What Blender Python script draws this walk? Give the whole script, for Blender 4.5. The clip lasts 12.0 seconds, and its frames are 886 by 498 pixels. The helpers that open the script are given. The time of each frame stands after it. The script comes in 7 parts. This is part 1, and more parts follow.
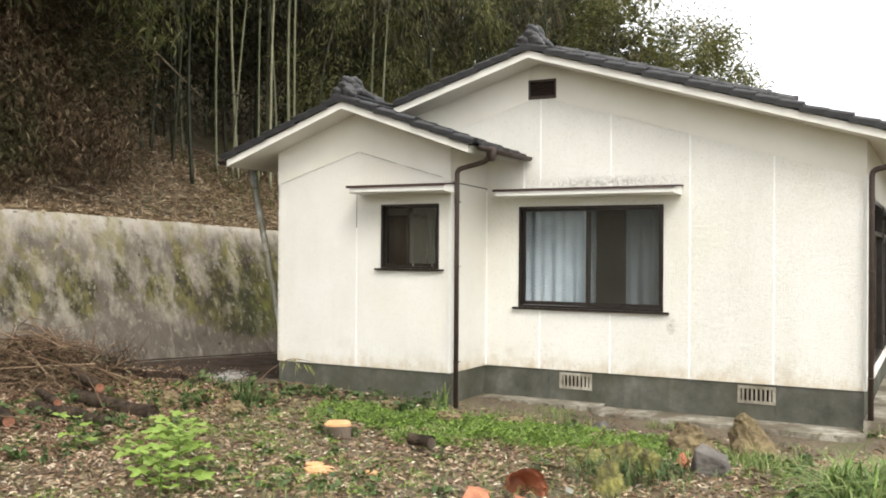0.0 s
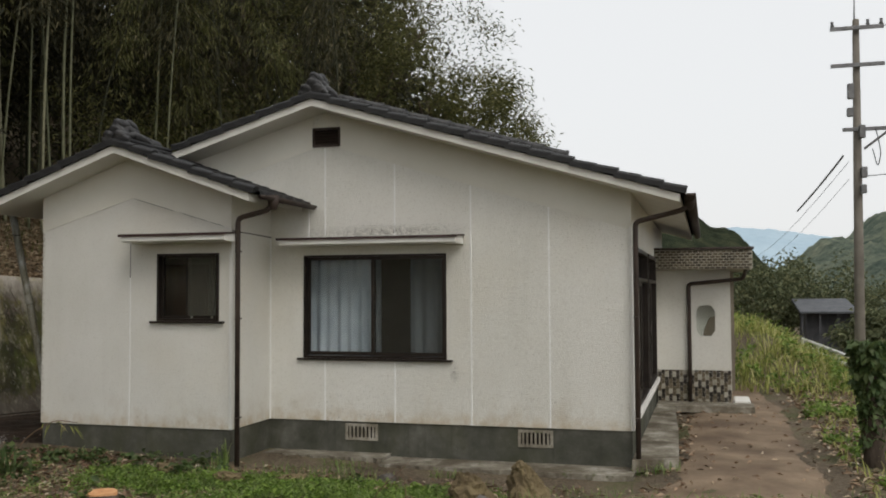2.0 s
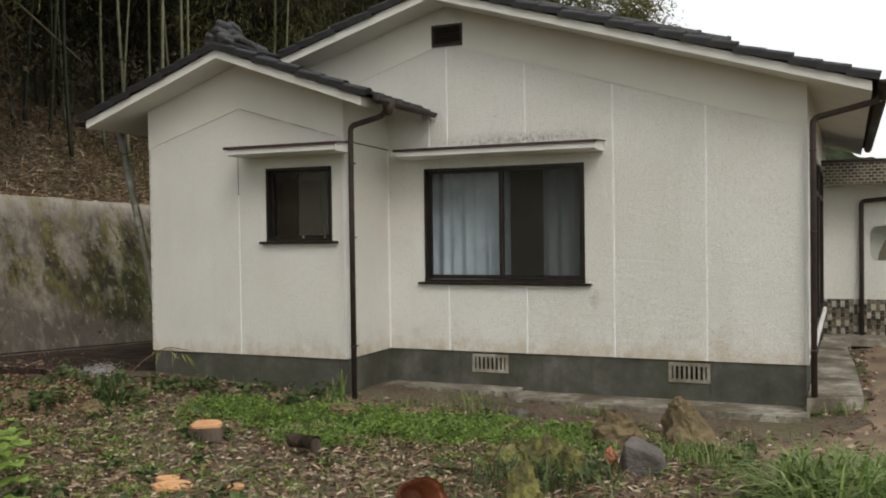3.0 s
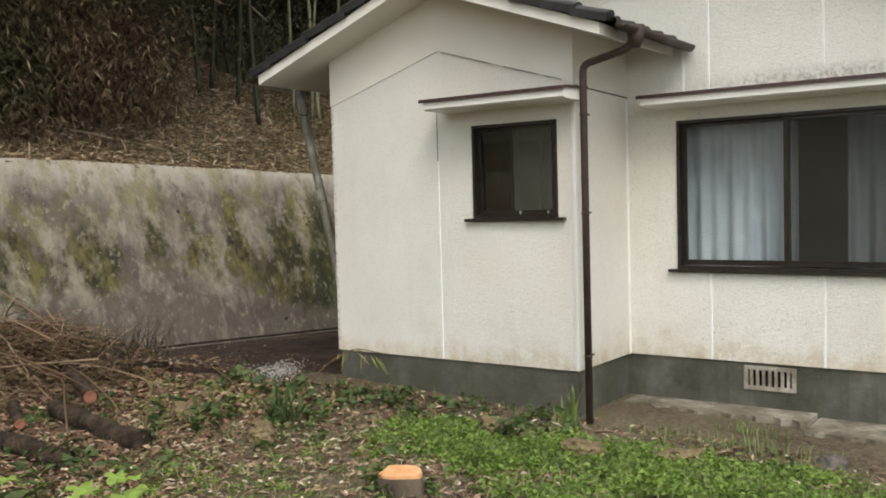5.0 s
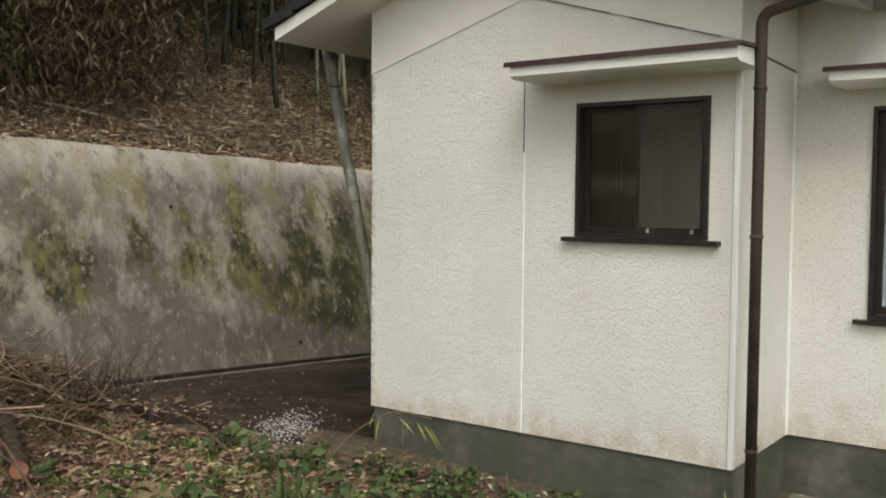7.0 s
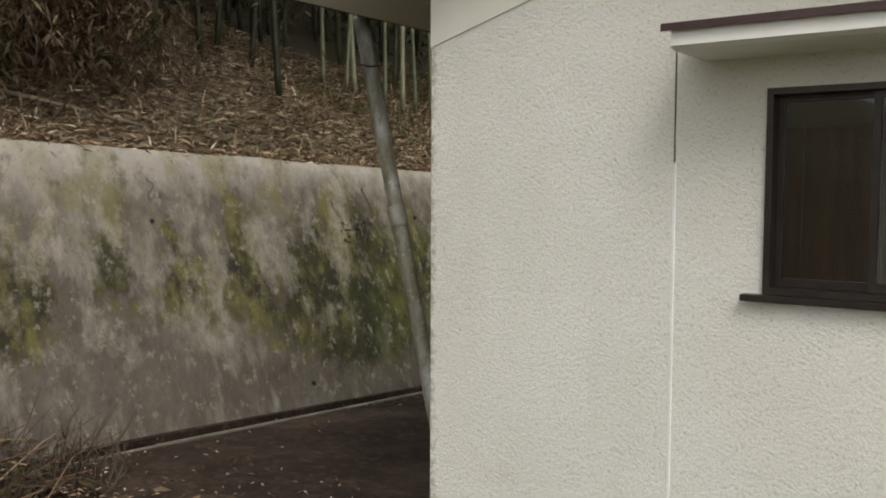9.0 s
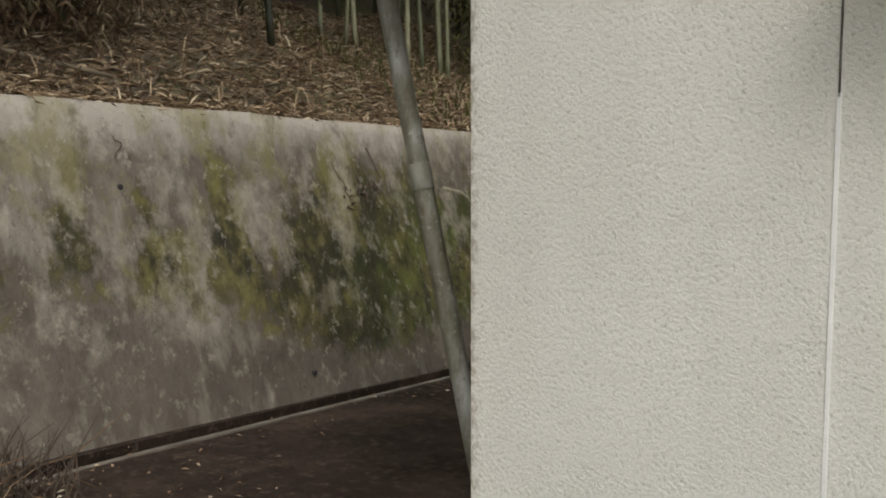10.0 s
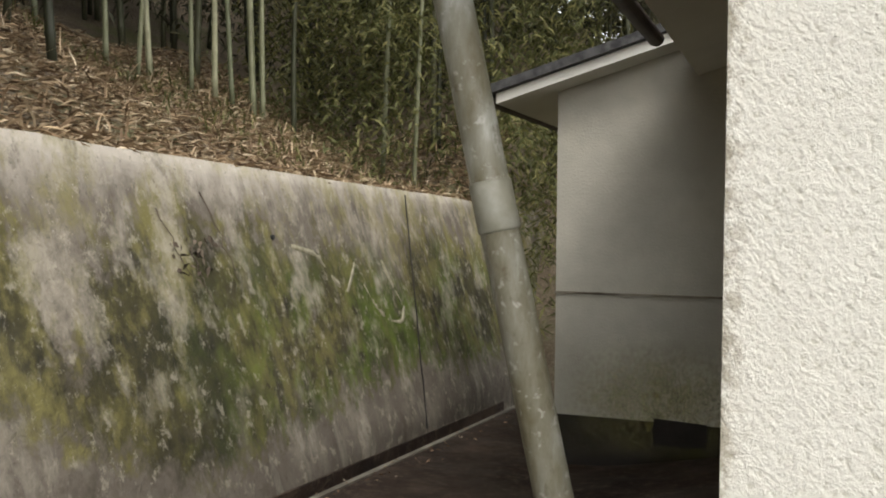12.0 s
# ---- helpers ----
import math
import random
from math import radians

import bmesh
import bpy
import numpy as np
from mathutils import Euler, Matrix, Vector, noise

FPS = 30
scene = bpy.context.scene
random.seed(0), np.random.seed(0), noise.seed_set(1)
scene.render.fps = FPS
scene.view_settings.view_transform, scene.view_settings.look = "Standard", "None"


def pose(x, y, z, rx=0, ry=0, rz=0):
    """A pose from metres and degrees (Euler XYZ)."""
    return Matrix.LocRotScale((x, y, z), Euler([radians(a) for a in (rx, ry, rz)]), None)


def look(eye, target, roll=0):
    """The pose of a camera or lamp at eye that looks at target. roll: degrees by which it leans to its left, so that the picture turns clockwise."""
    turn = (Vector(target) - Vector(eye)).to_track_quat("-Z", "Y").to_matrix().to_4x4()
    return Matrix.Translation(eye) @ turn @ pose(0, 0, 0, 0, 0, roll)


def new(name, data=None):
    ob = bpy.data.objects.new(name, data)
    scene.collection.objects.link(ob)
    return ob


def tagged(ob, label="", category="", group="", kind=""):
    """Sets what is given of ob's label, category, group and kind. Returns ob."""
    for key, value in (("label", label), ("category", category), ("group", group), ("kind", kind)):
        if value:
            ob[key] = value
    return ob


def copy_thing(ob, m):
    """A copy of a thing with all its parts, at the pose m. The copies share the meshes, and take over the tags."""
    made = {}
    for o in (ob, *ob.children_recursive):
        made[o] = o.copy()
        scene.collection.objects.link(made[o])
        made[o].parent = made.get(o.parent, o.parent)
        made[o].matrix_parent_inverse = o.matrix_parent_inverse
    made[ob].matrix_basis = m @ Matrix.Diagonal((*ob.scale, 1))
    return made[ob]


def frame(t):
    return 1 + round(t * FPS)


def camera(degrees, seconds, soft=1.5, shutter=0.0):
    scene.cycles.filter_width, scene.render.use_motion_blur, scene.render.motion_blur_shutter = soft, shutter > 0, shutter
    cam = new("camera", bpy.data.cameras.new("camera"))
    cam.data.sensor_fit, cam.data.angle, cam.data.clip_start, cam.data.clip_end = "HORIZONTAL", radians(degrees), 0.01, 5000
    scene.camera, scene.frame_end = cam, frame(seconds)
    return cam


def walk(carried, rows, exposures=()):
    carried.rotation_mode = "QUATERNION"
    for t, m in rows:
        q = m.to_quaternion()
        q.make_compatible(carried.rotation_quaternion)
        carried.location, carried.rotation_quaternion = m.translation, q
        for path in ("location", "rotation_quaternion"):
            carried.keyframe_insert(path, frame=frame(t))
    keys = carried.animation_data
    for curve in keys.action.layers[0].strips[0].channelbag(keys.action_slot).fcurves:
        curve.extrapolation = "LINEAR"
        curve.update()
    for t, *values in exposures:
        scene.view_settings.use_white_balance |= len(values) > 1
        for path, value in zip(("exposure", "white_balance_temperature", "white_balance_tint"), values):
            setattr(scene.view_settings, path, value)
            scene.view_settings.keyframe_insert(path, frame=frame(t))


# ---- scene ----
cam = camera(51.2, 12.0, 1.9)
PATH = [
    (0, (-0.629, -0.832, 1.732), (-1.576, 0.929, 1.738), 0.4),
    (0.5, (-0.505, -0.813, 1.822), (-1.199, 1.062, 1.798), -0.3),
    (1, (-0.443, -0.749, 1.84), (-1.013, 1.169, 1.86), -0.5),
    (1.5, (-0.418, -0.816, 1.879), (-0.941, 1.105, 2.077), -0.6),
    (2, (-0.509, -0.665, 1.854), (-1.056, 1.256, 1.945), -0.3),
    (2.5, (-0.7, -0.206, 1.726), (-1.357, 1.684, 1.737), -0.5),
    (3, (-0.95, 0.462, 1.614), (-1.754, 2.292, 1.575), -0.8),
    (3.5, (-1.355, 0.968, 1.509), (-2.275, 2.739, 1.385), -1.3),
    (3.7, (-1.528, 1.117, 1.49), (-2.485, 2.868, 1.352), -1.5),
    (5.3, (-2.513, 2.518, 1.706), (-3.702, 4.123, 1.609), -1.3),
    (5.5, (-2.665, 2.694, 1.715), (-3.864, 4.292, 1.616), -1.1),
    (6, (-3.093, 3.083, 1.705), (-4.291, 4.681, 1.609), -0.8),
    (6.5, (-3.556, 3.514, 1.728), (-4.751, 5.114, 1.622), 0.1),
    (7, (-4.025, 3.915, 1.722), (-5.213, 5.52, 1.621), 0.5),
    (7.5, (-4.47, 4.339, 1.737), (-5.662, 5.942, 1.647), 0.8),
    (7.7, (-4.614, 4.468, 1.762), (-5.811, 6.068, 1.675), 0.8),
    (9.3, (-5.755, 5.417, 1.928), (-6.932, 7.028, 1.792), 0.2),
    (9.5, (-5.901, 5.589, 1.863), (-7.08, 7.199, 1.721), 0.1),
    (10, (-6.354, 6.037, 1.869), (-7.528, 7.643, 1.664), -0.2),
    (10.5, (-6.893, 6.424, 1.786), (-8.029, 8.064, 1.642), 0.7),
    (11, (-7.311, 6.767, 1.777), (-8.382, 8.453, 1.688), 1.1),
    (11.5, (-7.651, 7.014, 1.781), (-8.59, 8.778, 1.7), 0.3),
    (12, (-8.081, 7.201, 1.744), (-8.809, 9.063, 1.681), 0.5),
]
# the clip's camera opens up and stops down on the way
EXPOSURE = [(0, 0.82), (0.5, 0.36), (1, 0.03), (1.5, -0.22), (2, -0.58), (2.5, -0.66), (3, -0.32), (3.5, 0.0), (5.5, 0.32), (6.5, 0.26), (7.5, 0.12), (9.5, 0.03), (10.5, 0.0), (11, 0.2), (11.5, 0.5), (12, 0.82)]
walk(cam, [(t, look(eye, target, roll)) for t, eye, target, roll in PATH], EXPOSURE)

# ---- world and sun: bright overcast sky, open to the right of the house ----
SUN_EL, SUN_AZ = 46.0, 138.0
world = bpy.data.worlds.new("overcast_sky")
scene.world = world
world.use_nodes = True
wn = world.node_tree.nodes
sky = wn.new("ShaderNodeTexSky")
sky.sky_type = "NISHITA"
sky.sun_disc = False
sky.sun_elevation, sky.sun_rotation = radians(SUN_EL), radians(SUN_AZ)
sky.air_density, sky.dust_density, sky.ozone_density = 0.9, 7.0, 0.6
cloud = wn.new("ShaderNodeMix")
cloud.data_type = "RGBA"
cloud.inputs[0].default_value = 0.82
cloud.inputs[7].default_value = (9.9, 10.0, 10.0, 1)
world.node_tree.links.new(sky.outputs[0], cloud.inputs[6])
world.node_tree.links.new(cloud.outputs[2], wn["Background"].inputs[0])
wn["Background"].inputs[1].default_value = 0.15
sun_data = bpy.data.lights.new("sun", "SUN")
sun_data.energy, sun_data.angle, sun_data.color = 1.15, radians(25), (1.0, 0.98, 0.94)
sun = new("sun", sun_data)
sun_to = Vector((math.sin(radians(SUN_AZ)) * math.cos(radians(SUN_EL)), math.cos(radians(SUN_AZ)) * math.cos(radians(SUN_EL)), math.sin(radians(SUN_EL))))
sun.matrix_world = look(sun_to * 60, (0, 0, 0))

# ---- materials ----


class Nodes:
    """A short way to write node materials."""

    def __init__(self, name):
        self.mat = bpy.data.materials.new(name)
        self.mat.use_nodes = True
        self.t = self.mat.node_tree
        self.bsdf = self.t.nodes["Principled BSDF"]
        self.tc = self.t.nodes.new("ShaderNodeTexCoord")

    def add(self, kind, **sockets):
        n = self.t.nodes.new(kind)
        for k, v in sockets.items():
            self.set(n.inputs[k.replace("_", " ")], v)
        return n

    def set(self, socket, v):
        if isinstance(v, bpy.types.NodeSocket):
            self.t.links.new(v, socket)
        elif isinstance(v, tuple) and len(v) == 3 and socket.type == "RGBA":
            socket.default_value = (*v, 1)
        else:
            socket.default_value = v

    def noise(self, scale, detail=4.0, stretch=(1, 1, 1), rough=0.55, warp=0.0):
        m = self.add("ShaderNodeMapping", Vector=self.tc.outputs["Object"], Scale=stretch)
        n = self.add("ShaderNodeTexNoise", Vector=m.outputs[0], Scale=scale, Detail=detail, Roughness=rough, Distortion=warp)
        return n.outputs["Fac"]

    def ramp(self, fac, *stops):
        n = self.add("ShaderNodeValToRGB", Fac=fac)
        el = n.color_ramp.elements
        while len(el) < len(stops):
            el.new(0.5)
        for e, (p, c) in zip(el, stops):
            e.position = p
            e.color = (c, c, c, 1) if isinstance(c, (int, float)) else (*c, 1)
        return n.outputs["Color"]

    def mix(self, fac, a, b, blend="MIX"):
        n = self.t.nodes.new("ShaderNodeMix")
        n.data_type, n.blend_type = "RGBA", blend
        self.set(n.inputs[0], fac)
        self.set(n.inputs[6], a)
        self.set(n.inputs[7], b)
        return n.outputs[2]

    def math(self, op, a, b=0.0):
        n = self.t.nodes.new("ShaderNodeMath")
        n.operation = op
        self.set(n.inputs[0], a)
        self.set(n.inputs[1], b)
        return n.outputs[0]

    def height(self):
        return self.add("ShaderNodeSeparateXYZ", Vector=self.tc.outputs["Object"]).outputs[2]

    def bump(self, *layers):
        prev = None
        for h, strength, dist in layers:
            n = self.add("ShaderNodeBump", Height=h, Strength=strength, Distance=dist)
            if prev:
                self.set(n.inputs["Normal"], prev)
            prev = n.outputs[0]
        self.set(self.bsdf.inputs["Normal"], prev)

    def done(self, colour, rough=0.8, metal=0.0, spec=0.4):
        self.set(self.bsdf.inputs["Base Color"], colour)
        self.set(self.bsdf.inputs["Roughness"], rough)
        self.set(self.bsdf.inputs["Metallic"], metal)
        self.set(self.bsdf.inputs["Specular IOR Level"], spec)
        return self.mat


def plain(name, a, b, scale=8.0, rough=0.8, bump=0.2, bscale=60.0, metal=0.0, spec=0.4, stretch=(1, 1, 1), dist=0.01):
    """Two tones mixed by noise at two scales, with a fine relief."""
    n = Nodes(name)
    big = n.ramp(n.noise(scale, 5, stretch), (0.35, a), (0.68, b))
    col = n.mix(n.ramp(n.noise(scale * 7, 3, stretch), (0.4, 0.0), (0.8, 0.35)), big, a)
    n.bump((n.noise(bscale, 4, stretch), bump, dist))
    return n.done(col, rough, metal, spec)


def varied(name, stops, rough=0.7, island=True, spec=0.3, through_light=0.0, scale=6.0, drift=None):
    """Pieces that differ from one to the next."""
    n = Nodes(name)
    if island:
        r = n.t.nodes.new("ShaderNodeNewGeometry").outputs["Random Per Island"]
    else:
        r = n.t.nodes.new("ShaderNodeObjectInfo").outputs["Random"]
    col = n.ramp(r, *stops)
    col = n.mix(n.ramp(n.noise(scale, 3), (0.3, 0.45), (0.7, 0.0)), col, (0.04, 0.035, 0.02))
    if drift:
        col = n.mix(n.ramp(n.noise(0.55, 4), (0.46, 0.0), (0.6, 0.7)), col, drift)
    mat = n.done(col, rough, 0.0, spec)
    if through_light:
        tr = n.add("ShaderNodeBsdfTranslucent", Color=col)
        ms = n.add("ShaderNodeMixShader", Fac=through_light)
        n.t.links.new(n.bsdf.outputs[0], ms.inputs[1])
        n.t.links.new(tr.outputs[0], ms.inputs[2])
        n.t.links.new(ms.outputs[0], n.t.nodes["Material Output"].inputs[0])
    return mat


def stucco():
    n = Nodes("cream_stucco")
    xyz = n.add("ShaderNodeSeparateXYZ", Vector=n.tc.outputs["Object"])
    base = n.ramp(n.noise(0.9, 5, (1, 1, 0.7), 0.6), (0.32, (0.66, 0.65, 0.59)), (0.68, (0.745, 0.735, 0.685)))
    base = n.mix(n.ramp(n.noise(0.5, 4), (0.5, 0.0), (0.7, 0.5)), base, (0.70, 0.66, 0.56))
    streak = n.ramp(n.noise(1.0, 6, (5, 5, 0.45)), (0.54, 0.0), (0.8, 0.16))
    base = n.mix(streak, base, (0.46, 0.445, 0.38))
    # trowel marks: short slanting ridges, their hollows coloured darker
    turned = n.add("ShaderNodeMapping", Vector=n.tc.outputs["Object"], Rotation=(0.0, 0.62, 0.0))
    slant = n.add("ShaderNodeMapping", Vector=turned.outputs[0], Scale=(1.0, 1.0, 0.72))
    coarse = n.add("ShaderNodeTexNoise", Vector=slant.outputs[0], Scale=78.0, Detail=5.0, Roughness=0.66, Distortion=0.15).outputs["Fac"]
    base = n.mix(n.ramp(coarse, (0.34, 0.5), (0.44, 0.0)), base, (0.36, 0.34, 0.26))
    # splash-back dirt low on the walls, in ragged patches
    low = n.ramp(xyz.outputs[2], (0.33, 1.0), (0.70, 0.0))
    blot = n.ramp(n.noise(4.5, 7, (1, 1, 0.6), 0.65), (0.48, 0.0), (0.68, 0.6))
    base = n.mix(n.math("MULTIPLY", low, blot), base, (0.45, 0.375, 0.26))
    band = n.math("MULTIPLY", n.ramp(xyz.outputs[2], (0.31, 1.0), (0.47, 0.0)), n.ramp(n.noise(7, 7, (1, 1, 0.8), 0.72), (0.42, 0.1), (0.60, 0.75)))
    base = n.mix(band, base, (0.50, 0.40, 0.26))
    black = n.ramp(n.noise(26, 6, (1, 1, 0.7), 0.72), (0.58, 0.0), (0.70, 0.75))
    patch = n.ramp(n.noise(1.9, 4), (0.48, 0.0), (0.64, 1.0))
    base = n.mix(n.math("MULTIPLY", n.math("MULTIPLY", black, patch), n.ramp(xyz.outputs[2], (0.33, 1.0), (0.95, 0.12))), base, (0.20, 0.19, 0.15))
    # single dark specks and the worn, stained arris at the outer corner
    base = n.mix(n.ramp(n.noise(19, 6, (1, 1, 0.9), 0.8), (0.72, 0.0), (0.76, 0.6)), base, (0.20, 0.19, 0.16))
    near = n.ramp(n.math("MULTIPLY", n.math("ABSOLUTE", n.math("ADD", xyz.outputs[0], 8.20)), 14.0), (0.0, 1.0), (1.0, 0.0))
    worn = n.ramp(n.math("ADD", n.noise(30, 6, (1, 1, 0.8), 0.75), n.math("MULTIPLY", near, 0.20)), (0.62, 0.0), (0.74, 0.75))
    base = n.mix(n.math("MULTIPLY", worn, near), base, (0.26, 0.225, 0.16))
    n.bump((n.noise(9, 3), 0.25, 0.02), (coarse, 0.9, 0.0085), (n.noise(170, 4, (1, 1, 1), 0.7), 0.6, 0.004))
    return n.done(base, 0.9, 0.0, 0.2)


# tops and feet of the algae flames along the wall: place along y, height
FLAME_TOP = ((4.0, 1.3), (5.0, 1.7), (5.6, 0.9), (6.3, 1.6), (7.0, 1.0), (7.6, 1.75), (8.05, 1.2), (8.45, 1.75), (8.75, 1.5), (9.08, 0.8), (9.4, 1.85), (9.7, 0.8), (10.05, 1.9), (10.36, 0.9), (10.7, 2.15), (11.05, 1.0), (11.4, 1.65), (12.1, 1.95), (12.7, 1.75), (13.2, 1.85), (13.6, 1.35), (14.0, 1.7), (14.8, 1.5), (15.3, 1.15), (15.75, 1.7), (16.5, 1.75), (17.6, 1.5), (19.8, 1.3))
FLAME_FOOT = ((4.0, 0.5), (7.0, 0.6), (8.1, 0.8), (8.55, 0.55), (9.1, 1.0), (9.45, 0.95), (10.0, 0.75), (10.7, 0.6), (11.1, 0.4), (11.6, 0.12), (12.4, 0.08), (13.4, 0.2), (14.4, 0.28), (15.5, 0.32), (16.2, 0.12), (19.8, 0.1))


def retaining():
    n = Nodes("mossy_concrete")
    xyz = n.add("ShaderNodeSeparateXYZ", Vector=n.tc.outputs["Object"])
    z = xyz.outputs[2]
    base = n.ramp(n.noise(2.2, 7, (1, 1, 0.6), 0.65), (0.28, (0.082, 0.069, 0.055)), (0.55, (0.138, 0.119, 0.095)), (0.8, (0.25, 0.222, 0.18)))
    pale = n.ramp(n.noise(1.0, 6, (3, 3.2, 0.6), 0.6), (0.54, 0.0), (0.7, 0.6))
    base = n.mix(pale, base, (0.38, 0.35, 0.285))
    # weathered paler band under the coping
    base = n.mix(n.ramp(n.math("ADD", n.math("MULTIPLY", z, 0.4), n.math("MULTIPLY", n.noise(3.0, 6, (1, 1, 0.4), 0.7), 0.3)), (0.88, 0.0), (1.0, 0.7)), base, (0.44, 0.40, 0.34))
    fine = n.math("MULTIPLY", n.math("SUBTRACT", n.noise(7, 8, (1, 1, 0.7), 0.68), 0.5), 0.62)
    # upright flames of algae, each with its own top and foot
    along = n.math("ADD", xyz.outputs[1], n.math("MULTIPLY", n.math("SUBTRACT", n.noise(2.4, 5, (1, 1, 0.8), 0.65), 0.5), 0.55))
    along = n.math("MULTIPLY", n.math("SUBTRACT", along, 4.0), 0.0625)

    def profile(rows):
        return n.math("MULTIPLY", n.ramp(along, *[((p - 4.0) / 16.0, h / 2.5) for p, h in rows]), 2.5)
    up = n.math("ADD", n.math("SUBTRACT", profile(FLAME_TOP), z), n.math("MULTIPLY", fine, 2.6))
    foot = n.math("ADD", n.math("SUBTRACT", z, profile(FLAME_FOOT)), n.math("MULTIPLY", fine, 1.3))
    inside = n.ramp(foot, (0.0, 0.0), (0.20, 1.0))
    mask = n.math("MULTIPLY", n.ramp(up, (0.0, 0.0), (0.26, 0.92)), inside)
    mosscol = n.ramp(n.math("ADD", n.noise(2.1, 6, (1, 1, 1), 0.65), fine), (0.34, (0.020, 0.019, 0.010)), (0.52, (0.046, 0.042, 0.016)), (0.72, (0.105, 0.096, 0.030)))
    base = n.mix(mask, base, mosscol)
    # a thin yellowish veil between and above them
    veil = n.ramp(n.math("ADD", n.noise(1.0, 5, (2.4, 2.4, 0.9), 0.65), fine), (0.46, 0.0), (0.62, 0.6))
    base = n.mix(n.math("MULTIPLY", veil, inside), base, (0.185, 0.165, 0.062))
    # thick green cushions nearer the back of the yard
    far = n.ramp(n.math("MULTIPLY", xyz.outputs[1], 0.05), (0.58, 0.0), (0.66, 1.0))
    gp = n.ramp(n.math("ADD", n.noise(1.3, 5, (1, 1, 0.6), 0.6), fine), (0.42, 0.0), (0.58, 0.85))
    lowband = n.math("MULTIPLY", inside, n.ramp(n.math("ADD", n.math("MULTIPLY", z, 0.4), fine), (0.40, 1.0), (0.66, 0.0)))
    base = n.mix(n.math("MULTIPLY", n.math("MULTIPLY", gp, far), lowband), base, n.ramp(n.noise(5, 5), (0.35, (0.032, 0.040, 0.010)), (0.65, (0.080, 0.115, 0.018))))
    # scoured pale patches, dark damp ones, then small specks of both
    scour = n.ramp(n.noise(2.6, 7, (1, 1, 0.7), 0.68), (0.51, 0.0), (0.66, 0.62))
    base = n.mix(n.math("MULTIPLY", scour, n.ramp(z, (0.25, 0.25), (0.9, 1.0))), base, (0.37, 0.335, 0.265))
    base = n.mix(n.ramp(n.noise(3.4, 7, (1.2, 1.2, 0.8), 0.68), (0.56, 0.0), (0.66, 0.55)), base, (0.070, 0.060, 0.042))
    base = n.mix(n.ramp(n.noise(9.0, 8, (1, 1, 0.85), 0.74), (0.56, 0.0), (0.63, 0.55)), base, (0.33, 0.30, 0.235))
    base = n.mix(n.ramp(n.noise(24, 6, (1, 1, 0.85), 0.74), (0.57, 0.0), (0.68, 0.5)), base, (0.06, 0.052, 0.04))
    top = n.ramp(n.math("MULTIPLY", z, 0.3333), (0.10, 0.2), (0.72, 1.0))
    base = n.mix(n.math("MULTIPLY", n.ramp(n.noise(21, 5, (1, 1, 0.85), 0.75), (0.64, 0.0), (0.70, 0.6)), top), base, (0.50, 0.47, 0.41))
    n.bump((n.noise(7, 6, (1, 1, 0.8), 0.65), 0.6, 0.05), (n.noise(55, 5), 0.5, 0.012))
    return n.done(base, 0.92, 0.0, 0.2)


def soil():
    n = Nodes("soil_and_litter")
    a = n.ramp(n.noise(1.1, 7, (1, 1, 1), 0.65), (0.3, (0.085, 0.066, 0.046)), (0.5, (0.15, 0.118, 0.082)), (0.72, (0.23, 0.185, 0.13)))
    a = n.mix(n.ramp(n.noise(22, 6, (1, 1, 1), 0.7), (0.48, 0.0), (0.7, 0.75)), a, (0.30, 0.25, 0.18))
    a = n.mix(n.ramp(n.noise(38, 5), (0.55, 0.0), (0.7, 0.7)), a, (0.05, 0.036, 0.025))
    g = n.ramp(n.noise(0.55, 6, (1, 1, 1), 0.65), (0.52, 0.0), (0.62, 0.65))
    a = n.mix(g, a, (0.085, 0.105, 0.035))
    n.bump((n.noise(14, 7, (1, 1, 1), 0.7), 0.9, 0.06), (n.noise(70, 4), 0.6, 0.015))
    return n.done(a, 0.95, 0.0, 0.15)


def grime(name, a, b, most):
    """Dirt that thins out towards the borders of its patch and lets the wall show through."""
    n = Nodes(name)
    g = n.add("ShaderNodeSeparateXYZ", Vector=n.tc.outputs["Generated"])

    def fade(v):
        return n.ramp(n.math("MINIMUM", v, n.math("SUBTRACT", 1.0, v)), (0.0, 0.0), (0.45, 1.0))
    f = n.ramp(n.noise(24, 8, (1, 1, 0.7), 0.8), (0.42, 0.0), (0.62, most))
    f = n.math("MULTIPLY", f, n.math("MULTIPLY", fade(g.outputs[0]), fade(g.outputs[2])))
    tr = n.add("ShaderNodeBsdfTransparent")
    ms = n.add("ShaderNodeMixShader", Fac=f)
    n.t.links.new(tr.outputs[0], ms.inputs[1])
    n.t.links.new(n.bsdf.outputs[0], ms.inputs[2])
    n.t.links.new(ms.outputs[0], n.t.nodes["Material Output"].inputs[0])
    return n.done(n.ramp(n.noise(30, 3), (0.3, a), (0.7, b)), 0.95, 0.0, 0.1)


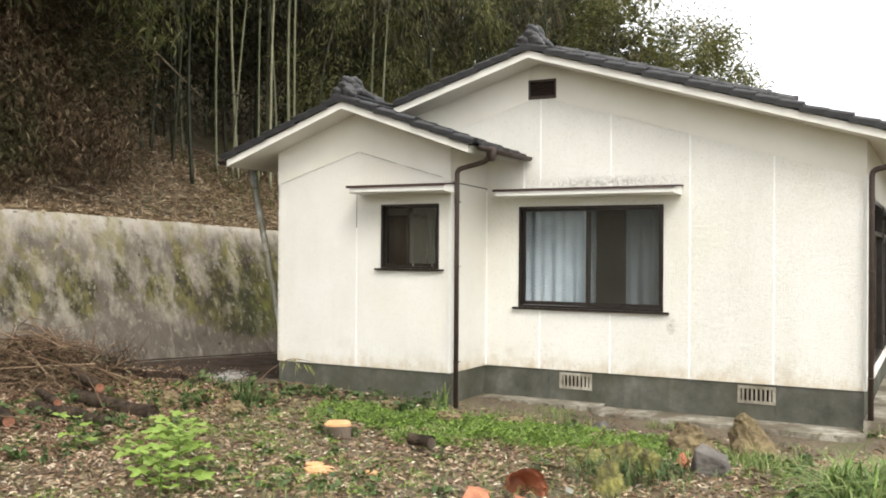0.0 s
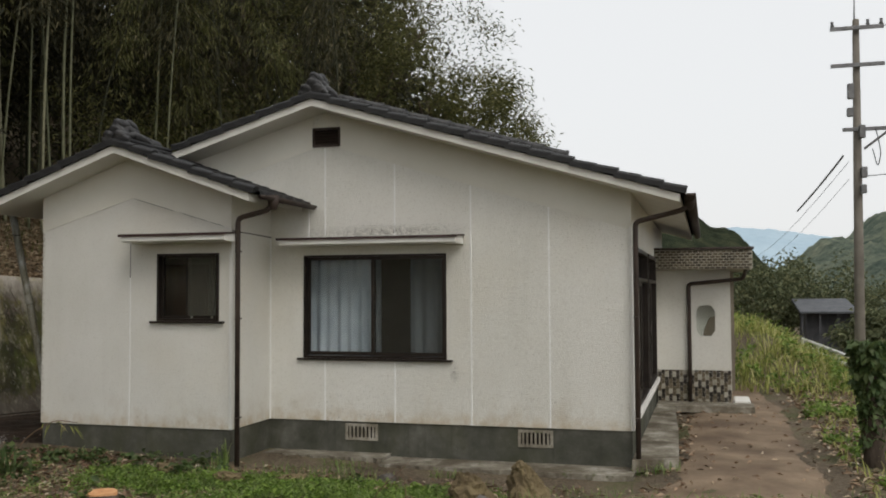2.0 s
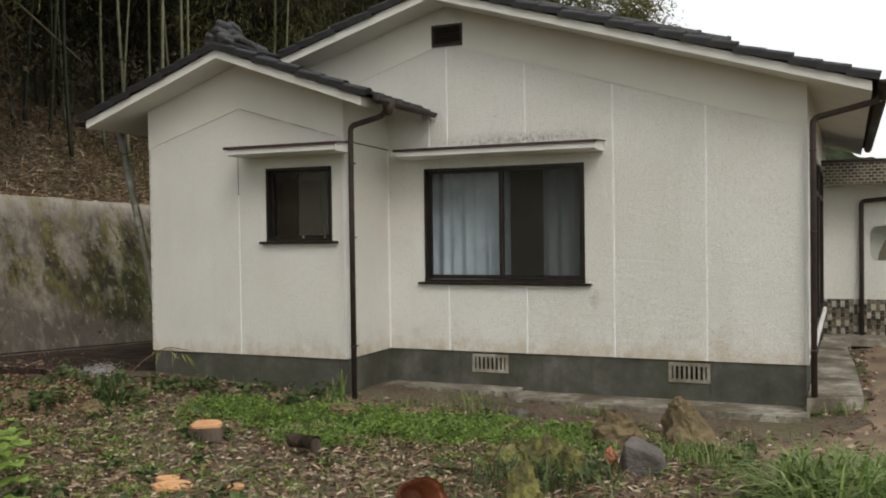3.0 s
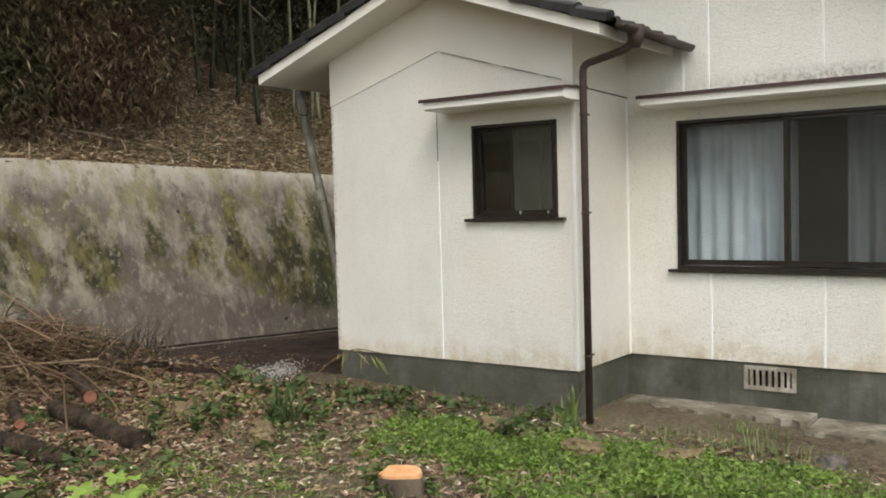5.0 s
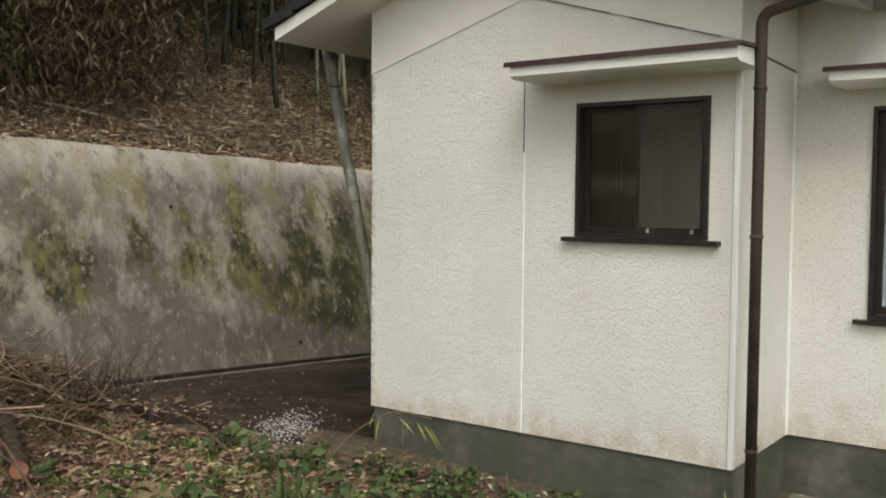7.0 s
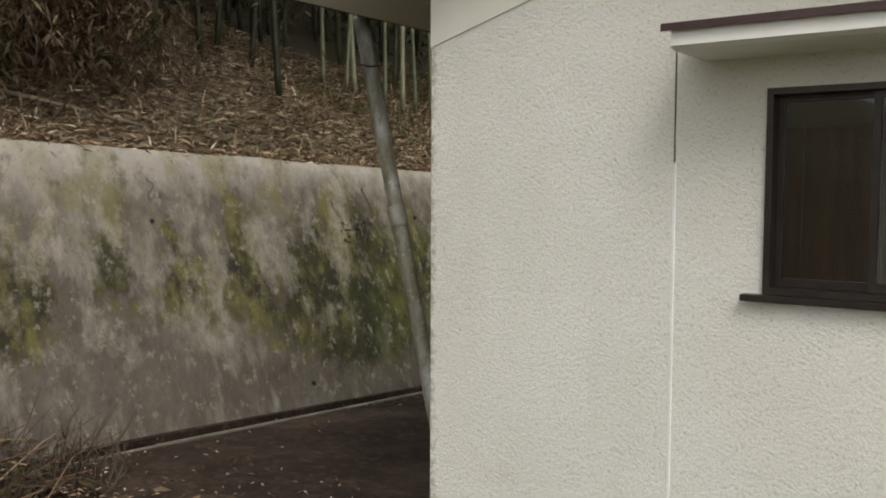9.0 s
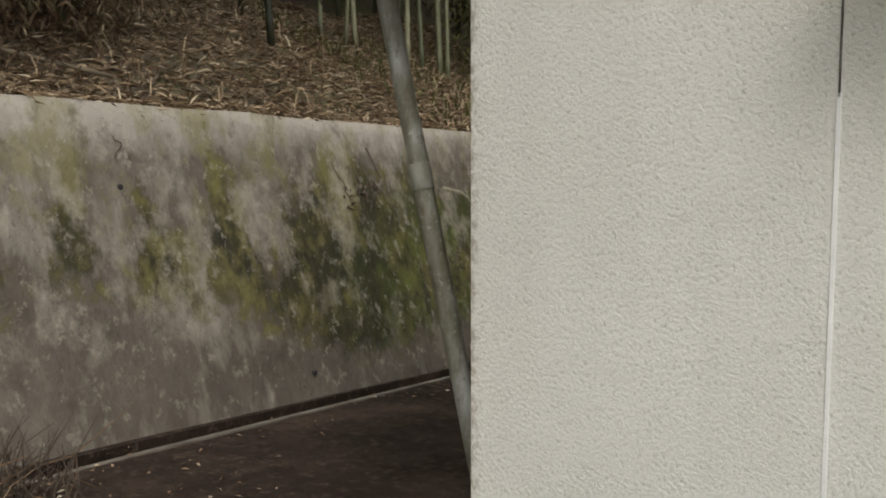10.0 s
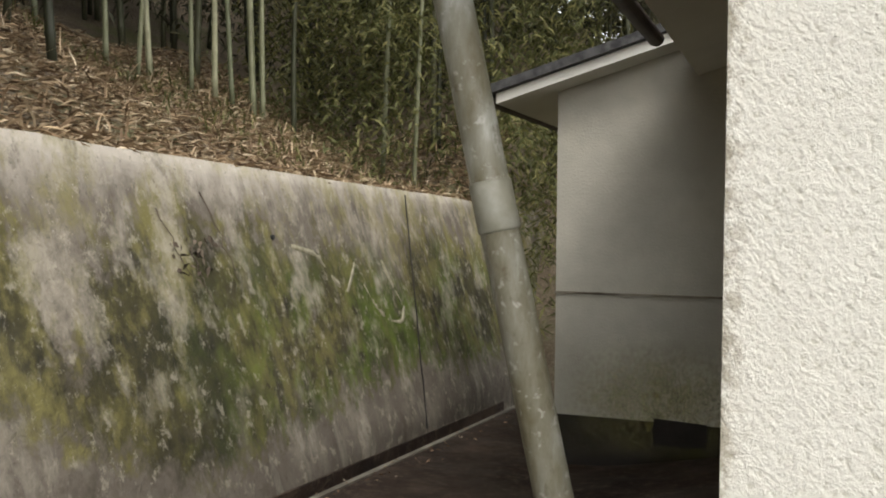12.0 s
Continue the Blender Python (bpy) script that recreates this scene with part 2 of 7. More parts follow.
def yard():
    n = Nodes("damp_concrete_yard")
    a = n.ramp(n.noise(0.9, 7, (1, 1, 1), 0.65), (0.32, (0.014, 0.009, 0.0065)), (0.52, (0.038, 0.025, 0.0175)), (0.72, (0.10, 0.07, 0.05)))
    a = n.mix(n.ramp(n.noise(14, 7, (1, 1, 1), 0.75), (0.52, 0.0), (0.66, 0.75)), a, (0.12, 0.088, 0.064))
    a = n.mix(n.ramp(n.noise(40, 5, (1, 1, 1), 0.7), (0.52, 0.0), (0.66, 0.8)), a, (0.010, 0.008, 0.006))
    n.bump((n.noise(6, 6, (1, 1, 1), 0.7), 0.5, 0.03), (n.noise(60, 5, (1, 1, 1), 0.7), 0.7, 0.01))
    return n.done(a, n.ramp(n.noise(2.0, 4), (0.4, 0.65), (0.6, 0.92)), 0.0, 0.2)


def old_apron():
    n = Nodes("weathered_apron")
    a = n.ramp(n.noise(3.0, 7, (1, 1, 1), 0.7), (0.34, (0.13, 0.112, 0.085)), (0.52, (0.25, 0.228, 0.18)), (0.70, (0.50, 0.475, 0.415)))
    a = n.mix(n.ramp(n.noise(1.6, 5, (1, 1, 1), 0.65), (0.50, 0.0), (0.60, 0.85)), a, (0.105, 0.085, 0.06))
    a = n.mix(n.ramp(n.noise(7, 5, (1, 1, 1), 0.7), (0.60, 0.0), (0.68, 0.7)), a, (0.08, 0.10, 0.03))
    n.bump((n.noise(12, 6, (1, 1, 1), 0.7), 0.8, 0.02), (n.noise(80, 4), 0.5, 0.005))
    return n.done(a, 0.93, 0.0, 0.15)


def old_base():
    n = Nodes("stained_concrete_base")
    a = n.ramp(n.noise(2.2, 7, (1, 1, 1), 0.68), (0.32, (0.048, 0.050, 0.038)), (0.52, (0.088, 0.088, 0.072)), (0.72, (0.15, 0.148, 0.125)))
    a = n.mix(n.ramp(n.noise(1.2, 5, (1, 1, 0.5), 0.65), (0.48, 0.0), (0.64, 0.6)), a, (0.06, 0.062, 0.034))
    a = n.mix(n.ramp(n.noise(30, 6, (1, 1, 0.7), 0.78), (0.62, 0.0), (0.70, 0.6)), a, (0.23, 0.225, 0.195))
    a = n.mix(n.ramp(n.noise(1.0, 5, (9, 9, 0.7), 0.65), (0.56, 0.0), (0.72, 0.5)), a, (0.035, 0.034, 0.027))
    n.bump((n.noise(8, 6, (1, 1, 1), 0.7), 0.5, 0.02), (n.noise(60, 5), 0.4, 0.006))
    return n.done(a, 0.9, 0.0, 0.25)


def old_pipe():
    n = Nodes("mottled_grey_pvc")
    a = n.ramp(n.noise(5.0, 6, (1.4, 1.4, 0.5), 0.65), (0.34, (0.095, 0.082, 0.042)), (0.5, (0.19, 0.185, 0.145)), (0.66, (0.38, 0.39, 0.36)))
    a = n.mix(n.ramp(n.noise(22, 6, (1, 1, 0.6), 0.75), (0.56, 0.0), (0.68, 0.8)), a, (0.085, 0.07, 0.038))
    a = n.mix(n.ramp(n.noise(45, 4), (0.60, 0.0), (0.68, 0.6)), a, (0.36, 0.36, 0.32))
    n.bump((n.noise(30, 5), 0.25, 0.006))
    return n.done(a, n.ramp(n.noise(7, 4), (0.35, 0.35), (0.65, 0.7)), 0.0, 0.45)


def glass(name, tint):
    n = Nodes(name)
    n.set(n.bsdf.inputs["Transmission Weight"], 1.0)
    n.set(n.bsdf.inputs["IOR"], 1.45)
    return n.done(tint, 0.02, 0.0, 0.5)


STUCCO = stucco()
GABLE = plain("smooth_cream_render", (0.68, 0.662, 0.585), (0.75, 0.735, 0.665), 1.3, 0.85, 0.25, 45)
RETAIN = retaining()
GRIME = grime("grey_grime", (0.22, 0.205, 0.165), (0.36, 0.33, 0.265), 0.34)
ALGAE = grime("green_algae", (0.33, 0.31, 0.08), (0.44, 0.41, 0.16), 0.55)
SOIL = soil()
WHITE = plain("white_paint", (0.72, 0.71, 0.66), (0.80, 0.79, 0.75), 3.0, 0.6, 0.15, 40)
SOFFIT = plain("soffit_paint", (0.68, 0.665, 0.605), (0.75, 0.735, 0.68), 2.0, 0.75, 0.15, 30)
FILLER = plain("white_filler", (0.76, 0.76, 0.735), (0.86, 0.86, 0.835), 9.0, 0.7, 0.3, 60)
CRACK = plain("dark_crack", (0.07, 0.065, 0.055), (0.16, 0.15, 0.13), 12.0, 0.9)
BASE = old_base()
CONC = old_apron()
YARD = yard()
# aged annex render, toned down further for the shade of the nook
SHADEDWALL = plain("dingy_cream_render", (0.36, 0.345, 0.295), (0.52, 0.50, 0.43), 1.1, 0.9, 0.4, 50)
LIME = plain("lime_bloom", (0.15, 0.14, 0.085), (0.30, 0.275, 0.20), 14.0, 0.9, 0.4, 50)
KERB = plain("damp_kerb", (0.10, 0.085, 0.068), (0.24, 0.215, 0.175), 3.0, 0.85, 0.4, 40)
# near-black tone with the shade of recesses and annex base in it
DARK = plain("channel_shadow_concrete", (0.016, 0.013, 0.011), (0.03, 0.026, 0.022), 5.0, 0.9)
ROOF = plain("grey_glazed_tile", (0.010, 0.010, 0.011), (0.034, 0.034, 0.034), 6.0, 0.55, 0.4, 40)
ROOFLIGHT = plain("weathered_tile", (0.016, 0.016, 0.017), (0.075, 0.074, 0.072), 16.0, 0.6, 0.5, 50)
BROWN = plain("dark_brown_plastic", (0.034, 0.024, 0.019), (0.066, 0.046, 0.036), 6.0, 0.6, 0.1, 30)
FLASH = plain("red_brown_sheet", (0.030, 0.014, 0.013), (0.062, 0.030, 0.027), 6.0, 0.5, 0.1, 30)
SASH = plain("bronze_aluminium", (0.022, 0.017, 0.014), (0.040, 0.031, 0.025), 9.0, 0.35, 0.05, 80, 0.4)
GLASS = glass("window_glass", (0.86, 0.90, 0.88))
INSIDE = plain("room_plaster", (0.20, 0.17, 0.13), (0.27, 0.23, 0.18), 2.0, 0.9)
WOODIN = plain("brown_wood_panel", (0.09, 0.045, 0.025), (0.16, 0.085, 0.045), 3.0, 0.6, 0.1, 30, 0.0, 0.4, (6, 6, 0.6))
CURTAIN = plain("pale_blue_curtain", (0.37, 0.41, 0.46), (0.47, 0.505, 0.55), 5.0, 0.9, 0.1, 90)
PVC = old_pipe()
TAPE = plain("pale_coupling", (0.17, 0.163, 0.12), (0.31, 0.31, 0.27), 9.0, 0.45, 0.15, 25)
STONE = plain("grey_stone", (0.065, 0.057, 0.05), (0.18, 0.163, 0.143), 3.0, 0.9, 0.7, 18, dist=0.03)
MOSSY = plain("mossy_stone", (0.07, 0.065, 0.03), (0.26, 0.245, 0.07), 9.0, 0.95, 0.9, 25, dist=0.03)
LICHEN = plain("brown_lichen_stone", (0.11, 0.08, 0.045), (0.24, 0.19, 0.10), 5.0, 0.95, 0.9, 20, dist=0.03)
CLAY = plain("terracotta", (0.27, 0.105, 0.055), (0.46, 0.195, 0.105), 9.0, 0.8, 0.4, 30)
CUT = plain("fresh_cut_wood", (0.62, 0.30, 0.13), (0.72, 0.43, 0.22), 14.0, 0.8, 0.3, 60)
REDCUT = plain("reddish_cut_wood", (0.19, 0.075, 0.042), (0.32, 0.15, 0.09), 14.0, 0.8, 0.3, 60)
ROT = plain("rotten_bark", (0.026, 0.019, 0.014), (0.095, 0.07, 0.048), 9.0, 0.95, 1.0, 30, 0.0, 0.15, (1, 1, 1), 0.04)
BARK = plain("dark_bark", (0.055, 0.042, 0.032), (0.15, 0.12, 0.09), 7.0, 0.95, 0.9, 22, 0.0, 0.2, (1, 1, 0.3), 0.03)
CHIPS = plain("pale_stone_chips", (0.30, 0.29, 0.27), (0.50, 0.49, 0.46), 30.0, 0.85)
GREYPOLE = plain("grey_pole_concrete", (0.13, 0.115, 0.095), (0.21, 0.19, 0.16), 2.0, 0.9, 0.2, 20)
STEEL = plain("dull_steel", (0.14, 0.14, 0.14), (0.24, 0.24, 0.24), 5.0, 0.5, 0.1, 30, 0.6)
CABLE = plain("black_cable", (0.02, 0.02, 0.02), (0.03, 0.03, 0.03), 5.0, 0.6)
RAIL = plain("white_guard_rail", (0.62, 0.62, 0.60), (0.75, 0.75, 0.73), 5.0, 0.5)
HUTROOF = plain("grey_sheet_roof", (0.06, 0.065, 0.072), (0.11, 0.115, 0.125), 3.0, 0.7)
HUTWALL = plain("dark_shed_boards", (0.04, 0.042, 0.048), (0.09, 0.09, 0.095), 3.0, 0.8)
DIRT = plain("trodden_earth", (0.13, 0.088, 0.056), (0.29, 0.215, 0.142), 1.5, 0.95, 0.6, 25, dist=0.02)
# culm tone lowered for the shade inside the grove
SHADECULM = varied("bamboo_culm", [(0.0, (0.018, 0.021, 0.010)), (0.5, (0.032, 0.036, 0.017)), (0.85, (0.058, 0.060, 0.031)), (1.0, (0.11, 0.105, 0.062))], 0.55, False)
DRYCULM = varied("dead_bamboo_culm", [(0.0, (0.10, 0.075, 0.048)), (1.0, (0.24, 0.19, 0.125))], 0.7, False)
# leaf tone darkened for the grove's shade; a lit copy follows below
SHADELEAF = varied("bamboo_leaf", [(0.0, (0.022, 0.024, 0.010)), (0.45, (0.043, 0.044, 0.018)), (0.8, (0.085, 0.078, 0.034)), (0.95, (0.18, 0.155, 0.075)), (1.0, (0.30, 0.26, 0.14))], 0.6, True, 0.3, 0.3)
STRAW = varied("straw_litter", [(0.0, (0.12, 0.076, 0.046)), (0.35, (0.29, 0.20, 0.122)), (0.75, (0.50, 0.375, 0.235)), (1.0, (0.74, 0.62, 0.44))], 0.85, True, 0.2, 0.1)
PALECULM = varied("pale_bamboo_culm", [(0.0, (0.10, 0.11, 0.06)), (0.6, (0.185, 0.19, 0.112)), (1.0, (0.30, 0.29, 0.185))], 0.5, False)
# lit copy of the bamboo leaf, the light put into its tone
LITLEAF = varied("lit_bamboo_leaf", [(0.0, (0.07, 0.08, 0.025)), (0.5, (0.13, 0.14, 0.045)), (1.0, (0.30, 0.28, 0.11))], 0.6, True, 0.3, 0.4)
LEAFD = varied("dry_bamboo_leaf", [(0.0, (0.066, 0.040, 0.024)), (0.45, (0.14, 0.088, 0.052)), (0.85, (0.215, 0.15, 0.09)), (1.0, (0.42, 0.33, 0.21))], 0.8, True, 0.2, 0.2, 6.0, (0.055, 0.062, 0.026))
LITTER = varied("leaf_litter", [(0.0, (0.10, 0.062, 0.040)), (0.3, (0.26, 0.165, 0.105)), (0.65, (0.44, 0.31, 0.205)), (0.88, (0.60, 0.48, 0.34)), (1.0, (0.78, 0.69, 0.55))], 0.85, True, 0.2)
REDLEAF = varied("red_brown_leaf", [(0.0, (0.10, 0.052, 0.034)), (0.45, (0.24, 0.135, 0.085)), (0.85, (0.40, 0.26, 0.17)), (1.0, (0.62, 0.48, 0.35))], 0.8, True, 0.25)
WEED = varied("weed_leaf", [(0.0, (0.10, 0.18, 0.03)), (0.5, (0.19, 0.31, 0.045)), (1.0, (0.33, 0.46, 0.10))], 0.55, True, 0.35, 0.3)
DEEPWEED = varied("dark_weed_leaf", [(0.0, (0.045, 0.085, 0.025)), (0.6, (0.09, 0.145, 0.042)), (1.0, (0.17, 0.22, 0.075))], 0.55, True, 0.35, 0.25)
GRASS = varied("grass_blade", [(0.0, (0.12, 0.21, 0.045)), (0.6, (0.24, 0.34, 0.09)), (1.0, (0.42, 0.46, 0.20))], 0.5, True, 0.4, 0.3)
MEADOW = varied("meadow_grass", [(0.0, (0.26, 0.31, 0.075)), (0.6, (0.46, 0.48, 0.14)), (1.0, (0.66, 0.60, 0.28))], 0.7, True, 0.2, 0.3)
# leaf tone close to black, with the wood's deep shade in the colour
SHADETREELEAF = varied("broad_leaf", [(0.0, (0.014, 0.016, 0.008)), (0.6, (0.028, 0.030, 0.014)), (1.0, (0.075, 0.070, 0.032))], 0.6, True, 0.3, 0.25)
VALLEYLEAF = varied("valley_leaf", [(0.0, (0.085, 0.105, 0.055)), (0.6, (0.17, 0.195, 0.10)), (1.0, (0.28, 0.29, 0.15))], 0.7, True, 0.2, 0.25)
TWIG = varied("dry_twig", [(0.0, (0.085, 0.050, 0.032)), (0.6, (0.19, 0.118, 0.072)), (1.0, (0.34, 0.245, 0.16))], 0.85, True, 0.2)
DARKTILE = varied("dark_mosaic_tile", [(0.0, (0.028, 0.024, 0.022)), (1.0, (0.060, 0.052, 0.046))], 0.35, False, 0.4)
OLIVETILE = varied("olive_mosaic_tile", [(0.0, (0.14, 0.115, 0.075)), (1.0, (0.24, 0.20, 0.14))], 0.35, False, 0.4)
CREAMTILE = varied("cream_mosaic_tile", [(0.0, (0.46, 0.43, 0.35)), (1.0, (0.62, 0.59, 0.50))], 0.35, False, 0.4)
BRICKT = varied("band_tile", [(0.0, (0.05, 0.042, 0.03)), (0.5, (0.13, 0.105, 0.07)), (1.0, (0.24, 0.205, 0.14))], 0.6, False, 0.3)
MORTAR = plain("pale_mortar", (0.34, 0.32, 0.26), (0.46, 0.43, 0.36), 5.0, 0.9, 0.3, 50)


def hillmat(name, a, b, c, scale):
    n = Nodes(name)
    col = n.ramp(n.noise(scale, 8, (1, 1, 1), 0.7), (0.35, a), (0.5, b), (0.68, c))
    n.bump((n.noise(scale * 3, 6, (1, 1, 1), 0.7), 1.0, 3.0))
    return n.done(col, 1.0, 0.0, 0.0)


# distance haze is mixed into the green hill and far mountain tones
HAZEHILL = hillmat("wooded_hill", (0.10, 0.135, 0.115), (0.20, 0.24, 0.185), (0.36, 0.38, 0.27), 0.22)
HILLDARK = hillmat("dark_wooded_hill", (0.035, 0.045, 0.03), (0.065, 0.08, 0.05), (0.12, 0.13, 0.075), 0.3)
FAR = hillmat("blue_far_mountain", (0.36, 0.47, 0.55), (0.40, 0.51, 0.585), (0.44, 0.55, 0.62), 0.01)

# ---- building helpers ----


def obj(name, bm, material, parent=None, label="", smooth=False):
    me = bpy.data.meshes.new(name)
    bmesh.ops.recalc_face_normals(bm, faces=bm.faces[:])
    bm.to_mesh(me)
    bm.free()
    me.materials.append(material)
    if smooth:
        me.polygons.foreach_set("use_smooth", [True] * len(me.polygons))
    return place(name, me, parent, label)


def place(name, me, parent=None, label=""):
    ob = new(name, me)
    if parent is not None:
        ob.parent = parent
        if parent.type == "EMPTY":
            ob.matrix_parent_inverse = Matrix.Translation(parent.location).inverted()
    if label:
        ob["label"] = label
    return ob


def part(name, bm, material, parent, label="", smooth=False):
    return obj(name, bm, material, parent, label, smooth)


def thing(name, loc, label, category, group="", kind=""):
    e = new(name)
    e.empty_display_size = 0.1
    e.location = loc
    return tagged(e, label, category, group, kind)


def box(bm, x0, x1, y0, y1, z0, z1, bevel=0.0):
    r = bmesh.ops.create_cube(bm, size=1.0, matrix=Matrix.LocRotScale(((x0 + x1) / 2, (y0 + y1) / 2, (z0 + z1) / 2), None, (x1 - x0, y1 - y0, z1 - z0)))
    if bevel:
        edges = list({e for v in r["verts"] for e in v.link_edges})
        bmesh.ops.bevel(bm, geom=edges, offset=bevel, segments=1, affect="EDGES")
    return bm


def boxes(*rows, bevel=0.0):
    bm = bmesh.new()
    for r in rows:
        box(bm, *r, bevel=bevel)
    return bm


def prism(bm, poly, a, b, axis="y"):
    """A flat outline (pairs) pushed from a to b along an axis."""
    def at(p, c):
        return {"y": (p[0], c, p[1]), "x": (c, p[0], p[1]), "z": (p[0], p[1], c)}[axis]
    lo = [bm.verts.new(at(p, a)) for p in poly]
    hi = [bm.verts.new(at(p, b)) for p in poly]
    n = len(poly)
    bm.faces.new(lo)
    bm.faces.new(hi[::-1])
    for i in range(n):
        bm.faces.new((lo[i], hi[i], hi[(i + 1) % n], lo[(i + 1) % n]))
    return bm


def tube(bm, pts, radii, seg=8, cap=True):
    pts = [Vector(p) for p in pts]
    if not isinstance(radii, (list, tuple)):
        radii = [radii] * len(pts)
    rings = []
    side = None
    for i, p in enumerate(pts):
        d = (pts[min(i + 1, len(pts) - 1)] - pts[max(i - 1, 0)]).normalized()
        if side is None:
            side = d.orthogonal().normalized()
        side = (side - d * side.dot(d)).normalized()
        up = d.cross(side)
        rings.append([bm.verts.new(p + (side * math.cos(k * math.tau / seg) + up * math.sin(k * math.tau / seg)) * radii[i]) for k in range(seg)])
    for a, b in zip(rings, rings[1:]):
        for k in range(seg):
            bm.faces.new((a[k], a[(k + 1) % seg], b[(k + 1) % seg], b[k]))
    if cap:
        bm.faces.new(rings[0][::-1])
        bm.faces.new(rings[-1])
    return bm


def bent(pts, turn=0.08, steps=5):
    """A polyline with its corners rounded off."""
    pts = [Vector(p) for p in pts]
    out = [pts[0]]
    for a, b, c in zip(pts, pts[1:], pts[2:]):
        r = min(turn, (b - a).length * 0.45, (c - b).length * 0.45)
        p, q = b + (a - b).normalized() * r, b + (c - b).normalized() * r
        for i in range(steps + 1):
            s = i / steps
            out.append(p.lerp(b, s).lerp(b.lerp(q, s), s))
    return out + [pts[-1]]


def mesh_np(name, verts, faces, material, smooth=False):
    me = bpy.data.meshes.new(name)
    verts, faces = np.asarray(verts, np.float32), np.asarray(faces, np.int32)
    k = faces.shape[1]
    me.vertices.add(len(verts))
    me.vertices.foreach_set("co", verts.ravel())
    me.loops.add(faces.size)
    me.loops.foreach_set("vertex_index", faces.ravel())
    me.polygons.add(len(faces))
    me.polygons.foreach_set("loop_start", np.arange(len(faces), dtype=np.int32) * k)
    me.update(calc_edges=True)
    if smooth:
        me.polygons.foreach_set("use_smooth", np.ones(len(faces), bool))
    me.materials.append(material)
    return me


RNG = np.random.default_rng(7)


def leaf_mesh(name, centres, length, width, material, droop=0.5, spread=1.0, rng=None, axis=None, fold=0.25, zvar=0.45):
    """Many small folded leaves, each a pair of triangles that share a midrib. droop: how far they point down."""
    rng = rng or RNG
    c = np.asarray(centres, float)
    n = len(c)
    ang = rng.uniform(0, math.tau, n)
    d = np.stack([np.cos(ang) * spread, np.sin(ang) * spread, rng.normal(-droop, zvar, n)], 1)
    if axis is not None:
        d = d * 0.6 + axis
    d /= np.linalg.norm(d, axis=1)[:, None]
    s = np.cross(d, rng.normal(0, 1, (n, 3)) + np.array([0, 0, 1.2]))
    s /= np.linalg.norm(s, axis=1)[:, None] + 1e-9
    up = np.cross(s, d)
    L = (length * rng.uniform(0.6, 1.3, n))[:, None]
    W = (width * rng.uniform(0.7, 1.25, n))[:, None]
    root, tip = c, c + d * L - np.array([0, 0, 1.0]) * L * 0.15
    mid = c + d * L * 0.45
    v = np.stack([root, mid + s * W * 0.5 + up * W * fold, tip, mid - s * W * 0.5 + up * W * fold], 1).reshape(-1, 3)
    b = np.arange(n)[:, None] * 4
    f = np.concatenate([b + np.array([[0, 1, 2]]), b + np.array([[0, 2, 3]])], 1).reshape(-1, 3)
    return mesh_np(name, v, f, material)


def blade_mesh(name, roots, length, width, material, lean=0.5, rng=None):
    """Grass blades, each of three bending pieces."""
    rng = rng or RNG
    c = np.asarray(roots, float)
    n = len(c)
    ang = rng.uniform(0, math.tau, n)
    out = np.stack([np.cos(ang), np.sin(ang), np.zeros(n)], 1)
    side = np.stack([-np.sin(ang), np.cos(ang), np.zeros(n)], 1)
    L = (length * rng.uniform(0.5, 1.25, n))[:, None]
    W = (width * rng.uniform(0.7, 1.2, n))[:, None] * 0.5
    b = (lean * rng.uniform(0.2, 1.3, n))[:, None]
    up = np.array([0, 0, 1.0])
    rows = []
    for s, w in ((0.0, 0.8), (0.4, 1.0), (0.75, 0.7)):
        p = c + up * L * (s - 0.45 * b * s * s) + out * L * b * s * s
        rows += [p - side * W * w, p + side * W * w]
    rows.append(c + up * L * (1 - 0.55 * b) + out * L * b * 1.1)
    v = np.stack(rows, 1).reshape(-1, 3)
    k = np.arange(n)[:, None] * 7
    f = np.concatenate([k + np.array([t]) for t in ([0, 1, 3], [0, 3, 2], [2, 3, 5], [2, 5, 4], [4, 5, 6])], 1).reshape(-1, 3)
    return mesh_np(name, v, f, material)


# ---- ground ----


def smooth01(a, b, x):
    t = np.clip((x - a) / (b - a), 0, 1)
    return t * t * (3 - 2 * t)


def yard_fall(x, y):
    """The concrete yard falls away along the retaining wall, less towards the house."""
    return (0.075 - 0.053 * (np.clip(y, 8.4, 18.5) - 8.4)) * smooth01(-8.0, -9.8, x)


def wall_top(y):
    return 2.29 - 0.030 * (np.clip(y, 8.0, 22.0) - 8.0) - 0.012 * (8.0 - np.clip(y, 4.0, 8.0))


